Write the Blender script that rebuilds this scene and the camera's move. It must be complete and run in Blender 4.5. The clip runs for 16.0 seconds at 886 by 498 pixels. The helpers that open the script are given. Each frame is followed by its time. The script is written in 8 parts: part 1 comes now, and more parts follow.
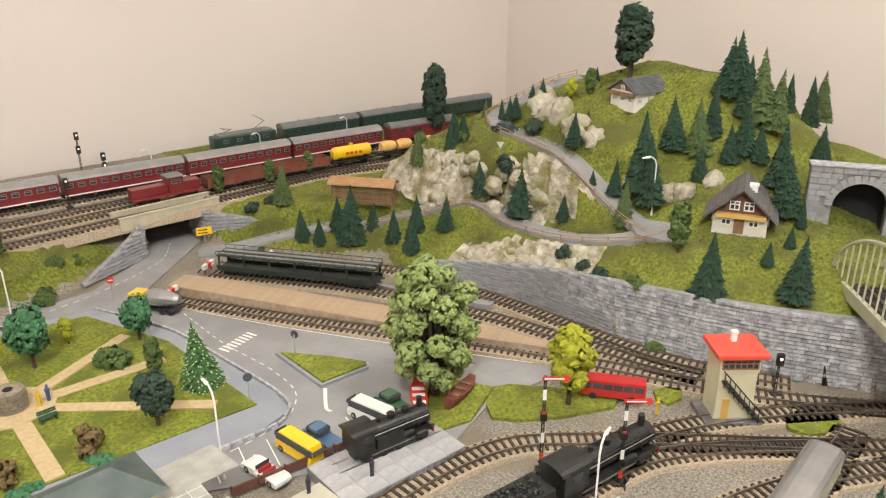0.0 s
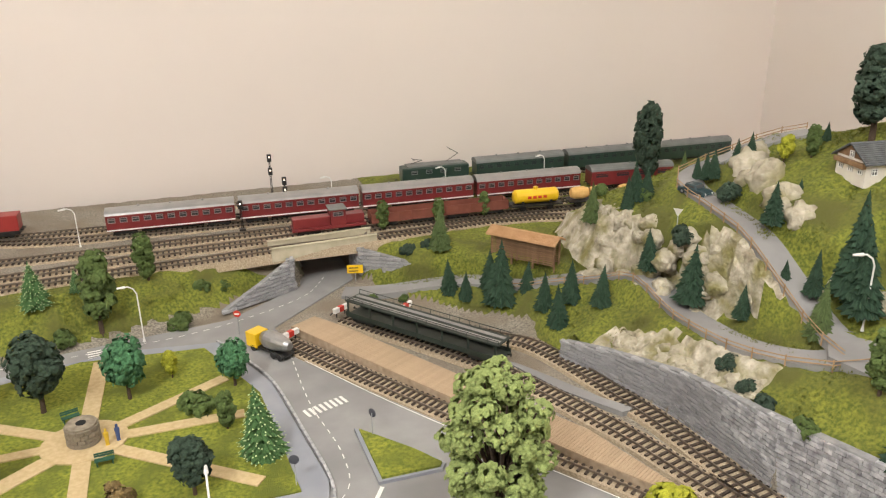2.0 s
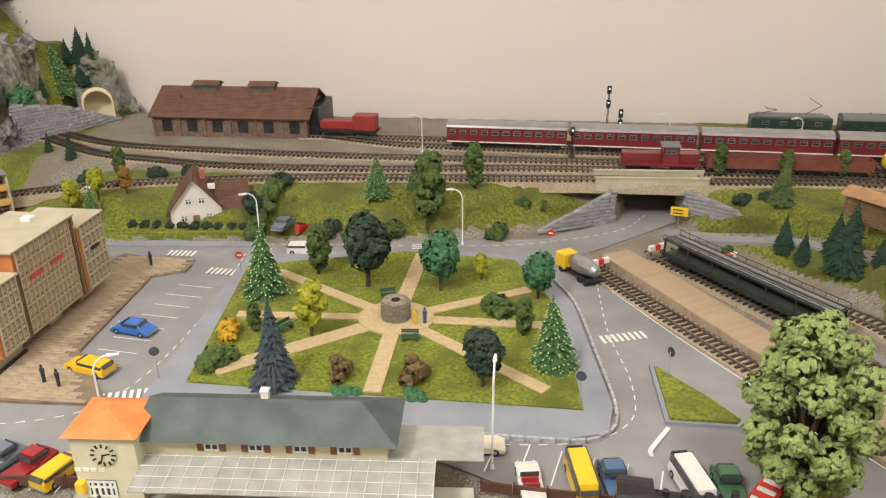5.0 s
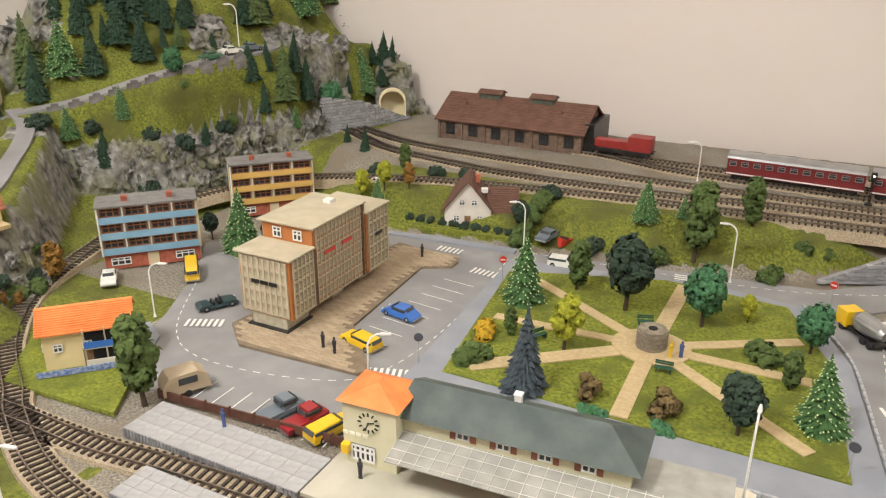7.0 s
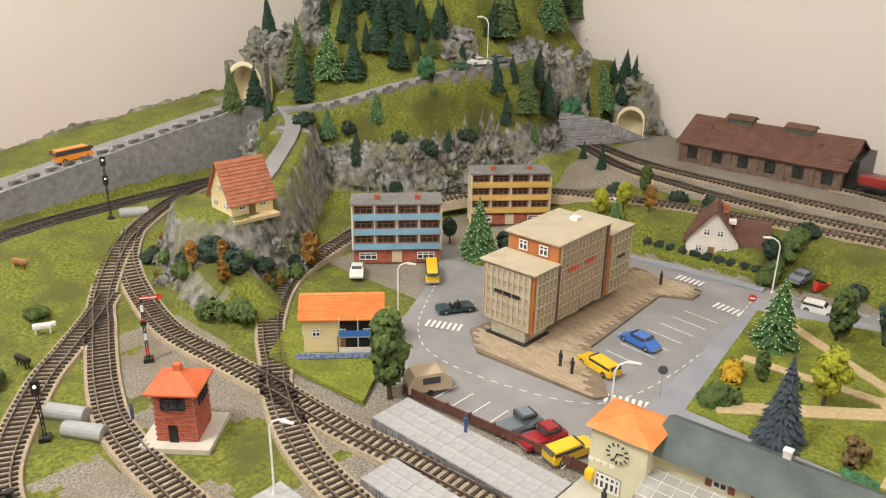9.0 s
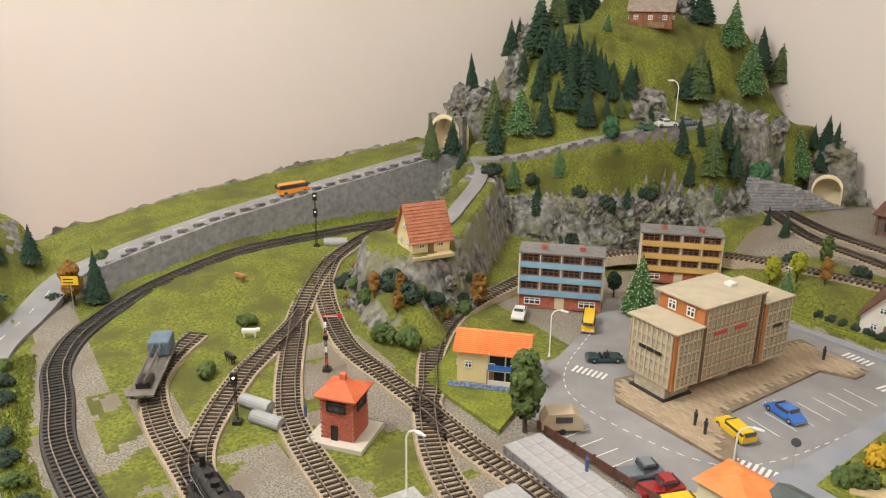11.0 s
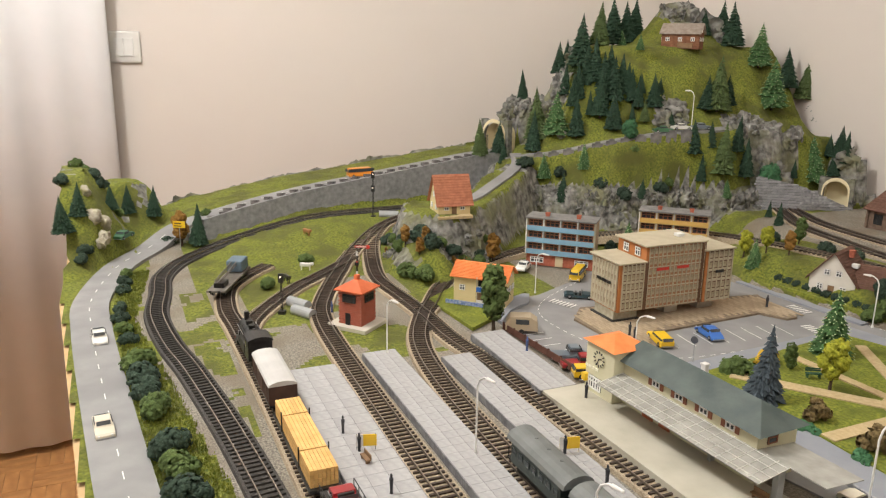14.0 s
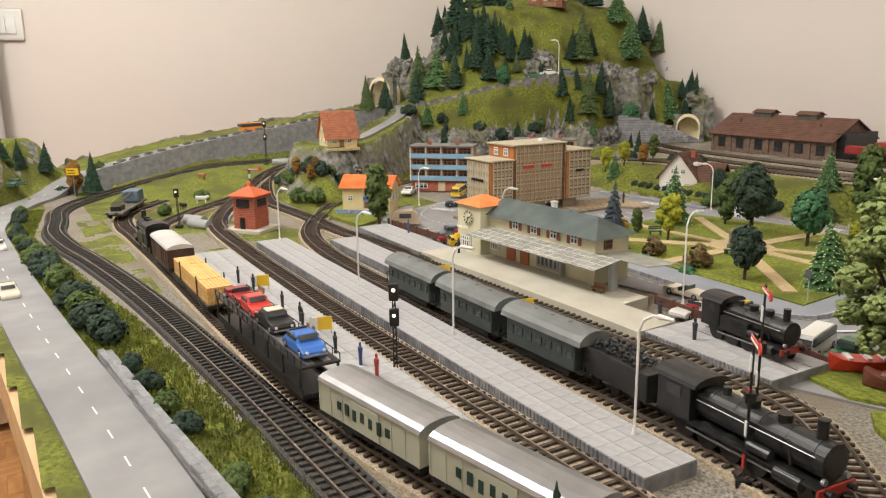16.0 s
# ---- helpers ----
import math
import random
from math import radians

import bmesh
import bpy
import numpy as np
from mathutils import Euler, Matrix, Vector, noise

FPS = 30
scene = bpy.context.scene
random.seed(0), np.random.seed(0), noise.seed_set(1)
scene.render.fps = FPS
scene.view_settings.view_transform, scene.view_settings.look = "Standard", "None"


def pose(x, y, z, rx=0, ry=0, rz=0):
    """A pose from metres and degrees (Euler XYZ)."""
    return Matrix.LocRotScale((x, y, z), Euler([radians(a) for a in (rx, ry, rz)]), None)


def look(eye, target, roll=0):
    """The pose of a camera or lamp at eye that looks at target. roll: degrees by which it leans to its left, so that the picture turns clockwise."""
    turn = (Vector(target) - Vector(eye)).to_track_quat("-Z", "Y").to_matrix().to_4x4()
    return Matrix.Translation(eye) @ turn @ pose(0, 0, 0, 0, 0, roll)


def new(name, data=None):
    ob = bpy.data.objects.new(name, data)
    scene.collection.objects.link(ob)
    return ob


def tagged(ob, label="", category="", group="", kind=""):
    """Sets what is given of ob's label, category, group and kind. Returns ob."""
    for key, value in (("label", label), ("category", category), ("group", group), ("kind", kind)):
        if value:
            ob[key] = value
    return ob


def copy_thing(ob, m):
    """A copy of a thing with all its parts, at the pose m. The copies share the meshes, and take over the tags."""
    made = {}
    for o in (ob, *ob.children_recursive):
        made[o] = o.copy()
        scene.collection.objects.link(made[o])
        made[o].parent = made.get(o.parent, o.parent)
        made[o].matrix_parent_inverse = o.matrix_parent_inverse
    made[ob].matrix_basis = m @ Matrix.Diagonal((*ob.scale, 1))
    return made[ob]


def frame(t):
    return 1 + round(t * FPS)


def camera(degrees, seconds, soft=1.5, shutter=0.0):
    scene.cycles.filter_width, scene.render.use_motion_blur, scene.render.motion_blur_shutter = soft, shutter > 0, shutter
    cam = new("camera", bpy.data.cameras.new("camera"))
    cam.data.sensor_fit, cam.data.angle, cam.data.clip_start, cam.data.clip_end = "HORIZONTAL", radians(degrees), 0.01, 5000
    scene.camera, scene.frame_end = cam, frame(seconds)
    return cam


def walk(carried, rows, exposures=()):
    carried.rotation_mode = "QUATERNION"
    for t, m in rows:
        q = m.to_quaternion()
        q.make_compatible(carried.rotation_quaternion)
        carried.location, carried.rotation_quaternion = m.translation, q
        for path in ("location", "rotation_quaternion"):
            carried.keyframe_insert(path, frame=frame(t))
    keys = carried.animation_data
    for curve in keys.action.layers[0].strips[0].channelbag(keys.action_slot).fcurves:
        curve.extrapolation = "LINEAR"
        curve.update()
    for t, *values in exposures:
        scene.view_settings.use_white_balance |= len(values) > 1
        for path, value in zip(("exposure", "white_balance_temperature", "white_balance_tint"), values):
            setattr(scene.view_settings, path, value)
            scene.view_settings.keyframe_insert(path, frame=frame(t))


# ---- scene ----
cam = camera(59.4, 16.0, soft=1.2)
PATH = [
    (0, (0.021, 0.02, 0.448), (0.077, 1.877, -0.293), -0.0),
    (0.5, (0.057, 0.064, 0.448), (-0.029, 1.922, -0.287), -0.4),
    (1, (0.082, 0.119, 0.455), (-0.17, 1.966, -0.271), -0.7),
    (1.5, (0.14, 0.172, 0.454), (-0.311, 1.988, -0.252), -1.1),
    (2, (0.177, 0.203, 0.456), (-0.468, 1.962, -0.243), -1.0),
    (2.5, (0.185, 0.192, 0.45), (-0.615, 1.888, -0.246), -0.7),
    (3, (0.178, 0.182, 0.434), (-0.739, 1.812, -0.274), -0.3),
    (3.5, (0.176, 0.184, 0.42), (-0.832, 1.749, -0.311), -0.2),
    (3.7, (0.169, 0.191, 0.417), (-0.87, 1.729, -0.329), -0.2),
    (5.8, (0.181, 0.219, 0.408), (-1.294, 1.312, -0.385), -0.4),
    (6, (0.184, 0.213, 0.413), (-1.331, 1.255, -0.374), -0.2),
    (6.5, (0.177, 0.201, 0.418), (-1.426, 1.115, -0.352), 0.1),
    (7, (0.169, 0.19, 0.414), (-1.505, 0.984, -0.339), 0.4),
    (7.5, (0.161, 0.169, 0.413), (-1.566, 0.853, -0.328), 0.7),
    (8, (0.16, 0.154, 0.415), (-1.609, 0.727, -0.319), 0.9),
    (8.5, (0.142, 0.139, 0.41), (-1.663, 0.596, -0.322), 1.0),
    (9, (0.144, 0.137, 0.417), (-1.69, 0.464, -0.313), 0.9),
    (9.2, (0.155, 0.142, 0.415), (-1.688, 0.417, -0.311), 0.8),
    (11.3, (0.249, 0.206, 0.45), (-1.639, -0.073, -0.147), 0.8),
    (11.5, (0.275, 0.212, 0.448), (-1.612, -0.121, -0.124), 0.9),
    (12, (0.313, 0.237, 0.437), (-1.561, -0.227, -0.084), 1.2),
    (12.5, (0.36, 0.278, 0.425), (-1.501, -0.275, -0.058), 1.5),
    (13, (0.405, 0.335, 0.414), (-1.446, -0.256, -0.063), 1.6),
    (13.5, (0.446, 0.372, 0.399), (-1.407, -0.195, -0.094), 1.4),
    (14, (0.487, 0.399, 0.387), (-1.379, -0.104, -0.127), 0.9),
    (14.5, (0.521, 0.428, 0.362), (-1.359, 0.007, -0.175), 0.1),
    (15, (0.554, 0.43, 0.327), (-1.339, 0.077, -0.213), -0.6),
    (15.5, (0.581, 0.447, 0.293), (-1.328, 0.144, -0.22), -0.9),
    (16, (0.619, 0.462, 0.236), (-1.308, 0.188, -0.221), -0.8),
]
LAY = pose(0, 0, 0, 0, 0, -38)  # the layout's long side lies along x
walk(cam, [(t, LAY @ look(eye, target, roll)) for t, eye, target, roll in PATH], [(0, 0.18), (3.5, 0.08), (7, -0.02), (9, 0.0), (12.5, -0.2), (14.5, -0.2), (16, -0.12)])

# ---- light: two unseen lamps below the ceiling of a closed room ----
world = bpy.data.worlds.new("world")
scene.world = world
world.use_nodes = True
world.node_tree.nodes["Background"].inputs[0].default_value = (0.9, 0.85, 0.8, 1)
world.node_tree.nodes["Background"].inputs[1].default_value = 0.05
# places are assumed; the weaker second lamp is added to even out the light
for lx, ly, power in ((-0.5, -0.45, 70), (0.75, -0.15, 24)):
    lamp = bpy.data.lights.new("ceiling_lamp", "POINT")
    lamp.shadow_soft_size, lamp.energy, lamp.color = 0.12, power, (1.0, 0.985, 0.955)
    new("ceiling_lamp", lamp).matrix_world = pose(lx, ly, 1.5)


# ---- materials ----
def mat(name, a, b=None, scale=60.0, rough=0.8, bump=0.2, bscale=None, metal=0.0, detail=6.0, spots=None, spot_scale=15.0, coat=0.0, vary=0.0, dist=0.001):
    m = bpy.data.materials.new(name)
    m.use_nodes = True
    nt = m.node_tree
    N, L = nt.nodes, nt.links
    bs = N["Principled BSDF"]
    bs.inputs["Roughness"].default_value = rough
    bs.inputs["Metallic"].default_value = metal
    bs.inputs["Coat Weight"].default_value = coat
    b = b or tuple(min(1, c * 1.18) for c in a)
    tc = N.new("ShaderNodeTexCoord")
    n1 = N.new("ShaderNodeTexNoise")
    n1.inputs["Scale"].default_value, n1.inputs["Detail"].default_value = scale, detail
    L.new(tc.outputs["Object"], n1.inputs["Vector"])
    r = N.new("ShaderNodeValToRGB")
    r.color_ramp.elements[0].position, r.color_ramp.elements[1].position = 0.32, 0.68
    r.color_ramp.elements[0].color, r.color_ramp.elements[1].color = (*a, 1), (*b, 1)
    L.new(n1.outputs[0], r.inputs[0])
    col = r.outputs[0]
    if spots:
        n2 = N.new("ShaderNodeTexNoise")
        n2.inputs["Scale"].default_value, n2.inputs["Detail"].default_value = spot_scale, 4
        L.new(tc.outputs["Object"], n2.inputs["Vector"])
        r2 = N.new("ShaderNodeValToRGB")
        r2.color_ramp.elements[0].position, r2.color_ramp.elements[1].position = 0.45, 0.65
        L.new(n2.outputs[0], r2.inputs[0])
        mx = N.new("ShaderNodeMix")
        mx.data_type = "RGBA"
        mx.inputs[7].default_value = (*spots, 1)
        L.new(r2.outputs[0], mx.inputs[0])
        L.new(col, mx.inputs[6])
        col = mx.outputs[2]
    if vary:
        oi = N.new("ShaderNodeObjectInfo")
        hv = N.new("ShaderNodeHueSaturation")
        mr = N.new("ShaderNodeMapRange")
        mr.inputs[3].default_value, mr.inputs[4].default_value = 1 - vary, 1 + vary
        ge, ad = N.new("ShaderNodeNewGeometry"), N.new("ShaderNodeMath")
        ad.operation = "PINGPONG"
        ad.inputs[1].default_value = 1.0
        su = N.new("ShaderNodeMath")
        L.new(oi.outputs["Random"], su.inputs[0])
        L.new(ge.outputs["Random Per Island"], su.inputs[1])
        L.new(su.outputs[0], ad.inputs[0])
        L.new(ad.outputs[0], mr.inputs[0])
        L.new(mr.outputs[0], hv.inputs["Value"])
        L.new(col, hv.inputs["Color"])
        col = hv.outputs[0]
    L.new(col, bs.inputs["Base Color"])
    if bump:
        n3 = N.new("ShaderNodeTexNoise")
        n3.inputs["Scale"].default_value, n3.inputs["Detail"].default_value = bscale or scale * 4, 5
        L.new(tc.outputs["Object"], n3.inputs["Vector"])
        bp = N.new("ShaderNodeBump")
        bp.inputs["Strength"].default_value, bp.inputs["Distance"].default_value = bump, dist
        L.new(n3.outputs[0], bp.inputs["Height"])
        L.new(bp.outputs[0], bs.inputs["Normal"])
    return m


GRASS = mat("static_grass", (0.085, 0.115, 0.014), (0.275, 0.290, 0.040), 260, 0.95, 1.0, 900, spots=(0.12, 0.125, 0.026), spot_scale=18, dist=0.002)
LAWN = mat("lawn_grass", (0.12, 0.16, 0.015), (0.34, 0.36, 0.042), 260, 0.95, 1.0, 900, spots=(0.14, 0.165, 0.02), spot_scale=25, dist=0.002)
ASPHALT = mat("grey_road", (0.255, 0.25, 0.25), (0.31, 0.305, 0.30), 30, 0.85, 0.15, 1500, spots=(0.225, 0.22, 0.22), spot_scale=9)
PAVE = mat("blue_grey_pavement", (0.25, 0.265, 0.30), (0.31, 0.32, 0.35), 25, 0.8, 0.15, 900)
GRAVEL = mat("grey_gravel", (0.15, 0.13, 0.105), (0.42, 0.38, 0.31), 420, 0.95, 1.0, 500, spots=(0.24, 0.2, 0.15), spot_scale=12, dist=0.003)
BALLAST = mat("tan_ballast", (0.30, 0.23, 0.15), (0.52, 0.43, 0.31), 500, 0.95, 0.9, 600, dist=0.002)
DARKBALLAST = mat("dark_ballast", (0.035, 0.032, 0.03), (0.10, 0.09, 0.08), 500, 0.95, 0.9, 600, dist=0.002)
ROCK = mat("grey_rock", (0.055, 0.053, 0.048), (0.36, 0.35, 0.325), 70, 0.9, 1.0, 90, spots=(0.20, 0.20, 0.12), spot_scale=16, dist=0.006)
PALEROCK = mat("pale_rock", (0.27, 0.235, 0.165), (0.62, 0.57, 0.46), 70, 0.9, 1.0, 130, spots=(0.22, 0.20, 0.075), spot_scale=30, dist=0.006)
SAND = mat("sand_path", (0.48, 0.36, 0.19), (0.58, 0.45, 0.26), 200, 0.95, 0.4, 900)
SLEEPER = mat("sleeper_brown", (0.03, 0.02, 0.015), (0.065, 0.046, 0.033), 300, 0.8, 0.3, 900, vary=0.25)
RAIL = mat("rail_steel", (0.28, 0.24, 0.20), (0.40, 0.35, 0.30), 200, 0.35, 0.0, metal=0.9)
WALLP = mat("wall_paint", (0.72, 0.655, 0.60), (0.74, 0.675, 0.62), 3, 0.9, 0.05, 300)
STONE = mat("grey_stone", (0.23, 0.23, 0.245), (0.47, 0.47, 0.48), 140, 0.9, 0.7, 300, vary=0.28, dist=0.002)
MORTAR = mat("mortar", (0.20, 0.20, 0.205), (0.32, 0.32, 0.32), 100, 0.95, 0.5, 300)
SLAB = mat("platform_slab", (0.33, 0.325, 0.325), (0.44, 0.435, 0.43), 140, 0.85, 0.3, 500, spots=(0.34, 0.33, 0.325), spot_scale=18, vary=0.05)
WHITE = mat("white_paint", (0.75, 0.74, 0.71), (0.80, 0.79, 0.76), 40, 0.6, 0.05)
WOOD = mat("brown_wood", (0.16, 0.09, 0.045), (0.28, 0.17, 0.09), 80, 0.8, 0.4, 300, vary=0.15)
CREAM = mat("cream_render", (0.58, 0.55, 0.37), (0.65, 0.62, 0.44), 50, 0.85, 0.15, 500)
BLACK = mat("black_metal", (0.009, 0.009, 0.009), (0.026, 0.025, 0.024), 120, 0.38, 0.15, 300)
GREY = mat("grey_paint", (0.30, 0.31, 0.31), (0.38, 0.39, 0.39), 50, 0.6, 0.1)
SILVER = mat("silver_roof", (0.36, 0.365, 0.37), (0.46, 0.46, 0.46), 40, 0.30, 0.05, metal=0.75)
RED = mat("red_paint", (0.55, 0.03, 0.02), (0.65, 0.05, 0.03), 60, 0.4, 0.0, coat=0.3)
ORANGE = mat("orange_tile", (0.72, 0.20, 0.05), (0.82, 0.27, 0.08), 60, 0.7, 0.2)
YELLOW = mat("yellow_paint", (0.80, 0.50, 0.01), (0.86, 0.56, 0.02), 50, 0.35, 0.0, coat=0.4)
BLUE = mat("blue_paint", (0.03, 0.14, 0.50), (0.04, 0.17, 0.56), 50, 0.35, 0.0, coat=0.4)


# ---- mesh helpers ----
def mesh_of(bm, name, m, smooth=False):
    me = bpy.data.meshes.new(name)
    bm.normal_update()
    bm.to_mesh(me)
    bm.free()
    for k in (m if isinstance(m, (list, tuple)) else [m]):
        me.materials.append(k)
    if smooth:
        for p in me.polygons:
            p.use_smooth = True
    return me


def part(name, bm, m, parent, label="", smooth=False):
    ob = new(name, mesh_of(bm, name, m, smooth))
    ob.parent = parent
    if label:
        tagged(ob, label)
    return ob


def thing(name, m, label, category, group="", kind=""):
    ob = new(name)
    ob.matrix_basis = m
    ob.empty_display_size = 0.01
    return tagged(ob, label, category, group, kind)


def solid(name, bm, m, label, category, group="", kind="", at=None, smooth=False):
    ob = new(name, mesh_of(bm, name, m, smooth))
    if at is not None:
        ob.matrix_basis = at
    return tagged(ob, label, category, group, kind)


def B():
    return bmesh.new()


def box(bm, x0, y0, z0, x1, y1, z1, bev=0.0, mi=0):
    r = bmesh.ops.create_cube(bm, size=1.0)
    vs = r["verts"]
    for v in vs:
        v.co = Vector(((x0 + x1) / 2 + v.co.x * (x1 - x0), (y0 + y1) / 2 + v.co.y * (y1 - y0), (z0 + z1) / 2 + v.co.z * (z1 - z0)))
    fs = {f for v in vs for f in v.link_faces}
    for f in fs:
        f.material_index = mi
    if bev:
        bmesh.ops.bevel(bm, geom=list({e for v in vs for e in v.link_edges}), offset=bev, segments=2, affect="EDGES", profile=0.6)
    return vs


def tube(bm, p0, p1, r0, r1=None, seg=8, caps=True):
    r1 = r0 if r1 is None else r1
    p0, p1 = Vector(p0), Vector(p1)
    d = p1 - p0
    m = Matrix.Translation((p0 + p1) / 2) @ d.to_track_quat("Z", "Y").to_matrix().to_4x4()
    bmesh.ops.create_cone(bm, cap_ends=caps, segments=seg, radius1=max(r0, 1e-5), radius2=max(r1, 1e-5), depth=d.length, matrix=m)


def loft(bm, rings, close=True, cap=True):
    vs = [[bm.verts.new(p) for p in ring] for ring in rings]
    n = len(rings[0])
    for a, b in zip(vs, vs[1:]):
        for i in range(n if close else n - 1):
            j = (i + 1) % n
            bm.faces.new((a[i], a[j], b[j], b[i]))
    if cap and close:
        bm.faces.new(vs[0][::-1])
        bm.faces.new(vs[-1])
    bmesh.ops.recalc_face_normals(bm, faces=bm.faces)


def prism(bm, pts, z0, z1):
    """An upright prism over a polygon."""
    lo = [bm.verts.new((x, y, z0)) for x, y in pts]
    hi = [bm.verts.new((x, y, z1)) for x, y in pts]
    n = len(pts)
    bm.faces.new(hi)
    bm.faces.new(lo[::-1])
    for i in range(n):
        bm.faces.new((lo[i], lo[(i + 1) % n], hi[(i + 1) % n], hi[i]))
    bmesh.ops.recalc_face_normals(bm, faces=bm.faces)


def spline(pts, step=0.012):
    """Points at even steps along a smooth curve through pts."""
    P = [Vector(p if len(p) == 3 else (*p, 0)) for p in pts]
    P = [2 * P[0] - P[1]] + P + [2 * P[-1] - P[-2]]
    fine = []
    for i in range(1, len(P) - 2):
        a, b, c, d = P[i - 1:i + 3]
        for k in range(24):
            t = k / 24
            fine.append(0.5 * ((2 * b) + (c - a) * t + (2 * a - 5 * b + 4 * c - d) * t * t + (3 * b - a - 3 * c + d) * t ** 3))
    fine.append(P[-2])
    out, left = [fine[0]], step
    for a, b in zip(fine, fine[1:]):
        L = (b - a).length
        s = left
        while s <= L:
            out.append(a.lerp(b, s / L))
            s += step
        left = s - L
    return out


def sides(P):
    """For each point of a polyline, the level unit vector to its left."""
    out = []
    for i in range(len(P)):
        d = P[min(i + 1, len(P) - 1)] - P[max(i - 1, 0)]
        out.append(Vector((-d.y, d.x, 0)).normalized())
    return out


def sweep(bm, P, section):
    """Sweeps a closed section of (left, up) pairs along points."""
    S = sides(P)
    loft(bm, [[p + s * a + Vector((0, 0, b)) for a, b in section] for p, s in zip(P, S)])


def smooth(t, a, b):
    t = min(1, max(0, (t - a) / (b - a)))
    return t * t * (3 - 2 * t)


def lerp(t, table):
    for (a, va), (b, vb) in zip(table, table[1:]):
        if t <= b:
            return va if t <= a else va + (vb - va) * (t - a) / (b - a)
    return table[-1][1]


# ---- the shape of the ground ----
def edge_low(x):
    """y of the foot of the yard's grass bank."""
    return lerp(x, [(-0.6, 0.93), (-0.35, 0.96), (-0.1, 1.0), (0.1, 1.03), (0.27, 1.08), (0.36, 1.13), (0.46, 1.13), (0.6, 1.0)])


def wall_x(y):
    """x of the face of the grey wall under the chalet hill."""
    return lerp(y, [(0.15, 0.90), (0.28, 0.83), (0.35, 0.79), (0.42, 0.757), (0.52, 0.727), (0.65, 0.716), (0.745, 0.685), (0.80, 0.66)])


def wall_top(y):
    return lerp(y, [(0.2, 0.076), (0.43, 0.070), (0.52, 0.066), (0.642, 0.047), (0.738, 0.031), (0.82, 0.015)])


CLIFF = [(-1.13, 0.84), (-1.04, 0.83), (-0.95, 0.765), (-0.87, 0.77), (-0.80, 0.85), (-0.70, 1.0), (-0.625, 1.2), (-0.61, 1.36), (-0.60, 1.56)]


def inside(x, y):
    """Distance from the foot of the cliff, positive inside the mountain."""
    best, sign = 9.0, 1
    for (ax, ay), (bx, by) in zip(CLIFF, CLIFF[1:]):
        ux, uy = bx - ax, by - ay
        t = min(1, max(0, ((x - ax) * ux + (y - ay) * uy) / (ux * ux + uy * uy)))
        d = math.hypot(x - ax - t * ux, y - ay - t * uy)
        if d < best - 1e-9:
            best, sign = d, 1 if ux * (y - ay) - uy * (x - ax) > 0 else -1
    return best * sign


def face_x(y):
    """x of the face of the grey wall under the side road."""
    return lerp(y, [(0.05, -0.93), (0.12, -0.935), (0.18, -0.942), (0.25, -0.952), (0.36, -0.972), (0.5, -0.99), (0.66, -1.005), (0.8, -1.015), (1.0, -1.03)])


def climb(x, y):
    """Gentle rise of the meadow and its tracks towards the mountain."""
    return 0.032 * smooth(y, 0.12, 0.42) * smooth(-x, 0.66, 0.88)


def side_road(y):
    return lerp(y, [(0.05, 0.006), (0.12, 0.026), (0.18, 0.042), (0.25, 0.056), (0.36, 0.075), (0.5, 0.092), (0.8, 0.13), (1.0, 0.138)])


def fbm(x, y, s, o=4):
    return noise.fractal(Vector((x * s, y * s, 1.7)), 1.0, 2.0, o)


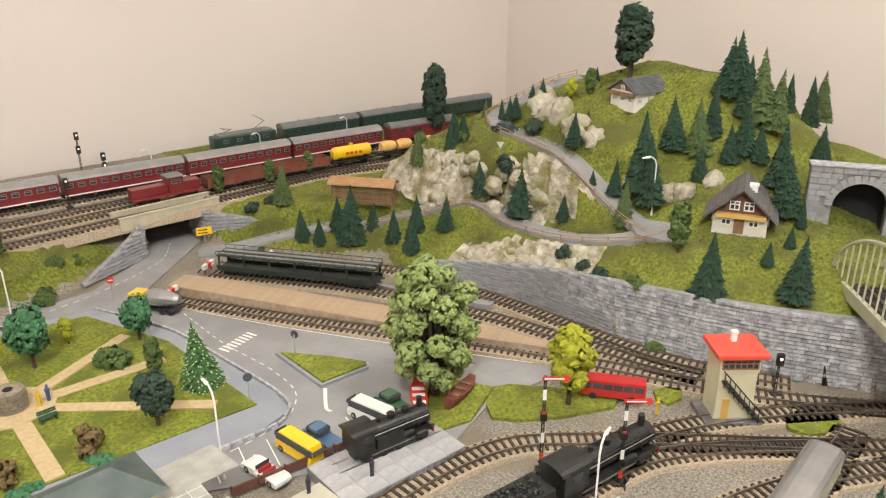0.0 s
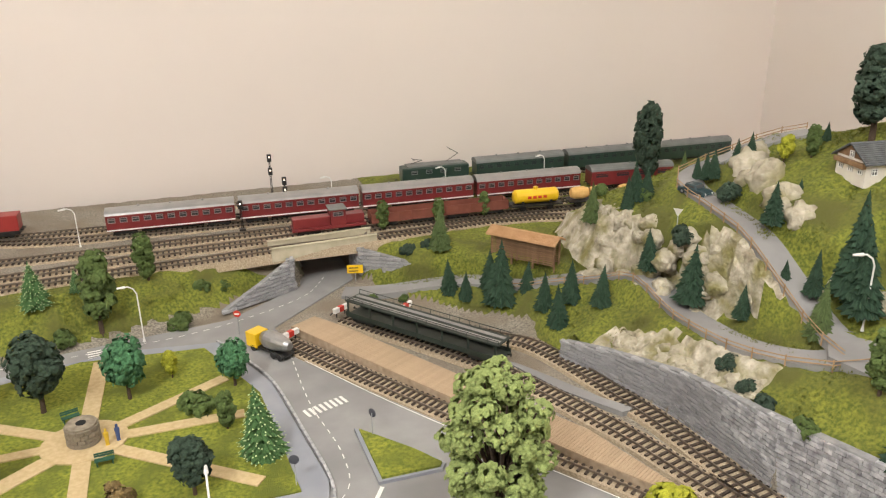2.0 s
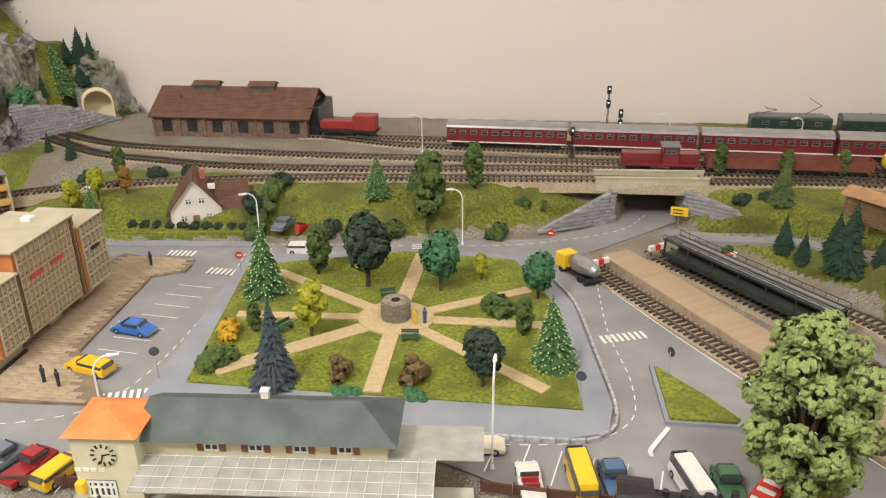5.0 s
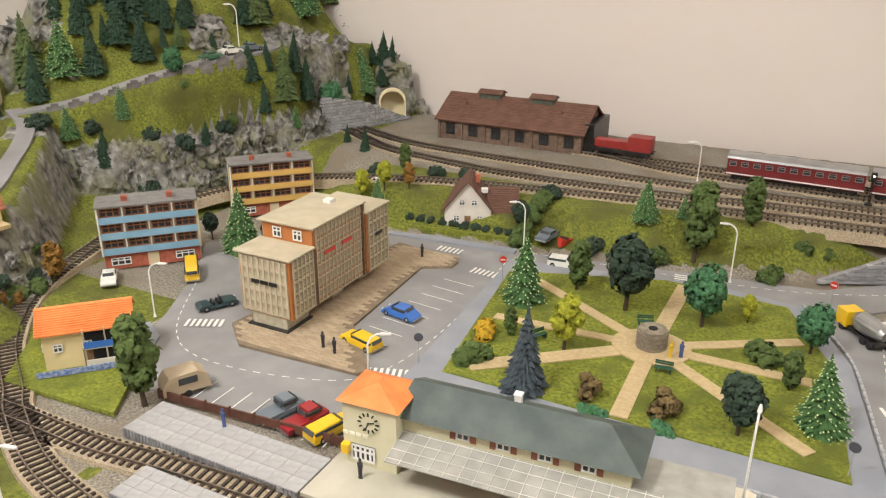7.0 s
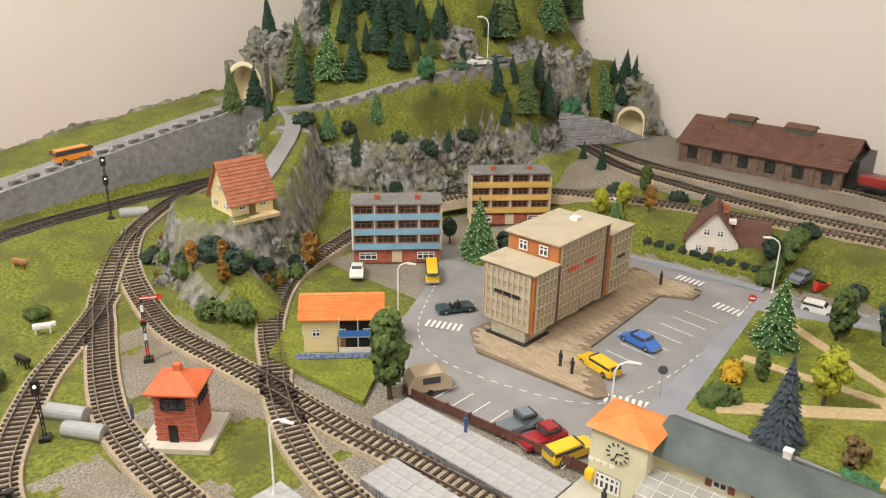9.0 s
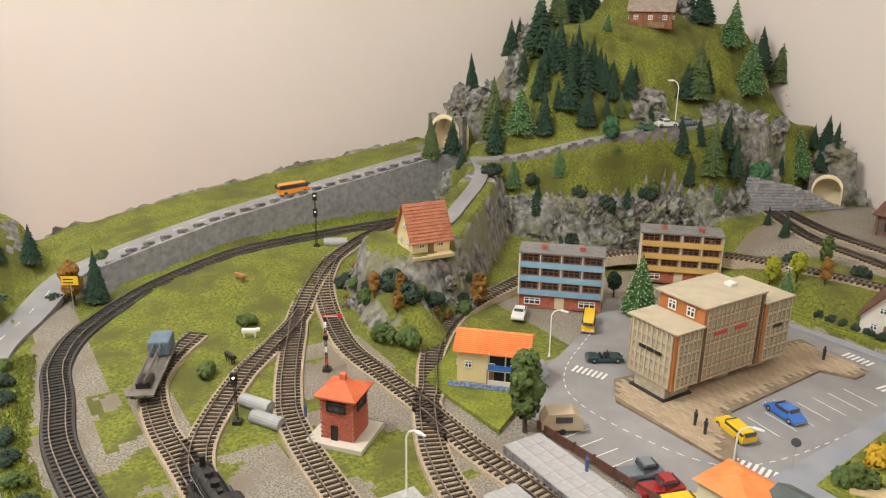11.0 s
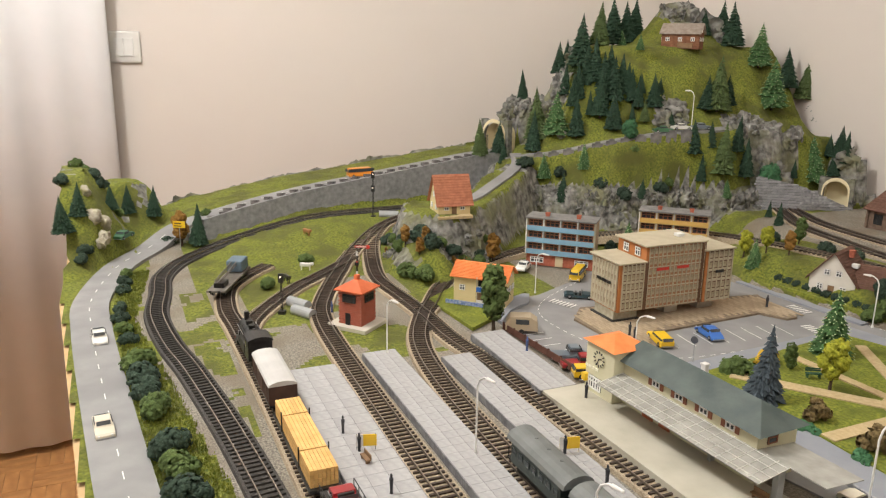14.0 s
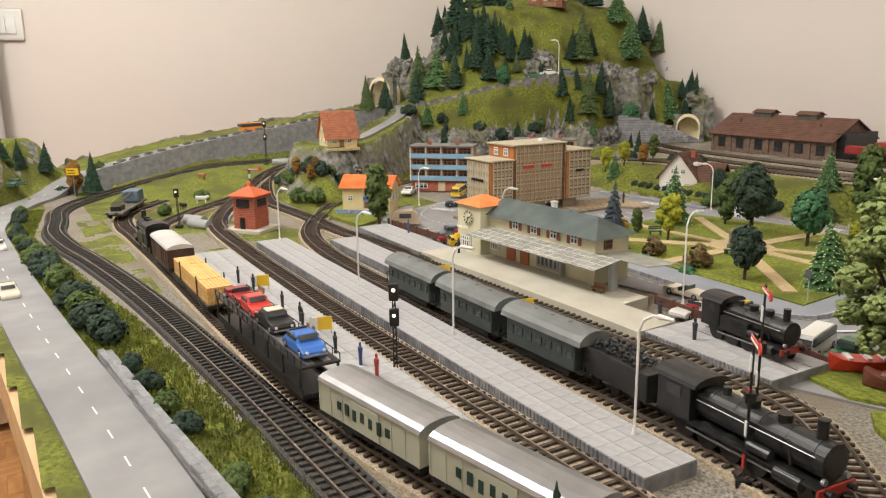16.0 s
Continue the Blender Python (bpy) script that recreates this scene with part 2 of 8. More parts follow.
def H(x, y):
    z = 0.0
    # yard on its bank
    t = smooth(y, edge_low(x), edge_low(x) + 0.085)
    z = 0.05 * t * max(smooth(x, -0.62, -0.34), smooth(y, 1.12, 1.22))
    # road cutting under the girder bridge
    cut = lerp(y, [(0.95, 0.40), (1.1, 0.425), (1.4, 0.47)])
    z *= smooth(abs(x - cut), 0.045, 0.055) if y < 1.26 else 1
    # meadow with the barn
    if x > 0.47:
        m = smooth(y - (1.02 - 0.9 * (x - 0.5)), 0, 0.2) * smooth(x, 0.47, 0.56)
        z = max(z, 0.052 * m)
    # chalet hill
    d = x - wall_x(y)
    if d > 0 and y < 1.12:
        zt = wall_top(y) if y < 0.82 else 0.015
        f = 1 - smooth(y, 0.98, 1.12)
        zl = zt + 0.036 * smooth(d, 0, 0.075)
        cl = smooth(y, 0.56, 0.66)
        up = 0.085 * cl * smooth(d, 0.085, 0.15) + (0.185 - 0.085 * cl) * smooth(d, 0.10, 0.36) * smooth(y, 0.34, 0.60) * (1 - 0.75 * smooth(x, 1.03, 1.25)) * (1 - 0.55 * smooth(y, 0.86, 0.98))
        up += 0.03 * math.exp(-((x - 1.10) ** 2 + (y - 0.74) ** 2) / 0.006)
        z = max(z * (1 - f), 0) + f * (zl + up) if y > 0.98 else zl + up
    # great mountain: cliff, slope, road shelf, wood and meadow, rocky top
    if x < -0.5 and y > 0.7:
        d = inside(x, y)
        if d > -0.01:
            e = lerp(y, [(0.8, 0.138), (0.9, 0.15), (1.0, 0.182), (1.12, 0.208), (1.3, 0.212), (1.5, 0.19)])
            low = lerp(y, [(0.75, 0.06), (0.85, 0.085), (1.25, 0.085), (1.4, 0.05)])
            m = low * smooth(d, -0.005, 0.024) + (e - low) * smooth(d, 0.026, 0.07)
            m += (0.385 - e) * smooth(d, 0.115, 0.31) + 0.11 * math.exp(-((x + 1.06) ** 2 + (y - 1.37) ** 2) / 0.006)
            z = max(z, m * smooth(x, -1.19, -1.125))
        k = math.hypot((x + 1.08) / 0.085, (y - 0.985) / 0.10)
        z = max(z, 0.235 * (1 - smooth(k, 0.75, 1.0)))
        k = math.hypot((x + 0.62) / 0.07, (y - 1.545) / 0.075)
        z = max(z, 0.15 * (1 - smooth(k, 0.7, 1.0)))
    # side road above its wall
    z = max(z, climb(x, y))
    if x < -0.90 and 0.05 < y < 0.95:
        if x < face_x(y) and x > -1.2:
            z = max(z, side_road(y))
    # saddle that carries the lane to the cottage
    t = min(1, max(0, ((x + 0.88) * 0.18 - (y - 0.84) * 0.21) / 0.0765))
    k = math.hypot(x + 0.88 - 0.18 * t, y - 0.84 + 0.21 * t)
    z = max(z, (0.134 - 0.046 * t) * (1 - smooth(k, 0.028, 0.07)))
    # cottage knoll
    k = math.hypot((x + 0.68) / 0.105, (y - 0.56) / 0.10)
    z = max(z, 0.088 * (1 - smooth(k, 0.62, 1.0)))
    k = math.hypot((x + 0.60) / 0.11, (y - 0.495) / 0.06)
    z = max(z, 0.045 * (1 - smooth(k, 0.3, 1.0)))
    # hill by the curtain
    k = math.hypot((x + 1.09) / 0.125, (y - 0.005) / 0.135)
    z = max(z, 0.10 * (1 - smooth(k, 0.2, 1.0)))
    k = math.hypot((x + 0.95) / 0.23, (y + 0.078) / 0.125)
    z = max(z, 0.148 * (1 - smooth(k, 0.22, 1.0)))
    return z


def rocky(x, y):
    e = 0.006
    gx, gy = H(x + e, y) - H(x - e, y), H(x, y + e) - H(x, y - e)
    return math.hypot(gx, gy) / (2 * e)


def road_line(pts):
    """Points along a road, its height smoothed along the way."""
    P = spline(pts, 0.015)
    for p in P:
        p.z = H(p.x, p.y)
    for _ in range(6):
        for i in range(1, len(P) - 1):
            P[i].z = (P[i - 1].z + 2 * P[i].z + P[i + 1].z) / 4
    return P


LOWER = [(0.445, 1.09), (0.52, 1.06), (0.64, 1.0), (0.72, 0.93), (0.765, 0.86), (0.775, 0.785), (0.772, 0.70), (0.775, 0.62), (0.795, 0.565), (0.835, 0.545)]
UPPER = [(1.02, 0.845), (0.985, 0.865), (0.945, 0.885), (0.905, 0.905), (0.872, 0.88), (0.858, 0.80), (0.848, 0.73), (0.84, 0.67), (0.838, 0.61), (0.835, 0.545)]
MOUNT = [(-1.06, 0.88), (-1.0, 0.842), (-0.93, 0.845), (-0.865, 0.90), (-0.80, 1.0), (-0.74, 1.10), (-0.712, 1.19), (-0.73, 1.28)]
SIDE = [(-1.06, 0.88), (-1.04, 0.70), (-1.02, 0.50), (-1.002, 0.36), (-0.985, 0.25), (-0.975, 0.18), (-0.965, 0.125), (-0.93, 0.082), (-0.86, 0.04), (-0.76, -0.006), (-0.6, -0.040), (-0.468, -0.038), (-0.25, -0.022), (0.0, 0.0), (0.3, 0.03), (0.7, 0.06), (1.2, 0.1)]
LANE = [(-0.93, 0.848), (-0.87, 0.822), (-0.82, 0.775), (-0.77, 0.712), (-0.73, 0.66), (-0.715, 0.625)]
SHELVES = [(road_line(q), w) for q, w in ((LOWER, 0.034), (UPPER, 0.034), (MOUNT, 0.04), (SIDE[:10], 0.052), (LANE, 0.026))]


def shelf(x, y, z):
    """The ground's height where a road is cut into it; 0 to 1 tells how much."""
    for P, w in SHELVES:
        best = min(P, key=lambda p: (p.x - x) ** 2 + (p.y - y) ** 2)
        d = math.hypot(best.x - x, best.y - y)
        if d < w / 2 + 0.022:
            k = 1 - smooth(d, w / 2 + 0.003, w / 2 + 0.022)
            return z + (best.z - 0.0015 - z) * k, k
    return z, 0


def terrain():
    x0, x1, y0, y1, s = -1.28, 1.32, -0.16, 1.53, 0.0068
    nx, ny = int((x1 - x0) / s), int((y1 - y0) / s)
    verts, faces, mats = [], [], []
    for j in range(ny + 1):
        for i in range(nx + 1):
            x, y = x0 + i * s, y0 + j * s
            g = rocky(x, y)
            z = H(x, y)
            n = fbm(x, y, 14)
            n2 = fbm(x + 3, y, 45, 3)
            amp = min(1, g * 1.1)
            dx = (n * 0.012 + n2 * 0.006) * amp if g > 0.9 else 0
            z, cut = shelf(x, y, z) if z > 0.004 else (z, 0)
            amp, dx = amp * (1 - cut), dx * (1 - cut)
            verts.append((x + dx, y - dx, z + amp * (0.010 * n + 0.010 * abs(n2)) + (0.0015 * n2 if z > 0.004 else -0.002)))
    for j in range(ny):
        for i in range(nx):
            a = j * (nx + 1) + i
            x, y = x0 + (i + 0.5) * s, y0 + (j + 0.5) * s
            # table's front edge
            if y < max(-0.083, -0.036 + 0.075 * x):
                continue
            faces.append((a, a + 1, a + nx + 2, a + nx + 1))
            g = rocky(x, y) + 0.35 * fbm(x, y, 20)
            right = x > 0.5
            band = x < -0.5 and y > 0.7 and -0.01 < inside(x, y) < 0.034
            knoll = -0.80 < x < -0.5 and 0.44 < y < 0.68
            dw = x - wall_x(y)
            mount = x < -0.5 and y > 0.7 and inside(x, y) > 0.03
            crag = mount and min(math.hypot(x + 0.70, y - 1.34) / 0.085, math.hypot(x + 0.80, y - 1.175) / 0.035, math.hypot(x + 1.06, y - 1.37) / 0.055, math.hypot(x + 1.10, y - 0.99) / 0.10) + 0.3 * fbm(x, y, 22) < 1
            if right and dw > 0 and (0.565 < y < 0.78 and dw < 0.042 + 0.012 * fbm(x, y, 25) or y > 0.62 and g > 1.2 and 0.08 < dw < 0.17):
                k = 2
            elif crag:
                k = 1
            elif x < -0.9 and y < 0.06 and H(x, y) > 0.03 and fbm(x, y, 16) > 0.30:
                k = 1
            elif band or (g > (1.25 if knoll else 2.4 if y < 0.1 else 1.7) and not right and not mount):
                k = 1
            elif H(x, y) < 0.004:
                k = 3
                if x < -0.40 and 0.17 < y < lerp(x, [(-0.8, 0.43), (-0.55, 0.295), (-0.40, 0.245)]) or x < -0.60 and y > 0.11 or -0.64 < x < -0.40 and 0.43 < y < 0.66:
                    k = 0
                if -0.60 < x < -0.1 and lerp(x, [(-0.6, 0.082), (-0.38, 0.082), (-0.1, 0.122)]) < y < 0.128 and fbm(x, y, 14) > -0.15:
                    k = 0
                if -0.56 < x < -0.24 and y < 0.47 and fbm(x, y, 11) > 0.22:
                    k = 0
                if x < 0.45 and y < lerp(x, [(-0.9, 0.06), (-0.6, 0.03), (-0.5, 0.018), (-0.266, 0.048), (0.0, 0.085), (0.4, 0.12)]):
                    k = 0
            elif y > 1.15 and x > -0.55 and H(x, y) < 0.052:
                k = 3
            else:
                k = 0
            mats.append(k)
    me = bpy.data.meshes.new("ground")
    me.from_pydata(verts, [], faces)
    for k in (GRASS, ROCK, PALEROCK, GRAVEL):
        me.materials.append(k)
    me.polygons.foreach_set("material_index", mats)
    me.polygons.foreach_set("use_smooth", [k in (0, 3) for k in mats])
    me.update()
    return tagged(new("ground", me), "model landscape of green static grass, rock and gravel", "ground", kind="structure")


terrain()

# ---- the room ----
def wall(name, a, b, z0, z1, m, label):
    """A wall 0.1 thick from a to b, its inner face on that line."""
    d = Vector((b[0] - a[0], b[1] - a[1], 0))
    n = Vector((d.y, -d.x, 0)).normalized() * 0.1
    bm = B()
    prism(bm, [(a[0], a[1]), (b[0], b[1]), (b[0] + n.x, b[1] + n.y), (a[0] + n.x, a[1] + n.y)], z0, z1)
    return solid(name, bm, m, label, "wall", kind="structure")


FLOOR = -0.78
PARQUET = mat("parquet", (0.42, 0.20, 0.07), (0.58, 0.30, 0.12), 18, 0.45, 0.1, 200, vary=0.15)
wall("wall_north", (1.55, 1.56), (-1.23, 1.56), FLOOR, 1.72, WALLP, "plain matt beige-pink painted room wall")
wall("wall_west", (-1.23, 1.56), (-1.9, -0.55), FLOOR, 1.72, WALLP, "plain matt beige-pink painted room wall with a switch")
wall("wall_south", (-1.9, -2.6), (1.6, -2.6), FLOOR, 1.72, WALLP, "plain beige painted room wall")
wall("wall_east", (1.55, -2.7), (1.55, 1.56), FLOOR, 1.72, WALLP, "plain matt beige-pink painted room wall")
wall("wall_west_end", (-1.9, -0.55), (-1.9, -2.7), FLOOR, 1.72, WALLP, "plain beige painted room wall")
bm = B()
box(bm, -2.2, -2.8, 1.72, 1.7, 1.8, 1.8)
solid("ceiling", bm, WHITE, "plain white room ceiling", "ceiling", kind="structure")
bm = B()
box(bm, -2.2, -2.8, FLOOR - 0.1, 1.7, 1.8, FLOOR)
solid("floor", bm, PARQUET, "warm brown oak parquet floor", "floor", kind="structure")
bm = B()
prism(bm, [(-1.2, -0.086), (-0.62, -0.086), (1.35, 0.062), (1.35, 1.52), (-1.2, 1.52)], -0.05, -0.006)
solid("layout_table", bm, mat("pine_board", (0.55, 0.36, 0.17), (0.66, 0.46, 0.24), 30, 0.6, 0.1, 200), "wooden board carrying the model railway", "table", kind="structure")


# ---- tracks ----
def sleeper_mesh(m):
    bm = B()
    box(bm, -0.0014, -0.014, 0, 0.0014, 0.014, 0.002, 0.0003)
    return mesh_of(bm, "sleeper", m)


SLEEPER_ME = sleeper_mesh(SLEEPER)
DARK_ME = sleeper_mesh(mat("sleeper_black", (0.022, 0.019, 0.017), (0.05, 0.044, 0.038), 300, 0.8, 0.3, 900, vary=0.2))


def track(pts, label, bed=BALLAST, bedw=0.017, lift=0.002, joined=False):
    P = spline(pts, 0.008)
    for p in P:
        p.z += climb(p.x, p.y)
    t = thing("railway_track", pose(0, 0, 0), label, "railway track", "tracks")
    bm = B()
    sweep(bm, P, [(-bedw - 0.004, -0.012), (bedw + 0.004, -0.012), (bedw, lift), (-bedw, lift)])
    part("ballast_bed", bm, bed, t)
    for o in (-0.00825, 0.00825):
        bm = B()
        sweep(bm, P, [(o - 0.0007, lift + 0.0018), (o + 0.0007, lift + 0.0018), (o + 0.0006, lift + 0.0042), (o - 0.0006, lift + 0.0042)])
        part("rail", bm, RAIL, t)
    if joined:
        bm = B()
        for p, s in zip(P, sides(P)):
            vs = box(bm, -0.0014, -0.014, 0, 0.0014, 0.014, 0.002)
            bmesh.ops.transform(bm, matrix=Matrix.Translation((p.x, p.y, p.z + lift)) @ pose(0, 0, 0, 0, 0, math.degrees(math.atan2(s.y, s.x)) - 90), verts=vs)
        tagged(part("sleeper_run", bm, SLEEPER, t), kind="stuff")
        return P
    for p, s in zip(P, sides(P)):
        sl = new("sleeper", DARK_ME if bed is DARKBALLAST else SLEEPER_ME)
        sl.parent = t
        sl.matrix_basis = Matrix.Translation((p.x, p.y, p.z + lift)) @ pose(0, 0, 0, 0, 0, math.degrees(math.atan2(s.y, s.x)) - 90)
    return P


T1 = track([(-0.955, 0.72), (-0.915, 0.625), (-0.85, 0.53), (-0.79, 0.458), (-0.70, 0.388), (-0.624, 0.350), (-0.55, 0.315), (-0.486, 0.288), (-0.42, 0.268), (-0.3, 0.258), (0, 0.255), (0.3, 0.258), (0.5, 0.26), (0.62, 0.235), (0.75, 0.17)], "light brown sleepered model track beside the platforms")
T3 = track([(-0.83, 0.50), (-0.765, 0.455), (-0.672, 0.425), (-0.559, 0.401), (-0.457, 0.405), (-0.373, 0.409), (-0.273, 0.409), (-0.173, 0.419), (0, 0.43), (0.121, 0.437), (0.289, 0.442), (0.40, 0.447), (0.474, 0.434), (0.53, 0.395), (0.582, 0.352), (0.657, 0.282), (0.739, 0.208), (0.85, 0.11)], "model track running past the station building")
T2 = track([(-0.329, 1.083, 0.05), (-0.45, 1.05, 0.045), (-0.55, 1.01, 0.035), (-0.63, 0.93, 0.02), (-0.655, 0.83, 0.012), (-0.633, 0.727, 0.006), (-0.588, 0.596, 0), (-0.50, 0.496, 0), (-0.407, 0.434, 0), (-0.373, 0.410, 0), (-0.281, 0.367, 0), (-0.174, 0.346, 0), (-0.02, 0.338, 0), (0.2, 0.341, 0), (0.36, 0.346, 0), (0.52, 0.345, 0), (0.60, 0.315, 0), (0.70, 0.24, 0)], "curved model track crossing by the signal box")
MAIN = track([(-0.96, 0.80), (-0.955, 0.66), (-0.945, 0.49), (-0.925, 0.33), (-0.885, 0.205), (-0.80, 0.115), (-0.701, 0.068), (-0.60, 0.057), (-0.501, 0.047), (-0.38, 0.057), (-0.266, 0.077), (-0.057, 0.104), (0.205, 0.125), (0.40, 0.135), (0.7, 0.15)], "dark ballasted outer main line track", DARKBALLAST)
FRT = track([(-0.70, 0.24), (-0.65, 0.195), (-0.584, 0.158), (-0.488, 0.144), (-0.40, 0.147), (-0.2, 0.152), (0, 0.154), (0.113, 0.156), (0.27, 0.160), (0.35, 0.168), (0.45, 0.187), (0.55, 0.206), (0.75, 0.24)], "light brown goods siding track")
T4 = track([(-0.70, 0.395), (-0.645, 0.345), (-0.60, 0.30), (-0.55, 0.252), (-0.46, 0.188), (-0.40, 0.160), (-0.33, 0.150)], "short model track linking the siding")
Y1 = track([(-0.34, 1.08, 0.05), (-0.206, 1.112, 0.05), (-0.011, 1.141, 0.05), (0.28, 1.16, 0.05), (0.36, 1.16, 0.052), (0.544, 1.163, 0.052), (0.711, 1.173, 0.052), (0.86, 1.14, 0.052), (1.0, 1.05, 0.052)], "front yard track along the grass bank", joined=True)
Y2 = track([(-0.60, 1.317, 0.05), (-0.461, 1.232, 0.05), (-0.356, 1.205, 0.05), (-0.2, 1.18, 0.05), (0.028, 1.185, 0.05), (0.195, 1.205, 0.05), (0.36, 1.206, 0.052), (0.54, 1.205, 0.052), (0.75, 1.20, 0.052), (0.95, 1.175, 0.052), (1.15, 1.12, 0.052), (1.3, 1.05, 0.052)], "yard track curving in front of the engine shed", joined=True)
Y3 = track([(-0.62, 1.36, 0.05), (-0.45, 1.285, 0.05), (-0.259, 1.262, 0.05), (-0.074, 1.252, 0.05), (0.1, 1.25, 0.05), (0.388, 1.252, 0.05), (0.887, 1.238, 0.05), (1.1, 1.2, 0.05)], "yard track carrying the goods train", joined=True)
Y4 = track([(-0.1, 1.37, 0.05), (0.05, 1.325, 0.05), (0.3, 1.31, 0.05), (0.867, 1.283, 0.05), (1.2, 1.25, 0.05)], "yard track carrying the express coaches", joined=True)
Y5 = track([(-0.15, 1.372, 0.05), (0.2, 1.36, 0.05), (0.5, 1.34, 0.05)], "yard track leading into the engine shed", joined=True)
Y6 = track([(0.3, 1.425, 0.05), (0.6, 1.42, 0.05), (1.2, 1.40, 0.05)], "rear yard track under the green train", joined=True)
TA = track([(0.345, 0.955), (0.365, 0.925), (0.479, 0.746), (0.601, 0.571), (0.652, 0.478), (0.694, 0.395), (0.74, 0.32), (0.80, 0.245), (0.88, 0.16)], "model track beside the loading ramp")
TB = track([(0.43, 1.0), (0.562, 0.818), (0.635, 0.657), (0.668, 0.55), (0.692, 0.46), (0.715, 0.39)], "model track behind the loading ramp")
TC = track([(0.53, 0.95), (0.603, 0.879), (0.645, 0.822), (0.686, 0.66), (0.706, 0.521), (0.728, 0.42), (0.78, 0.32)], "model track under the grey retaining wall")
C2 = track([(0.50, 0.345), (0.582, 0.36), (0.70, 0.31), (0.86, 0.20)], "model track by the goods shed")


# ---- roads and paved areas ----
def patch(name, pts, z0, z1, m, label, category, kind="structure"):
    bm = B()
    prism(bm, pts, z0, z1)
    return solid(name, bm, m, label, category, kind=kind)


def road(name, pts, w, label, m=ASPHALT, lift=0.003):
    P = road_line(pts)
    bm = B()
    sweep(bm, P, [(-w / 2, -0.006), (w / 2, -0.006), (w / 2, lift), (-w / 2, lift)])
    return solid(name, bm, m, label, "road", kind="structure"), P


patch("road_town", [(-0.50, 0.50), (-0.30, 0.50), (-0.06, 0.515), (0.2, 0.57), (0.42, 0.47), (0.50, 0.50), (0.62, 0.50), (0.36, 0.90), (0.335, 1.01), (0.47, 1.14), (0.47, 1.30), (0.40, 1.30), (0.39, 1.14), (0.28, 1.055), (-0.10, 1.0), (-0.36, 0.96), (-0.44, 0.93), (-0.52, 0.82), (-0.46, 0.74), (-0.40, 0.62), (-0.36, 0.52)], -0.004, 0.0, ASPHALT, "smooth grey asphalt streets of the model town", "road")
WEST = road("road_west", SIDE, 0.052, "grey model country road with white dashes")[1]
MOUNTAIN_ROAD = road("road_mountain", MOUNT, 0.04, "grey model mountain road on a shelf")[1]
road("road_cottage", LANE, 0.026, "narrow grey lane to the cottage")
LOWER_ROAD = road("road_hill", LOWER, 0.034, "grey hill road above the retaining wall")[1]
UPPER_ROAD = road("road_hill", UPPER, 0.034, "grey hill road winding up to the hotel")[1]
patch("road_yard", [(0.81, 0.50), (0.86, 0.505), (0.885, 0.54), (0.875, 0.585), (0.835, 0.59), (0.80, 0.55)], H(0.84, 0.545) - 0.004, H(0.84, 0.545) + 0.0045, ASPHALT, "grey turning place below the hill lamp", "road")


def dashes(P, label, step=3, off=0.0, w=0.0011, lift=0.0045, stop=None):
    S = sides(P)
    bm = B()
    for i in range(0, (stop or len(P)) - 1, step):
        a, b = P[i] + S[i] * off, P[i + 1] + S[i + 1] * off
        n = S[i] * w / 2
        z = Vector((0, 0, lift))
        bm.faces.new([bm.verts.new(v + z) for v in (a - n, b - n, b + n, a + n)])
    return solid("road_marking", bm, WHITE, label, "marking", kind="structure")


dashes(WEST, "white dashed centre line on the country road", 3)


def stripes(x, y, rz, n, pitch, w, l, label):
    bm = B()
    for i in range(n):
        c = (i - (n - 1) / 2) * pitch
        vs = [bm.verts.new(v) for v in ((c - w / 2, -l / 2, 0), (c + w / 2, -l / 2, 0), (c + w / 2, l / 2, 0), (c - w / 2, l / 2, 0))]
        bm.faces.new(vs)
    return solid("road_marking", bm, WHITE, label, "marking", kind="structure", at=pose(x, y, 0.0015, 0, 0, rz))


ZEBRA = "white painted zebra crossing stripes on grey asphalt"
BAYS = "white painted parking bay lines on grey asphalt"
stripes(0.365, 0.79, 20, 8, 0.0065, 0.0035, 0.016, ZEBRA)
stripes(-0.345, 0.628, 25, 7, 0.0065, 0.0035, 0.018, ZEBRA)
stripes(-0.12, 0.905, -5, 6, 0.0065, 0.0035, 0.018, ZEBRA)
stripes(-0.195, 0.955, 0, 6, 0.0065, 0.0035, 0.018, ZEBRA)
stripes(0.115, 1.0, -82, 6, 0.0065, 0.0035, 0.016, ZEBRA)
stripes(-0.105, 0.63, 20, 7, 0.0065, 0.0035, 0.016, ZEBRA)
stripes(-0.18, 0.518, 0, 9, 0.022, 0.0012, 0.04, BAYS)
stripes(-0.145, 0.77, 84, 8, 0.026, 0.0012, 0.045, BAYS)
stripes(0.32, 0.565, -12, 7, 0.027, 0.0012, 0.045, BAYS)
dashes(spline([(-0.44, 0.72), (-0.36, 0.60), (-0.28, 0.565), (-0.15, 0.59), (-0.105, 0.65), (-0.095, 0.80), (-0.11, 0.97)], 0.008), "white dashed lane line in town", 2, lift=0.0016)
dashes(spline([(-0.20, 0.985), (-0.05, 1.0), (0.1, 1.01), (0.25, 1.03), (0.38, 1.09), (0.43, 1.16)], 0.008), "white dashed lane line by the bank", 2, lift=0.0016)
dashes(spline([(0.345, 0.92), (0.35, 0.80), (0.365, 0.70), (0.355, 0.635), (0.29, 0.60), (0.1, 0.592), (-0.05, 0.60)], 0.008), "white dashed lane line by the park", 2, lift=0.0016)
dashes(spline([(0.36, 0.90), (0.45, 0.75), (0.60, 0.53)], 0.008), "white edge line along the siding", 1, lift=0.0016)
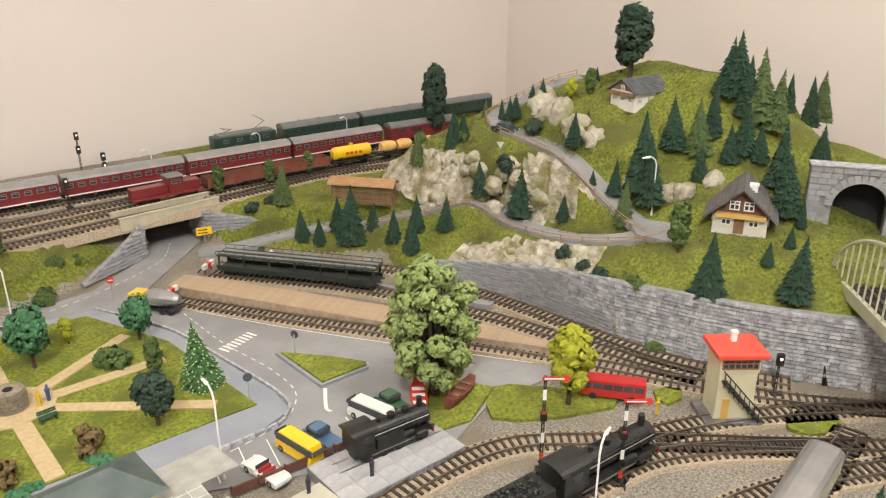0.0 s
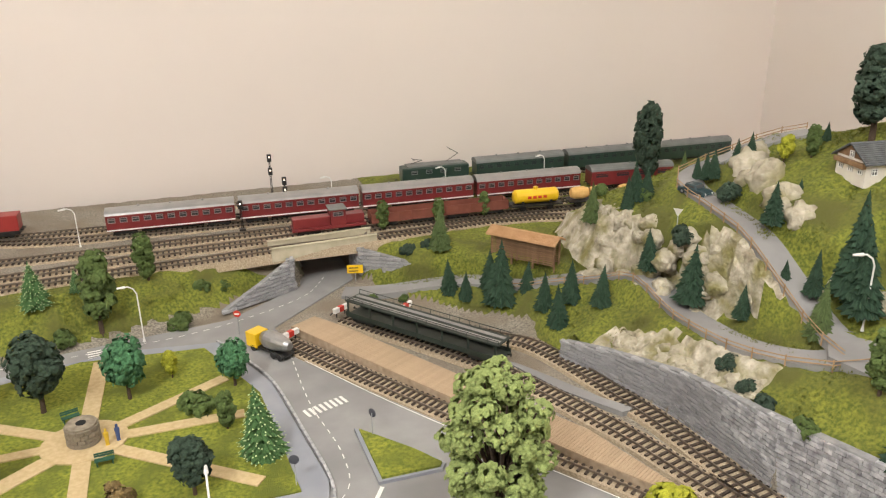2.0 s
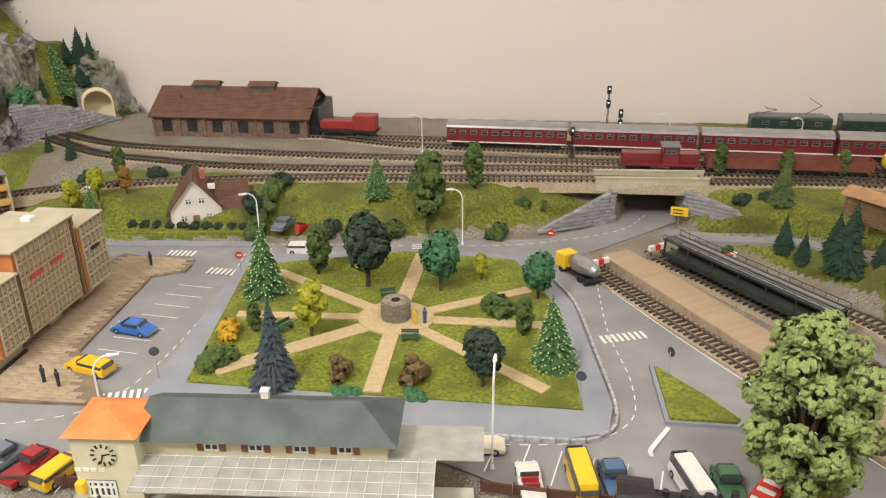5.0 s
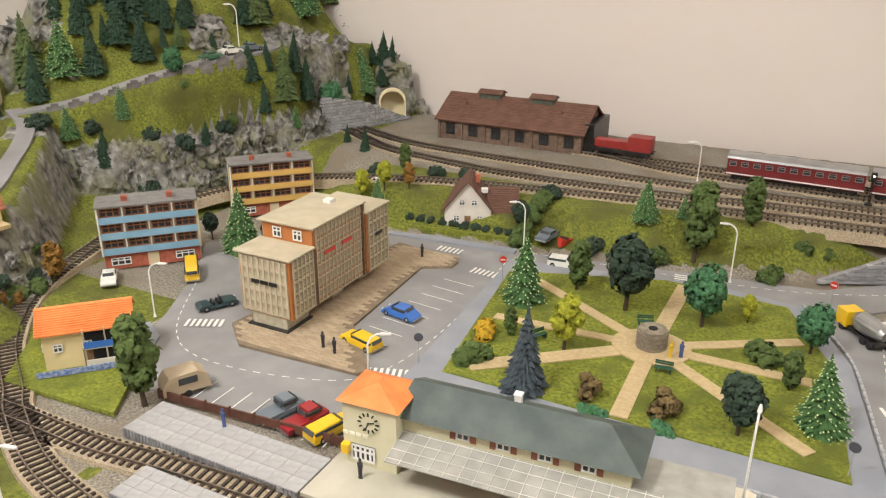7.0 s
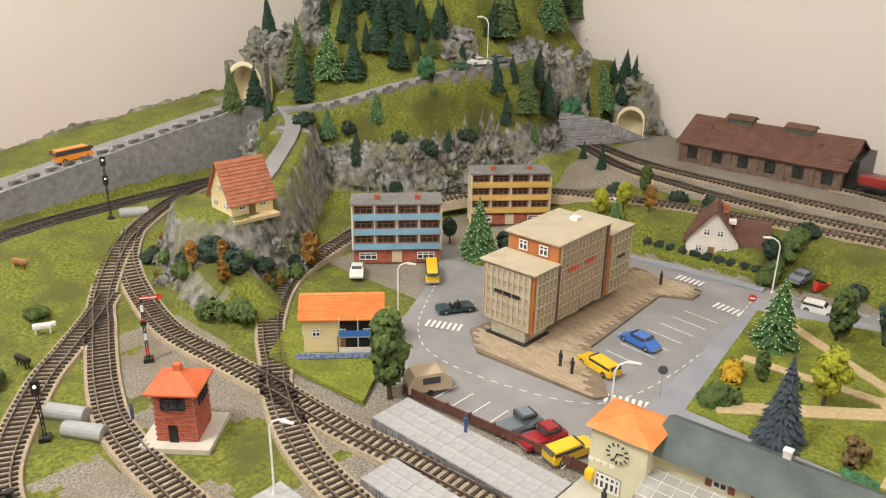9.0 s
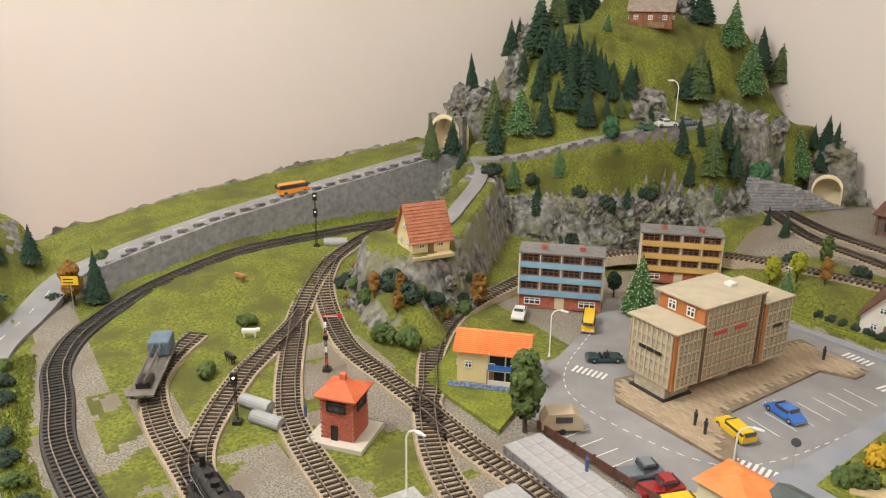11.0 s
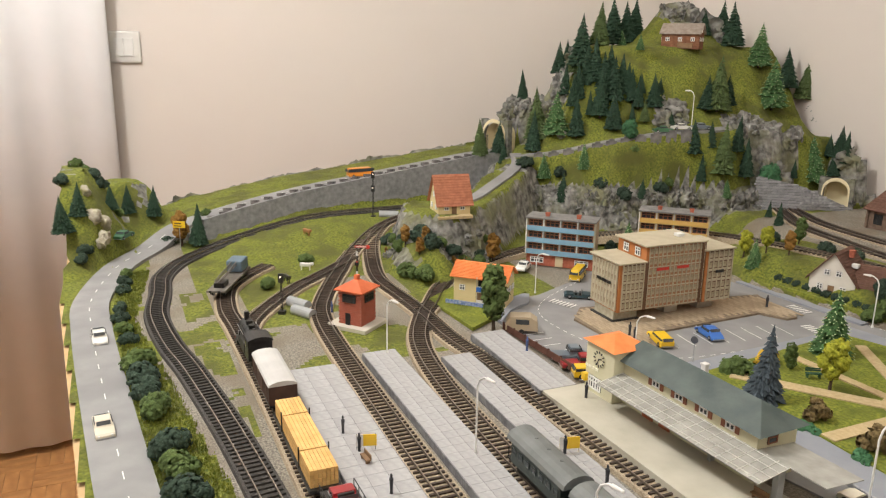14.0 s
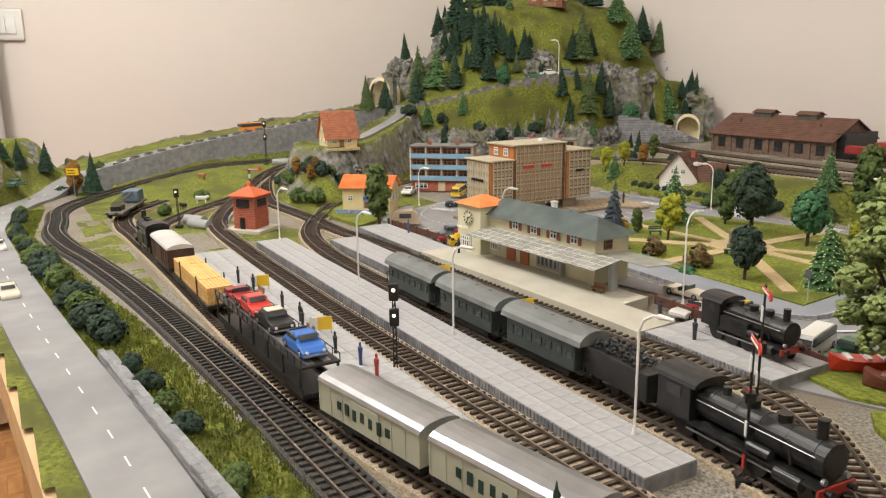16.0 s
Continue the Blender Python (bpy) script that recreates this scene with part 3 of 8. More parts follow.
dashes(spline([(0.39, 0.635), (0.37, 0.60), (0.372, 0.592)], 0.008), "white stop line at the junction", 1, w=0.004, lift=0.0016)


# ---- platforms of single slabs ----
SLABJOINT = mat("slab_joint", (0.29, 0.285, 0.285), (0.36, 0.355, 0.35), 90, 0.9, 0.2, 400)
RIB = mat("dark_platform_edge", (0.16, 0.16, 0.17), (0.30, 0.30, 0.31), 90, 0.85, 0.3, 400)


def platform(name, x0, y0, x1, y1, rows, label, z=0.009):
    n = round((x1 - x0) / ((y1 - y0) / rows))
    w, h = (x1 - x0) / n, (y1 - y0) / rows
    bm = B()
    prism(bm, [(x0, y0), (x1, y0), (x1, y1), (x0, y1)], -0.003, z - 0.0012)
    base = solid(name, bm, RIB, label, "platform", kind="structure")
    bm = B()
    for i in range(int((x1 - x0) / 0.004)):
        x = x0 + i * 0.004
        for y in (y0, y1):
            box(bm, x, y - 0.0008, 0, x + 0.0028, y + 0.0008, z - 0.0005)
    part("edge_ribs", bm, RIB, base)
    bm = B()
    box(bm, x0 + 0.001, y0 + 0.001, z - 0.0013, x1 - 0.001, y1 - 0.001, z - 0.0003)
    part("joint_bed", bm, SLABJOINT, base)
    bm = B()
    box(bm, -w / 2 + 0.00012, -h / 2 + 0.00012, 0, w / 2 - 0.00012, h / 2 - 0.00012, 0.0012, 0.0002)
    me = mesh_of(bm, "slab", SLAB)
    for i in range(n):
        for j in range(rows):
            o = new("slab", me)
            o.parent = base
            o.matrix_basis = pose(x0 + (i + 0.5) * w, y0 + (j + 0.5) * h, z - 0.0012)
    return base


PL = "pale grey slabbed station platform with a dark ribbed edge"
platform("platform_a", -0.232, 0.178, 0.40, 0.237, 3, PL, 0.006)
platform("platform_b", -0.245, 0.277, 0.485, 0.319, 3, PL)
platform("platform_c", -0.20, 0.366, 0.36, 0.404, 3, PL)
platform("platform_d", -0.258, 0.433, -0.07, 0.480, 3, PL)
platform("platform_e", 0.302, 0.455, 0.432, 0.522, 3, PL)
patch("station_forecourt", [(-0.068, 0.434), (0.22, 0.446), (0.303, 0.447), (0.299, 0.496), (0.235, 0.493), (0.23, 0.53), (-0.068, 0.505)], -0.003, 0.0095, mat("cream_concrete", (0.44, 0.415, 0.33), (0.53, 0.50, 0.41), 30, 0.85, 0.2, 400), "cream concrete platform before the station", "platform")


# ---- stone walls, stone by stone ----
def stone_mesh():
    bm = B()
    box(bm, -0.5, -0.5, -0.5, 0.5, 0.5, 0.5, 0.09)
    for v in bm.verts:
        v.co += 0.05 * noise.noise_vector(v.co * 3)
    return mesh_of(bm, "stone", STONE)


STONE_ME = stone_mesh()


def stone_wall(name, pts, label, course=0.006, length=0.015, limit=300, m=None, cap=True):
    """pts: (x, y, foot, top). Stones face the right of the way along pts."""
    base = thing(name, pose(0, 0, 0), label, "stone wall", kind="structure")
    me = m or STONE_ME
    rest = B()
    bm = B()
    for (ax, ay, a0, a1), (bx, by, b0, b1) in zip(pts, pts[1:]):
        n = Vector((-(by - ay), bx - ax, 0)).normalized() * 0.008
        vs = [bm.verts.new(v) for v in ((ax, ay, a0), (bx, by, b0), (bx, by, b1), (ax, ay, a1), (ax + n.x, ay + n.y, a0), (bx + n.x, by + n.y, b0), (bx + n.x, by + n.y, b1), (ax + n.x, ay + n.y, a1))]
        for f in ((0, 1, 2, 3), (7, 6, 5, 4), (3, 2, 6, 7), (0, 3, 7, 4), (1, 5, 6, 2)):
            bm.faces.new([vs[k] for k in f])
    part("core", bm, MORTAR, base)
    count = 0
    rng = random.Random(len(name))
    for (ax, ay, a0, a1), (bx, by, b0, b1) in zip(pts, pts[1:]):
        L = math.hypot(bx - ax, by - ay)
        ang = math.degrees(math.atan2(by - ay, bx - ax))
        row = 0
        while True:
            z = min(a0, b0) + (row + 0.5) * course
            if z > max(a1, b1):
                break
            s = -rng.random() * length
            rise = rng.uniform(0.8, 1.0)
            while s < L:
                l = length * rng.uniform(0.6, 1.3)
                c = min(L, max(0, s + l / 2))
                t = c / L
                if a0 + (b0 - a0) * t - 0.002 < z < a1 + (b1 - a1) * t:
                    mm = pose(ax + (bx - ax) * t, ay + (by - ay) * t, z, 0, 0, ang) @ Matrix.Diagonal((l * 0.94, 0.004 + 0.0022 * rng.random(), course * 0.94 * rise * rng.uniform(0.88, 1.04), 1))
                    if count < limit:
                        o = new("stone", me)
                        o.parent = base
                        o.matrix_basis = mm
                    else:
                        vs = bmesh.ops.create_cube(rest, size=1.0)["verts"]
                        bmesh.ops.transform(rest, matrix=mm, verts=vs)
                    count += 1
                s += l
            row += 1
    if count > limit:
        o = part("stonework", rest, me.materials[0], base)
        tagged(o, kind="stuff")
    else:
        rest.free()
    return base


ys = [0.15, 0.22, 0.28, 0.35, 0.42, 0.47, 0.52, 0.58, 0.65, 0.70, 0.745, 0.80]
stone_wall("retaining_wall", [(wall_x(y) - 0.004, y, -0.002, wall_top(y) + 0.006) for y in ys[::-1]], "tall grey cut-stone retaining wall under the hill", 0.0047, 0.011, 300)
ys = [0.16, 0.25, 0.36, 0.43, 0.5, 0.58, 0.66, 0.73, 0.80, 0.86]
DARKSTONE = mat("dark_stone", (0.085, 0.08, 0.078), (0.21, 0.195, 0.19), 60, 0.9, 0.7, 300, vary=0.25, dist=0.002)
me2 = STONE_ME.copy()
me2.materials[0] = DARKSTONE
stone_wall("road_retaining_wall", [(face_x(y) + 0.004, y, 0, side_road(y) + 0.006) for y in ys[::-1]], "dark grey stone retaining wall carrying the side road", 0.006, 0.013, 200, me2)
for i in range(22):
    y = 0.21 + i * 0.028
    z = side_road(y) + 0.006
    bm = B()
    for k in range(3):
        for q in range(2):
            box(bm, -0.003, -0.009 + k * 0.006, q * 0.003, 0.003, -0.0035 + k * 0.006, q * 0.003 + 0.0028, 0.0004)
    solid("parapet_block", bm, DARKSTONE, "small dark stone parapet block on the road wall", "parapet", "road parapet", at=pose(face_x(y) - 0.002, y, z - 0.001))
stone_wall("abutment_wall", [(0.275, 1.075, 0.0, 0.004), (0.33, 1.102, 0.0, 0.026), (0.378, 1.128, 0.0, 0.047), (0.388, 1.19, 0.0, 0.047)], "sloping grey stone wing wall beside the underpass", 0.0055, 0.012, 120)
stone_wall("abutment_wall", [(0.478, 1.19, 0.0, 0.048), (0.482, 1.135, 0.0, 0.048), (0.56, 1.085, 0.0, 0.03), (0.62, 1.05, 0.005, 0.02)], "grey stone wing wall below the barn meadow", 0.0055, 0.012, 160)
stone_wall("mountain_wall", [(-0.63, 1.28, 0.04, 0.12), (-0.58, 1.36, 0.045, 0.10), (-0.545, 1.46, 0.045, 0.055)], "sloping grey stone wall below the mountain", 0.006, 0.013, 120)
P = MOUNTAIN_ROAD
S = sides(P)
for i in range(14, len(P) - 8, 2):
    q = P[i] - S[i] * 0.023
    bm = B()
    for k in range(2):
        box(bm, -0.0115, -0.003, -0.02 + k * 0.0125, 0.0115, 0.003, -0.008 + k * 0.0125, 0.0008)
    box(bm, -0.005, -0.003, 0.004, 0.006, 0.003, 0.009, 0.0008)
    solid("parapet_block", bm, DARKSTONE, "rough dark stone block of the mountain road parapet", "parapet", "mountain road parapet", at=pose(q.x, q.y, q.z, 0, 0, math.degrees(math.atan2(S[i].y, S[i].x)) - 90))


# ---- tunnel mouths ----
def portal(x, y, z, rz, w, h, m, label, inner, wide=0.03, plain=False):
    """A stone tunnel mouth that faces local -y."""
    t = thing("tunnel_portal", pose(x, y, z, 0, 0, rz), label, "tunnel portal", kind="structure")
    r = w / 2
    hs = h - r
    arc = [(-r, 0), (-r, hs)] + [(-r * math.cos(a), hs + r * math.sin(a)) for a in [math.pi * k / 12 for k in range(1, 12)]] + [(r, hs), (r, 0)]
    bm = B()
    loft(bm, [[Vector((u, 0.004, v)) for u, v in arc], [Vector((u, 0.035, v)) for u, v in arc]], close=False)
    part("lining", bm, inner, t)
    bm = B()
    vs = [bm.verts.new((u, 0.035, v)) for u, v in arc]
    bm.faces.new(vs)
    part("back", bm, inner, t)
    bm = B()
    box(bm, -r - wide, -0.004, -0.02, -r, 0.012, h + wide * 0.66)
    box(bm, r, -0.004, -0.02, r + wide, 0.012, h + wide * 0.66)
    for k in range(len(arc) - 1):
        (a, b), (c, d) = arc[k], arc[k + 1]
        if b < hs - 1e-6 or d < hs - 1e-6:
            continue
        vs = [bm.verts.new(p) for p in ((a, -0.004, b), (c, -0.004, d), (c, -0.004, h + wide * 0.66), (a, -0.004, h + wide * 0.66))]
        bm.faces.new(vs)
    part("face", bm, ROCK if plain else MORTAR, t)
    if plain:
        bm = B()
        ring = [[Vector((u * k, v2, w2 * (k if w2 > hs else 1))) for u, w2 in arc] for k, v2 in ((1.0, -0.006), (1.12, -0.006))]
        loft(bm, ring, close=False)
        part("rim", bm, inner, t)
        return t
    for k in range(15):
        a = math.pi * (k + 0.5) / 15
        s = new("stone", m)
        s.parent = t
        s.matrix_basis = Matrix.Translation((-(r + 0.005) * math.cos(a), -0.005, hs + (r + 0.005) * math.sin(a))) @ pose(0, 0, 0, 0, math.degrees(a) - 90, 0) @ Matrix.Diagonal((0.9 * math.pi * (r + 0.005) / 15, 0.006, 0.010, 1))
    rng = random.Random(3)
    for row in range(int((h + wide * 0.66) / 0.0075)):
        v = 0.004 + row * 0.0075
        u = -r - wide
        while u < r + wide - 0.004:
            l = rng.uniform(0.009, 0.016)
            c = u + l / 2
            if math.hypot(c, max(0, v - hs)) > r + 0.012:
                s = new("stone", m)
                s.parent = t
                s.matrix_basis = pose(c, -0.005, v) @ Matrix.Diagonal((l * 0.93, 0.005, 0.0069, 1))
            u += l
    bm = B()
    box(bm, -r - wide - 0.002, -0.009, h + wide * 0.66, r + wide + 0.002, 0.014, h + wide * 0.667, 0.001)
    part("coping", bm, STONE, t)
    return t


# near-black that stands in for the shade inside hollows
DARK = mat("shade_black", (0.01, 0.01, 0.01), (0.02, 0.02, 0.02), 30, 0.95, 0.0)
# the warm glow inside two tunnel mouths, put into the lining's pale colour
LININGM = mat("pale_glow_lining", (0.84, 0.72, 0.46), (0.88, 0.77, 0.52), 20, 0.8, 0.0)
# this mouth is shallow; its black inside paints the darkness of a deep tunnel
portal(1.005, 0.375, 0.10, -58, 0.062, 0.072, STONE_ME, "grey stone railway tunnel mouth in the hillside", DARK)
portal(-1.05, 0.856, 0.134, 22, 0.066, 0.07, STONE_ME, "stone road tunnel mouth, its warm inner glow painted as a pale lining", LININGM, 0.010, True)
portal(-0.573, 1.447, 0.045, 30, 0.05, 0.065, STONE_ME, "stone railway tunnel mouth beside the room wall", LININGM, 0.010, True)


# ---- town park ----
patch("pavement_park", [(-0.085, 0.615), (0.30, 0.607), (0.338, 0.62), (0.345, 0.66), (0.315, 0.86), (0.262, 0.985), (0.15, 1.0), (-0.105, 0.96)], 0, 0.003, PAVE, "blue-grey painted pavement around the park", "pavement")
patch("lawn_park", [(-0.055, 0.655), (0.318, 0.65), (0.30, 0.84), (0.245, 0.972), (0.10, 0.985), (-0.09, 0.92)], 0.002, 0.0045, LAWN, "bright green park lawn", "lawn")
for i, (x, y, ww) in enumerate([(-0.035, 0.675, 0.02), (0.125, 0.655, 0.017), (0.285, 0.675, 0.015), (0.28, 0.80, 0.015), (0.265, 0.885, 0.015), (0.125, 0.975, 0.018), (-0.045, 0.905, 0.014), (-0.055, 0.79, 0.013)]):
    d = Vector((x - 0.122, y - 0.80, 0))
    n = Vector((-d.y, d.x, 0)).normalized() * ww / 2
    a = Vector((0.122, 0.80, 0))
    patch("park_path", [((a - n).x, (a - n).y), ((a + d - n).x, (a + d - n).y), ((a + d + n).x, (a + d + n).y), ((a + n).x, (a + n).y)], 0.002, 0.0058 + i * 0.00005, SAND, "sandy footpath across the park lawn", "path")
patch("park_circle", [(0.122 + 0.042 * math.cos(k * math.pi / 12), 0.80 + 0.038 * math.sin(k * math.pi / 12)) for k in range(24)], 0.002, 0.0063, SAND, "round sandy space in the park", "path")
bm = B()
tube(bm, (0, 0, 0), (0, 0, 0.020), 0.0155, 0.014, 24)
well = thing("well", pose(0.122, 0.80, 0.0063), "round brown-grey stone well in the park", "well")
WELLM = mat("well_stone", (0.17, 0.14, 0.10), (0.30, 0.26, 0.20), 150, 0.9, 0.6, 400, vary=0.2)
part("shaft", bm, WELLM, well)
bm = B()
tube(bm, (0, 0, 0.0195), (0, 0, 0.0212), 0.0148, 0.0148, 24)
part("rim", bm, WELLM, well)
# the well is closed on top; a black disc paints the shaded hole
bm = B()
tube(bm, (0, 0, 0.021), (0, 0, 0.0216), 0.005, 0.005, 16)
part("opening", bm, DARK, well)
for row in range(4):
    for k in range(14):
        a = 2 * math.pi * (k + 0.5 * (row % 2)) / 14
        s = new("stone", STONE_ME.copy() if row == 0 and k == 0 else wm)
        if row == 0 and k == 0:
            wm = s.data
            wm.materials[0] = WELLM
        s.parent = well
        s.matrix_basis = pose(0.0152 * math.cos(a), 0.0152 * math.sin(a), 0.0025 + row * 0.0048, 0, 0, math.degrees(a) + 90) @ Matrix.Diagonal((0.0064, 0.0022, 0.0044, 1))
patch("kerb_island", [(0.385, 0.735), (0.388, 0.64), (0.45, 0.64), (0.456, 0.648), (0.435, 0.68)], 0, 0.0035, PAVE, "grey kerb of the traffic island", "kerb")
patch("lawn_island", [(0.389, 0.729), (0.392, 0.643), (0.449, 0.643), (0.452, 0.648), (0.433, 0.677)], 0.002, 0.006, LAWN, "small green grass traffic island", "lawn")
patch("lawn_house", [(-0.30, 0.99), (-0.12, 1.01), (-0.10, 1.06), (-0.30, 1.09)], 0.0, 0.012, LAWN, "green garden lawn of the white house", "lawn")
patch("pavement_north", [(-0.34, 0.965), (-0.11, 0.985), (-0.11, 1.0), (-0.34, 0.985)], 0, 0.003, PAVE, "blue-grey pavement before the garden", "pavement")
patch("pavement_west", [(-0.355, 0.50), (-0.30, 0.50), (-0.34, 0.535), (-0.365, 0.58), (-0.40, 0.60), (-0.41, 0.58), (-0.385, 0.54)], 0, 0.003, PAVE, "curved blue-grey pavement by the orange house", "pavement")
patch("lawn_orange_house", [(-0.43, 0.44), (-0.29, 0.45), (-0.33, 0.515), (-0.385, 0.545), (-0.41, 0.60), (-0.47, 0.58), (-0.49, 0.52)], -0.001, 0.004, LAWN, "bright lawn around the orange-roofed house", "lawn")
patch("lawn_fir", [(-0.46, 0.80), (-0.43, 0.80), (-0.42, 0.84), (-0.47, 0.86)], -0.001, 0.004, LAWN, "small lawn under the fir", "lawn")
patch("lawn_boats", [(0.42, 0.50), (0.46, 0.57), (0.50, 0.57), (0.53, 0.52), (0.47, 0.49)], -0.003, 0.003, LAWN, "grass patch below the large tree", "lawn")
patch("lawn_bus", [(0.529, 0.522), (0.503, 0.504), (0.491, 0.482), (0.506, 0.462), (0.548, 0.436), (0.60, 0.415), (0.622, 0.425), (0.60, 0.455), (0.568, 0.492), (0.548, 0.515)], -0.003, 0.002, LAWN, "grass patch by the bus", "lawn")
patch("lawn_box", [(0.657, 0.408), (0.672, 0.404), (0.682, 0.39), (0.668, 0.380), (0.648, 0.382), (0.646, 0.396)], -0.003, 0.002, LAWN, "small grass patch by the signal box", "lawn")
patch("lawn_dwarf", [(0.712, 0.292), (0.732, 0.294), (0.752, 0.28), (0.758, 0.262), (0.750, 0.248), (0.728, 0.250), (0.706, 0.263), (0.702, 0.28)], -0.003, 0.002, LAWN, "oval grass patch by the siding", "lawn")
plaza = patch("plaza", [(-0.315, 0.64), (-0.275, 0.605), (-0.13, 0.612), (-0.122, 0.625), (-0.19, 0.70), (-0.20, 0.88), (-0.165, 0.90), (-0.165, 0.92), (-0.27, 0.945)], 0, 0.003, mat("plaza_bed", (0.18, 0.135, 0.09), (0.26, 0.20, 0.14), 60, 0.9, 0.3), "brown paved plaza under the office block", "plaza")
PLANK = mat("plaza_brown", (0.30, 0.23, 0.15), (0.43, 0.34, 0.235), 60, 0.85, 0.3, 300, vary=0.25)
bm = B()
box(bm, -0.0075, -0.0025, 0, 0.0075, 0.0025, 0.0008, 0.0002)
me = mesh_of(bm, "paving_slab", PLANK)
for j in range(60):
    y = 0.614 + j * 0.0054
    lo, hi = lerp(y, [(0.60, -0.275), (0.64, -0.31), (0.95, -0.265)]), lerp(y, [(0.612, -0.135), (0.70, -0.195), (0.88, -0.205), (0.9, -0.17), (0.92, -0.17)])
    i, x = 0, lo + 0.008 * (1 + j % 2)
    while x < hi - 0.004:
        o = new("paving_slab", me)
        o.parent = plaza
        o.matrix_basis = pose(x, y, 0.003)
        x += 0.0154

# loading ramp with planked top
RAMPTOP = mat("ramp_planks", (0.34, 0.245, 0.155), (0.48, 0.36, 0.24), 110, 0.85, 0.4, 300, vary=0.10)
d = Vector((0.62 - 0.36, 0.545 - 0.985, 0))
u = d.normalized()
v = Vector((u.y, -u.x, 0))
ramp = thing("loading_ramp", pose(0.36, 0.985, 0, 0, 0, math.degrees(math.atan2(u.y, u.x))), "long loading ramp with reddish-brown weathered planks", "ramp")
bm = B()
prism(bm, [(0, -0.006), (0.0, 0.033), (0.06, 0.038), (0.42, 0.036), (0.545, 0.006), (0.545, -0.001), (0.44, -0.006)], 0, 0.0105)
part("ramp_wall", bm, mat("ramp_side", (0.30, 0.22, 0.15), (0.46, 0.36, 0.26), 120, 0.9, 0.5, 300), ramp)
bm = B()
box(bm, -0.0016, -0.5, 0, 0.0016, 0.5, 0.0012, 0.0002)
me = mesh_of(bm, "plank", RAMPTOP)
for i in range(155):
    s = 0.002 + i * 0.0035
    lo, hi = lerp(s, [(0, -0.006), (0.44, -0.006), (0.545, -0.001)]), lerp(s, [(0, 0.033), (0.06, 0.038), (0.42, 0.036), (0.545, 0.006)])
    o = new("plank", me)
    o.parent = ramp
    o.matrix_basis = pose(s, (lo + hi) / 2, 0.0105) @ Matrix.Diagonal((1, hi - lo, 1, 1))
patch("ramp_apron", [(0.55, 0.86), (0.60, 0.80), (0.655, 0.70), (0.67, 0.68), (0.675, 0.67), (0.66, 0.668), (0.62, 0.73), (0.585, 0.815)], -0.003, 0.004, ASPHALT, "grey asphalt strip between the sidings", "road")


# ---- buildings ----
GLASS = mat("dark_window", (0.03, 0.035, 0.04), (0.07, 0.075, 0.08), 60, 0.12, 0.0)
BRICK = mat("red_brick", (0.34, 0.09, 0.05), (0.48, 0.15, 0.09), 200, 0.85, 0.5, 500)
ROOFG = mat("grey_roof", (0.17, 0.165, 0.16), (0.24, 0.23, 0.22), 90, 0.8, 0.3, 300)
ROOFGREEN = mat("slate_green_roof", (0.055, 0.075, 0.07), (0.10, 0.125, 0.115), 40, 0.6, 0.3, 250)
ROOFBROWN = mat("brown_roof", (0.115, 0.055, 0.035), (0.17, 0.085, 0.06), 60, 0.8, 0.4, 260)
ROOFRED = mat("red_brown_tiles", (0.36, 0.13, 0.07), (0.50, 0.20, 0.11), 120, 0.8, 0.4, 300)
SHEDW = mat("shed_brick", (0.13, 0.085, 0.06), (0.22, 0.15, 0.11), 160, 0.9, 0.5, 400)
WHITEW = mat("white_render", (0.66, 0.62, 0.55), (0.74, 0.70, 0.63), 60, 0.85, 0.15, 400)
YELW = mat("cream_yellow_render", (0.70, 0.58, 0.30), (0.76, 0.64, 0.36), 60, 0.85, 0.15, 400)
CREAMF = mat("cream_plastic", (0.45, 0.39, 0.27), (0.54, 0.48, 0.35), 50, 0.6, 0.05)
BROWNF = mat("orange_brown_plastic", (0.42, 0.15, 0.04), (0.50, 0.19, 0.06), 50, 0.55, 0.05)
LBLUE = mat("light_blue_panel", (0.20, 0.38, 0.52), (0.25, 0.44, 0.58), 50, 0.6, 0.05)
OCHRE = mat("ochre_panel", (0.60, 0.38, 0.10), (0.66, 0.43, 0.13), 50, 0.6, 0.05)


def window_mesh(w, h, frame=WHITE, cross=1, deep=0.001):
    bm = B()
    box(bm, -w / 2, -0.0002, -h / 2, w / 2, 0.0004, h / 2, mi=1)
    f = min(w, h) * 0.12
    for a in (-w / 2 + f / 2, w / 2 - f / 2, *([-w / 2 + w * (k + 1) / (cross + 1) for k in range(cross)])):
        box(bm, a - f / 2, -deep, -h / 2, a + f / 2, 0, h / 2)
    for b in (-h / 2 + f / 2, h / 2 - f / 2, h * 0.12):
        box(bm, -w / 2, -deep * 0.9, b - f / 2, w / 2, 0, b + f / 2)
    return mesh_of(bm, "window", [frame, GLASS])


def put(me, name, parent, x, y, z, rz=0, label=""):
    o = new(name, me)
    o.parent = parent
    o.matrix_basis = pose(x, y, z, 0, 0, rz)
    if label:
        tagged(o, label)
    return o


def bx(name, parent, x0, y0, z0, x1, y1, z1, m, bev=0.0004, label=""):
    bm = B()
    box(bm, x0, y0, z0, x1, y1, z1, bev)
    return part(name, bm, m, parent, label)


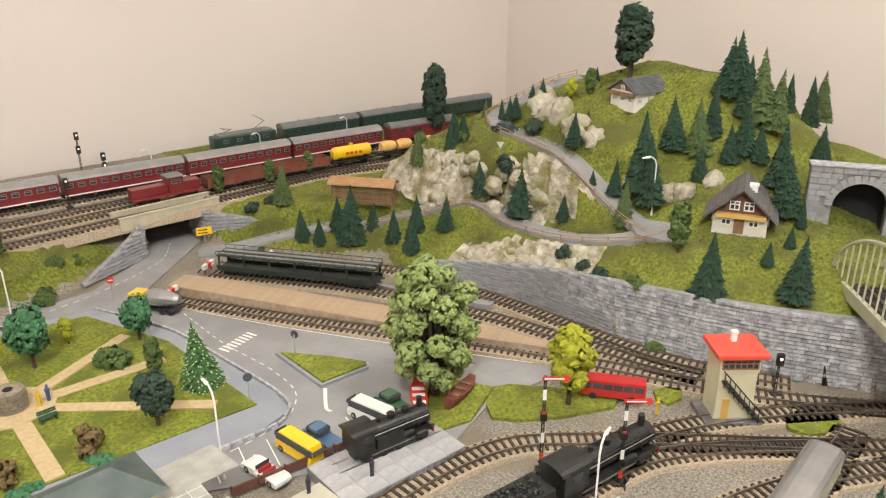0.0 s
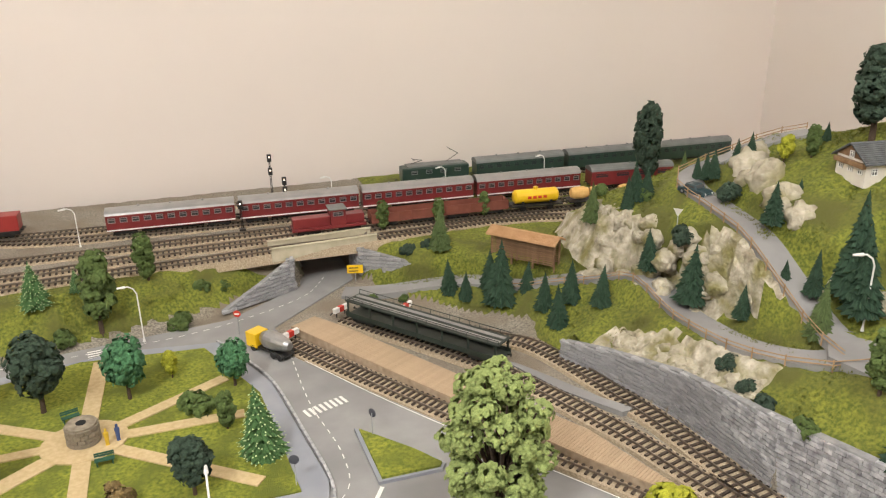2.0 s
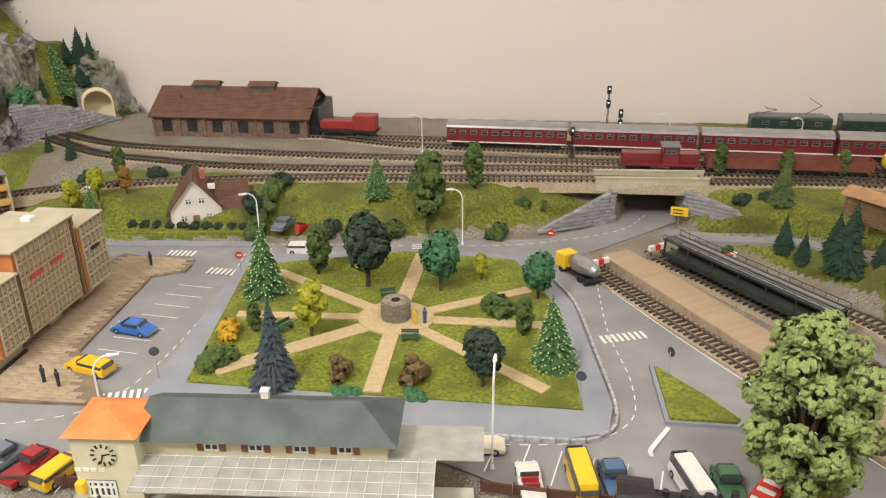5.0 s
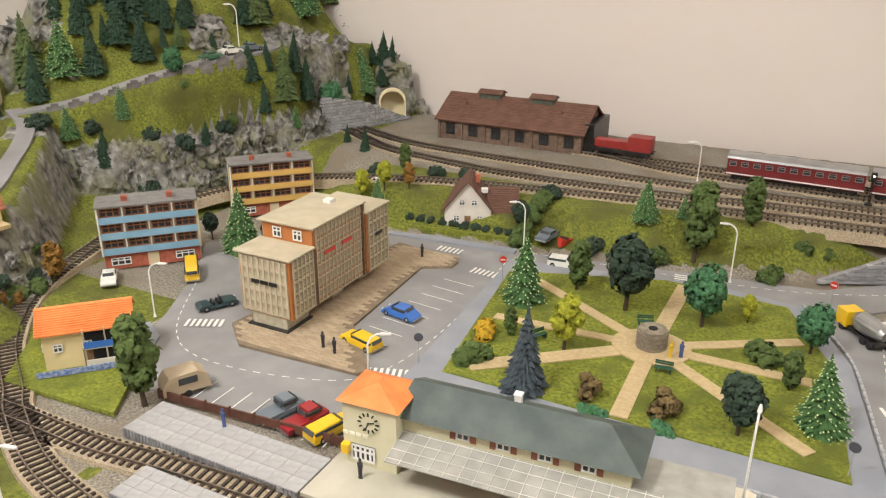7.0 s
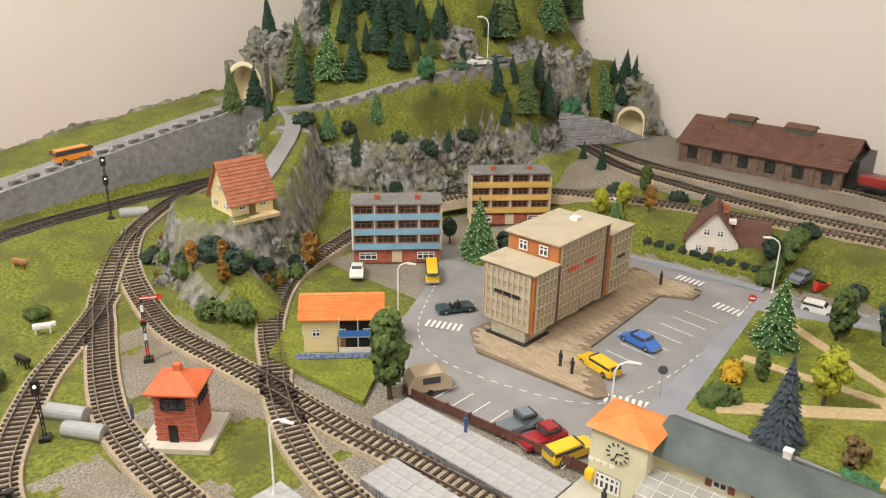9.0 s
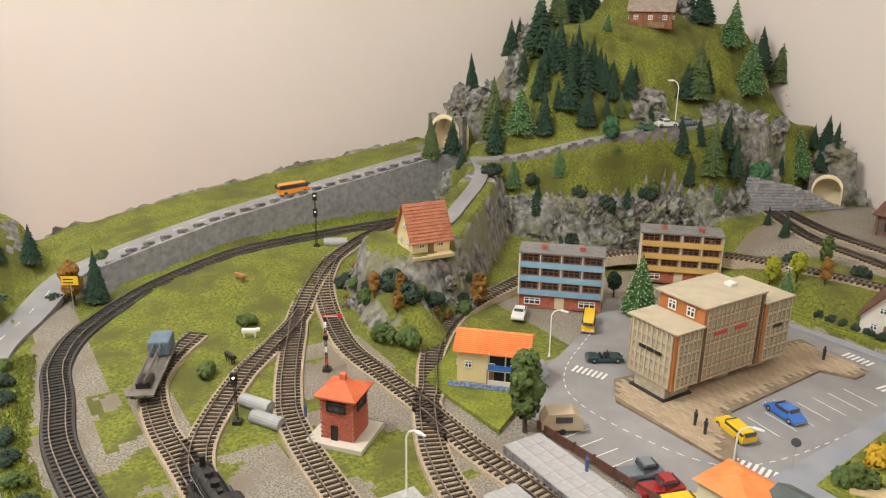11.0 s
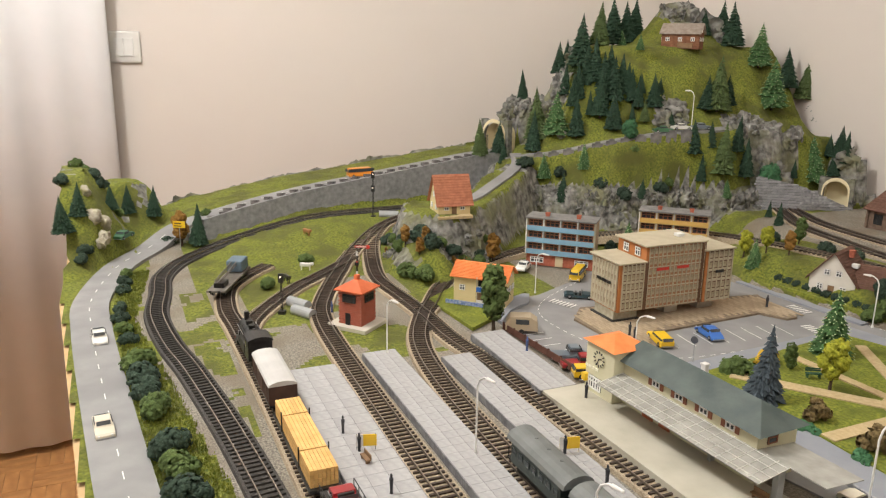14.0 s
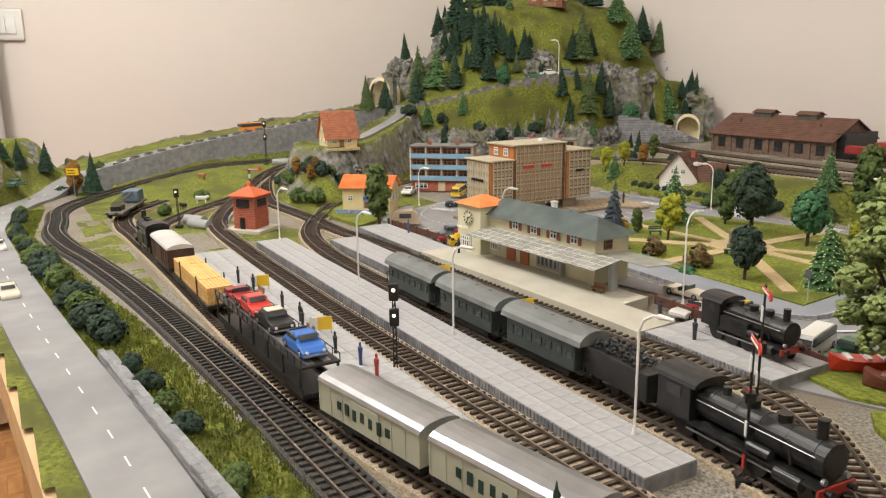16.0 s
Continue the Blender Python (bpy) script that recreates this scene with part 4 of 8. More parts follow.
def roof_pitch(parent, x0, x1, y0, y1, z, h, m, over=0.004, thick=0.0018, axis="x", tiles=True, label=""):
    """Two roof slopes whose ridge runs along the axis."""
    out = []
    for s in (-1, 1):
        bm = B()
        if axis == "x":
            c, hw = (y0 + y1) / 2, (y1 - y0) / 2
            sl = h / hw
            e = hw + over
            pts = [(c, z + h), (c + s * e, z + h - sl * e), (c + s * e, z + h - sl * e + thick), (c, z + h + thick)]
            loft(bm, [[Vector((x, a, b)) for a, b in pts] for x in (x0 - over, x1 + over)])
            if tiles:
                for k in range(1, 12):
                    t = k / 12
                    a, b = c + s * e * t, z + h - sl * e * t + thick
                    box(bm, x0 - over, min(a, a + s * 0.001), b - 0.0006, x1 + over, max(a, a + s * 0.001), b + 0.0005)
        else:
            c, hw = (x0 + x1) / 2, (x1 - x0) / 2
            sl = h / hw
            e = hw + over
            pts = [(c, z + h), (c + s * e, z + h - sl * e), (c + s * e, z + h - sl * e + thick), (c, z + h + thick)]
            loft(bm, [[Vector((a, y, b)) for a, b in pts] for y in (y0 - over, y1 + over)])
            if tiles:
                for k in range(1, 12):
                    t = k / 12
                    a, b = c + s * e * t, z + h - sl * e * t + thick
                    box(bm, min(a, a + s * 0.001), y0 - over, b - 0.0006, max(a, a + s * 0.001), y1 + over, b + 0.0005)
        out.append(part("roof", bm, m, parent, label))
    return out


def gable(parent, x0, x1, y0, y1, z0, z1, h, m, axis="x", mg=None):
    bm = B()
    box(bm, x0, y0, z0, x1, y1, z1)
    part("wall", bm, m, parent)
    bm = B()
    if axis == "x":
        loft(bm, [[Vector((x, a, b)) for a, b in ((y0, z1), (y1, z1), ((y0 + y1) / 2, z1 + h))] for x in (x0, x1)])
    else:
        loft(bm, [[Vector((a, y, b)) for a, b in ((x0, z1), (x1, z1), ((x0 + x1) / 2, z1 + h))] for y in (y0, y1)])
    part("gable", bm, mg or m, parent)


def chimney(parent, x, y, z, h=0.012, m=None, w=0.0035):
    bm = B()
    box(bm, x - w, y - w, z, x + w, y + w, z + h, 0.0004)
    box(bm, x - w * 1.2, y - w * 1.2, z + h - 0.002, x + w * 1.2, y + w * 1.2, z + h - 0.0005)
    part("chimney", bm, m or BRICK, parent)


# office block on stilts
off = thing("office_building", pose(-0.271, 0.650, 0.003) @ Matrix.Diagonal((1, 0.94, 1.04, 1)), "cream and orange-brown office block raised on a low stem", "office building")
STEM = mat("concrete_stem", (0.38, 0.34, 0.27), (0.5, 0.45, 0.37), 80, 0.85, 0.2)
STEMGLASS = mat("showroom_glass", (0.36, 0.33, 0.24), (0.50, 0.46, 0.36), 150, 0.2, 0.0)
bx("stem_base", off, -0.026, -0.004, 0, 0.030, 0.046, 0.0022, BLACK, 0.0003)
bx("stem", off, -0.022, 0.001, 0.0022, 0.026, 0.044, 0.015, STEMGLASS, 0.0004, "glazed cream showroom in the stem")
bx("stem", off, -0.022, 0.10, 0, 0.022, 0.125, 0.015, STEM)
bx("stem", off, -0.022, 0.165, 0, 0.022, 0.195, 0.015, STEM)
OFFWIN = mat("office_window", (0.30, 0.24, 0.16), (0.52, 0.44, 0.32), 90, 0.25, 0.0)
DKBROWN = mat("dark_brown_panel", (0.10, 0.045, 0.02), (0.15, 0.07, 0.035), 60, 0.6, 0.05)
BRICKF = mat("brown_facade", (0.30, 0.15, 0.075), (0.40, 0.22, 0.12), 120, 0.7, 0.1)


def pane_mesh(w, h):
    bm = B()
    box(bm, -w / 2, -0.0003, -h / 2, w / 2, 0.0003, h / 2)
    return mesh_of(bm, "window", OFFWIN)


def facade(x0, y0, rz, length, z0, z1, cols, rows, wall_m, fin, sill=0.24):
    """A face of cream fins, sills and panes; local x runs along it, -y points out."""
    f = new("facade")
    f.parent = off
    f.matrix_basis = pose(x0, y0, 0, 0, 0, rz)
    bx("facade_wall", f, 0, 0, z0, length, 0.0012, z1, wall_m, 0)
    cw, rh = length / cols, (z1 - z0) / rows
    me = pane_mesh(cw * 0.55, rh * 0.52)
    for c in range(cols + 1):
        bx("fin", f, c * cw - fin / 2, -0.0016, z0, c * cw + fin / 2, 0.0002, z1, CREAMF, 0)
    for r in range(rows):
        z = z0 + r * rh
        bx("sill", f, 0, -0.0009, z, length, 0.0002, z + rh * sill, CREAMF, 0)
        for c in range(cols):
            put(me, "window", f, (c + 0.5) * cw, -0.0005, z + rh * 0.62)


def office(y0, y1, z1, east_m, cols, rows, front, x1=0.035):
    z0, fin = 0.015, 0.0011 if rows == 6 else 0.0017
    bx("wall", off, -0.034, y0 + 0.001, z0, x1 - 0.0006, y1 - 0.001, z1, BROWNF, 0, "orange-brown wall panels")
    bx("roof", off, -0.039, y0 - 0.003, z1, x1 + 0.003, y1 + 0.002, z1 + 0.0022, CREAMF, 0.0005)
    facade(x1, y0 + 0.006, 90, y1 - y0 - 0.008, z0 + 0.001, z1 - 0.001, cols, rows, east_m, fin, 0.1 if rows == 6 else 0.24)
    facade(-0.035, y1 - 0.004, -90, y1 - y0 - 0.008, z0 + 0.001, z1 - 0.001, cols, rows, east_m, fin, 0.1 if rows == 6 else 0.24)
    if front:
        facade(-0.0295, y0, 0, 0.0595, z0 + 0.002, z1 - 0.002, 8, 5, CREAMF, 0.0026)


office(0.0, 0.046, 0.083, DKBROWN, 5, 5, True)
office(0.046, 0.158, 0.1045, BRICKF, 13, 6, False)
office(0.158, 0.213, 0.091, DKBROWN, 5, 5, False, 0.038)
bx("recess", off, 0.034, 0.0455, 0.015, 0.0362, 0.0525, 0.084, DKBROWN, 0)
bx("recess", off, 0.034, 0.151, 0.015, 0.0366, 0.158, 0.104, DKBROWN, 0)
wm = window_mesh(0.012, 0.012, WHITE, 1)
for x in (-0.013, 0.015):
    put(wm, "window", off, x, 0.0462, 0.0945)
bx("roof_vent", off, -0.004, 0.128, 0.1067, 0.007, 0.140, 0.111, WHITE)
for k in range(3):
    bx("sign_bar", off, -0.016 + k * 0.012, -0.0032, 0.052, -0.006 + k * 0.012, -0.002, 0.056, BLACK, 0)
for k in range(2):
    bx("sign_bar", off, 0.0368, 0.066 + k * 0.038, 0.07, 0.0378, 0.088 + k * 0.038, 0.074, RED, 0)
bx("sign_bar", off, 0.0398, 0.178, 0.058, 0.0408, 0.194, 0.062, BLACK, 0)


# apartment blocks
def flats(x, y, z, rz, w, d, h, panel, label):
    t = thing("apartment_block", pose(x, y, z, 0, 0, rz), label, "apartment block", "apartment blocks")
    floors = 4
    fh = h / floors
    bx("wall", t, -w / 2, 0.006, 0, w / 2, d, h, mat("flat_wall", (0.42, 0.30, 0.2), (0.5, 0.37, 0.26), 60, 0.8, 0.1) if panel is LBLUE else YELW)
    bx("roof", t, -w / 2 - 0.002, -0.003, h, w / 2 + 0.002, d + 0.002, h + 0.003, ROOFG, 0.0005)
    bx("ground_floor", t, -w / 2 + 0.001, 0.003, 0, w / 2 - 0.001, 0.0062, fh, BRICK, 0)
    for sx in (-1, 1):
        bx("end_wall", t, sx * w / 2 - 0.0015, -0.001, fh * 0.9, sx * w / 2 + 0.0015, 0.007, h, CREAMF, 0)
    wm = window_mesh(w / 4 - 0.006, fh * 0.55, mat("wood_window", (0.28, 0.10, 0.05), (0.36, 0.14, 0.07), 60, 0.6, 0.05), 2)
    sm = window_mesh(w / 5, fh * 0.5, WHITE, 2)
    for f in range(1, floors):
        z0 = f * fh
        bx("balcony", t, -w / 2, -0.001, z0 - 0.0005, w / 2, 0.006, z0 + 0.0008, CREAMF, 0)
        bx("balcony_panel", t, -w / 2 + 0.001, -0.0022, z0, w / 2 - 0.001, -0.001, z0 + fh * 0.42, panel, 0.0002)
        for k in range(4):
            put(wm, "window", t, -w / 2 + (k + 0.5) * w / 4, 0.0055, z0 + fh * 0.62)
            bx("divider", t, -w / 2 + k * w / 4 - 0.0007, -0.0018, z0, -w / 2 + k * w / 4 + 0.0007, 0.006, z0 + fh * 0.98, WHITE, 0)
    for k in (-0.33, 0.33):
        put(sm, "window", t, k * w, 0.0022, fh * 0.5)
    bx("door", t, -0.007, 0.0018, 0.0005, 0.007, 0.0035, fh * 0.85, mat("pale_door", (0.62, 0.52, 0.33), (0.68, 0.58, 0.4), 60, 0.5, 0))
    for k in (-0.22, 0.24):
        chimney(t, k * w, d * 0.35, h + 0.003, 0.007)
    return t


flats(-0.522, 0.726, 0, 47, 0.122, 0.045, 0.086, LBLUE, "four-storey apartment block with light blue balcony panels")
flats(-0.503, 0.958, 0.003, 47, 0.125, 0.045, 0.083, OCHRE, "four-storey apartment block with ochre balcony panels")

# station
st = thing("station_building", pose(-0.035, 0.487, 0.009, 0, 0, 4), "cream station with a clock tower and green-black roof", "station")
bx("tower", st, -0.024, -0.002, 0, 0.024, 0.042, 0.060, CREAM)
bx("hall", st, 0.02, 0.012, 0, 0.205, 0.062, 0.052, CREAM)
bm = B()
vs = [bm.verts.new(p) for p in ((-0.028, -0.006, 0.060), (0.028, -0.006, 0.060), (0.028, 0.046, 0.060), (-0.028, 0.046, 0.060), (0.0, 0.016, 0.071), (0.0, 0.024, 0.071))]
for f in ((0, 1, 4), (1, 2, 5, 4), (2, 3, 5), (3, 0, 4, 5), (3, 2, 1, 0)):
    bm.faces.new([vs[k] for k in f])
part("tower_roof", bm, ORANGE, st, "orange hipped tiled tower roof")
bm = B()
vs = [bm.verts.new(p) for p in ((0.016, 0.005, 0.050), (0.213, 0.005, 0.050), (0.213, 0.069, 0.050), (0.016, 0.069, 0.050), (0.022, 0.037, 0.068), (0.183, 0.037, 0.068))]
for f in ((0, 1, 5, 4), (1, 2, 5), (2, 3, 4, 5), (3, 0, 4), (3, 2, 1, 0)):
    bm.faces.new([vs[k] for k in f])
part("roof", bm, ROOFGREEN, st, "weathered green-black hipped roof")
chimney(st, 0.11, 0.040, 0.062, 0.013, WHITE, 0.0028)
SHUT = mat("brown_shutter", (0.20, 0.075, 0.04), (0.27, 0.10, 0.05), 90, 0.7, 0.2)
sw = window_mesh(0.011, 0.010, WHITE, 1)
for k in range(4):
    x = 0.075 + k * 0.033
    put(sw, "window", st, x, 0.0115, 0.0445)
    for s in (-1, 1):
        bx("shutter", st, x + s * 0.0085 - 0.0022, 0.0105, 0.039, x + s * 0.0085 + 0.0022, 0.0115, 0.050, SHUT, 0)
bw = window_mesh(0.022, 0.015, WHITE, 4)
put(bw, "window", st, -0.006, -0.0025, 0.013)
put(window_mesh(0.018, 0.014, WHITE, 3), "window", st, 0.036, 0.0115, 0.014)
for x in (0.067, 0.092):
    bx("door", st, x - 0.008, 0.0105, 0, x + 0.008, 0.0118, 0.024, mat("red_brown_door", (0.35, 0.09, 0.03), (0.45, 0.13, 0.05), 60, 0.5, 0.1))
put(window_mesh(0.042, 0.021, GREY, 5), "window", st, 0.135, 0.0112, 0.014)
put(window_mesh(0.012, 0.010, SHUT, 0), "window", st, 0.2055, 0.03, 0.042, 90)
bm = B()
tube(bm, (0, 0, 0), (0, -0.001, 0), 0.0095, 0.0095, 24)
ck = part("clock", bm, CREAM, st)
ck.matrix_basis = pose(0.0, -0.0022, 0.044)
for k in range(12):
    a = k * math.pi / 6
    o = bx("hour_mark", ck, -0.0006, -0.0016, 0.0065, 0.0006, -0.001, 0.0095, BLACK, 0)
    o.matrix_basis = pose(0, 0, 0, 0, math.degrees(a), 0)
for a, l in ((75, 0.0055), (-160, 0.008)):
    o = bx("clock_pointer", ck, -0.0005, -0.0019, -0.001, 0.0005, -0.0015, l, BLACK, 0)
    o.matrix_basis = pose(0, 0, 0, 0, a, 0)
for k in range(4):
    bx("sign_bar", st, -0.024 + k * 0.006, -0.0028, 0.0285, -0.0195 + k * 0.006, -0.002, 0.0312, mat("pale_letter", (0.75, 0.73, 0.6), None, 50), 0)
bx("post_box", st, -0.024, -0.008, 0.012, -0.017, -0.002, 0.021, YELLOW, 0.001)
CANRIB = mat("canopy_rib_grey", (0.58, 0.57, 0.52), (0.66, 0.65, 0.6), 60, 0.5, 0.0)
can = mat("canopy_glass", (0.30, 0.295, 0.265), (0.42, 0.41, 0.37), 60, 0.25, 0.05)
bm = B()
loft(bm, [[Vector((x, -0.024, 0.0285)), Vector((x, 0.013, 0.034)), Vector((x, 0.013, 0.0348)), Vector((x, -0.024, 0.0293))] for x in (0.024, 0.24)])
part("canopy", bm, can, st, "grey ribbed glass platform canopy")
bm = B()
loft(bm, [[Vector((x, 0.013, 0.034)), Vector((x, 0.06, 0.030)), Vector((x, 0.06, 0.0308)), Vector((x, 0.013, 0.0348))] for x in (0.2, 0.275)])
part("canopy", bm, can, st)
for k in range(19):
    x = 0.024 + k * 0.012
    bm = B()
    tube(bm, (x, -0.024, 0.0298), (x, 0.013, 0.0353), 0.0004, 0.0004, 4)
    part("canopy_rib", bm, CANRIB, st)
for k in range(4):
    y = -0.02 + k * 0.01
    bm = B()
    tube(bm, (0.024, y, 0.0298 + 0.0055 * (y + 0.024) / 0.037), (0.24, y, 0.0298 + 0.0055 * (y + 0.024) / 0.037), 0.0004, 0.0004, 4)
    part("canopy_rib", bm, CANRIB, st)
bx("post", st, 0.228, 0.008, 0, 0.234, 0.016, 0.034, GREY)
bx("screen", st, 0.156, 0.006, 0, 0.160, 0.012, 0.031, GREY)


# houses
def house(name, x, y, z, rz, w, d, h, rh, wallm, roofm, label, axis="x", wins=2, mg=None, ch=True, over=0.005, cat="house", door=True, frame=WHITE):
    t = thing(name, pose(x, y, z, 0, 0, rz), label, cat)
    gable(t, -w / 2, w / 2, -d / 2, d / 2, -0.004, h, rh, wallm, axis, mg)
    roof_pitch(t, -w / 2, w / 2, -d / 2, d / 2, h, rh, roofm, over, axis=axis)
    wm = window_mesh(0.009, 0.009, frame, 1)
    for k in range(wins):
        put(wm, "window", t, -w / 2 + (k + 0.5) * w / wins, -d / 2 - 0.0004, h * 0.55)
        put(wm, "window", t, w / 2 + 0.0004, -d / 2 + (k + 0.5) * d / wins, h * 0.55, 90)
        put(wm, "window", t, -w / 2 - 0.0004, -d / 2 + (k + 0.5) * d / wins, h * 0.55, -90)
    if axis == "y":
        put(wm, "window", t, -w * 0.13, -d / 2 - 0.0004, h + rh * 0.25)
        put(wm, "window", t, w * 0.13, -d / 2 - 0.0004, h + rh * 0.25)
    else:
        put(wm, "window", t, w / 2 + 0.0004, 0, h + rh * 0.25, 90)
        put(wm, "window", t, -w / 2 - 0.0004, 0, h + rh * 0.25, -90)
    if door:
        bx("door", t, -0.005, -d / 2 - 0.0012, 0, 0.004, -d / 2, min(0.02, h * 0.8), WOOD, 0)
    if ch:
        chimney(t, w * 0.18, d * 0.05, h + rh * 0.75, 0.012)
    return t


wh = house("white_house", -0.21, 1.05, 0.011, 22, 0.068, 0.065, 0.030, 0.042, WHITEW, ROOFBROWN, "white gabled family house with a brown tiled roof", "y", 2)
bx("extension", wh, 0.034, -0.028, 0, 0.07, 0.03, 0.028, WHITEW)
roof_pitch(wh, 0.03, 0.07, -0.028, 0.03, 0.028, 0.026, ROOFBROWN, 0.004)
put(window_mesh(0.012, 0.009, WHITE, 1), "window", wh, 0.052, -0.0285, 0.016)
bx("roof_window", wh, 0.018, -0.012, 0.049, 0.028, -0.002, 0.055, WHITE)
house("orange_house", -0.395, 0.517, 0.004, 46, 0.082, 0.045, 0.043, 0.015, YELW, ORANGE, "two-storey yellow house with an orange tiled roof", "x", 3, ch=False)
oh = bpy.data.objects["orange_house"]
# the wall has no recess; a black sheet on it paints the loggia's shade
bx("loggia", oh, -0.002, -0.0232, 0.002, 0.037, -0.0222, 0.040, DARK, 0, "flat black sheet painting the shade of the loggia")
for z in (0.001, 0.021):
    bx("balcony_panel", oh, -0.003, -0.0285, z, 0.038, -0.0275, z + 0.007, BLUE if z > 0.01 else WHITEW, 0)
    bx("balcony", oh, -0.003, -0.0285, z - 0.001, 0.038, -0.0225, z, CREAMF, 0)
for x in (-0.0025, 0.0175, 0.0375):
    bx("post", oh, x - 0.0007, -0.0282, 0, x + 0.0007, -0.0268, 0.043, CREAMF, 0)
bm = B()
for i in range(14):
    tube(bm, (-0.04 + i * 0.006, 0, 0), (-0.04 + i * 0.006, 0, 0.008), 0.0004, 0.0004, 4)
box(bm, -0.042, -0.0006, 0.001, 0.042, 0.0006, 0.007)
solid("garden_fence", bm, mat("blue_fence", (0.05, 0.13, 0.42), (0.4, 0.45, 0.6), 300, 0.6, 0.0), "blue patterned low fence of the orange house", "fence", at=pose(-0.372, 0.486, 0.004, 0, 0, 46))
cot = house("cottage", -0.655, 0.57, 0.086, 84, 0.060, 0.055, 0.024, 0.044, YELW, ROOFRED, "steep-roofed cream cottage with red-brown tiles on a knoll", "x", 2)
bx("terrace", cot, -0.035, -0.045, -0.004, 0.03, -0.024, 0.001, SAND)
chimney(cot, -0.015, 0.004, 0.05, 0.016, WHITEW)

# signal boxes
sb = thing("signal_box", pose(-0.372, 0.308, 0.004, 0, 0, 40) @ Matrix.Diagonal((1.07, 1.07, 1.14, 1)), "red brick signal box with an orange-red hipped roof", "signal box")
bx("plinth", sb, -0.03, -0.028, -0.005, 0.03, 0.028, 0.0, mat("pale_concrete", (0.52, 0.48, 0.40), (0.6, 0.56, 0.48), 60, 0.85, 0.2))
bx("wall", sb, -0.017, -0.017, 0, 0.017, 0.017, 0.045, mat("box_mortar", (0.45, 0.30, 0.24), (0.5, 0.36, 0.3), 80, 0.9, 0.2), 0)
bm = B()
box(bm, -0.0022, -0.0006, -0.0009, 0.0022, 0.0006, 0.0009, 0.0002)
BRV = mat("brick_single", (0.34, 0.085, 0.05), (0.44, 0.13, 0.08), 150, 0.85, 0.3, 500, vary=0.25)
me = mesh_of(bm, "brick", BRV)
for row in range(19):
    for k in range(7):
        o = -0.0145 + k * 0.0048 + (0.0012 if row % 2 else -0.0008)
        z = 0.0015 + row * 0.0023
        put(me, "brick", sb, o, -0.0172, z)
        put(me, "brick", sb, 0.0172, o, z, 90)
bm = B()
vs = [bm.verts.new(p) for p in ((-0.022, -0.022, 0.044), (0.022, -0.022, 0.044), (0.022, 0.022, 0.044), (-0.022, 0.022, 0.044), (0, 0, 0.056), (-0.022, -0.022, 0.0425), (0.022, -0.022, 0.0425), (0.022, 0.022, 0.0425), (-0.022, 0.022, 0.0425))]
for f in ((0, 1, 4), (1, 2, 4), (2, 3, 4), (3, 0, 4), (8, 7, 6, 5), (0, 5, 6, 1), (1, 6, 7, 2), (2, 7, 8, 3), (3, 8, 5, 0)):
    bm.faces.new([vs[k] for k in f])
REDR = mat("orange_red_roof", (0.55, 0.11, 0.035), (0.66, 0.16, 0.06), 60, 0.7, 0.3, 300)
part("roof", bm, REDR, sb)
bx("roof_vent", sb, -0.003, -0.003, 0.053, 0.003, 0.003, 0.060, REDR)
put(window_mesh(0.02, 0.010, BLACK, 2), "window", sb, 0.0, -0.0185, 0.034)
put(window_mesh(0.02, 0.010, BLACK, 2), "window", sb, 0.0185, 0.0, 0.034, 90)
bx("door", sb, -0.006, -0.019, 0, 0.001, -0.0175, 0.015, BLACK, 0)
s2 = thing("signal_box", pose(0.678, 0.335, 0.002, 0, 0, -38) @ Matrix.Diagonal((1.05, 1.05, 1.3, 1)), "cream concrete signal box with a flat red roof", "signal box")
bx("plinth", s2, -0.028, -0.022, -0.003, 0.026, 0.02, 0.002, DARKSTONE)
bx("wall", s2, -0.018, -0.014, 0.002, 0.018, 0.016, 0.042, CREAM)
bx("cabin", s2, -0.019, -0.015, 0.042, 0.019, 0.017, 0.056, mat("cabin_wood", (0.62, 0.52, 0.36), (0.68, 0.58, 0.42), 60, 0.7, 0.1))
put(window_mesh(0.034, 0.008, WOOD, 5), "window", s2, 0, -0.0155, 0.050)
bx("roof", s2, -0.024, -0.021, 0.056, 0.024, 0.022, 0.060, mat("red_flat_roof", (0.62, 0.06, 0.04), (0.70, 0.09, 0.06), 60, 0.6, 0.1), 0.0008)
chimney(s2, 0.0, 0.008, 0.060, 0.009, WHITE, 0.0025)
bx("door", s2, -0.012, -0.0152, 0.002, -0.005, -0.014, 0.02, OCHRE, 0)
bm = B()
for k in range(11):
    box(bm, -0.016 + k * 0.0036, -0.0225, 0.036 - k * 0.0033, -0.011 + k * 0.0036, -0.0155, 0.0368 - k * 0.0033)
part("stair", bm, BLACK, s2)
bm = B()
tube(bm, (-0.018, -0.0225, 0.048), (0.022, -0.0225, 0.012), 0.0006, 0.0006, 5)
for k in range(8):
    tube(bm, (-0.016 + k * 0.0053, -0.0225, 0.034 - k * 0.0048), (-0.016 + k * 0.0053, -0.0225, 0.046 - k * 0.0048), 0.0005, 0.0005, 5)
part("handrail", bm, BLACK, s2)

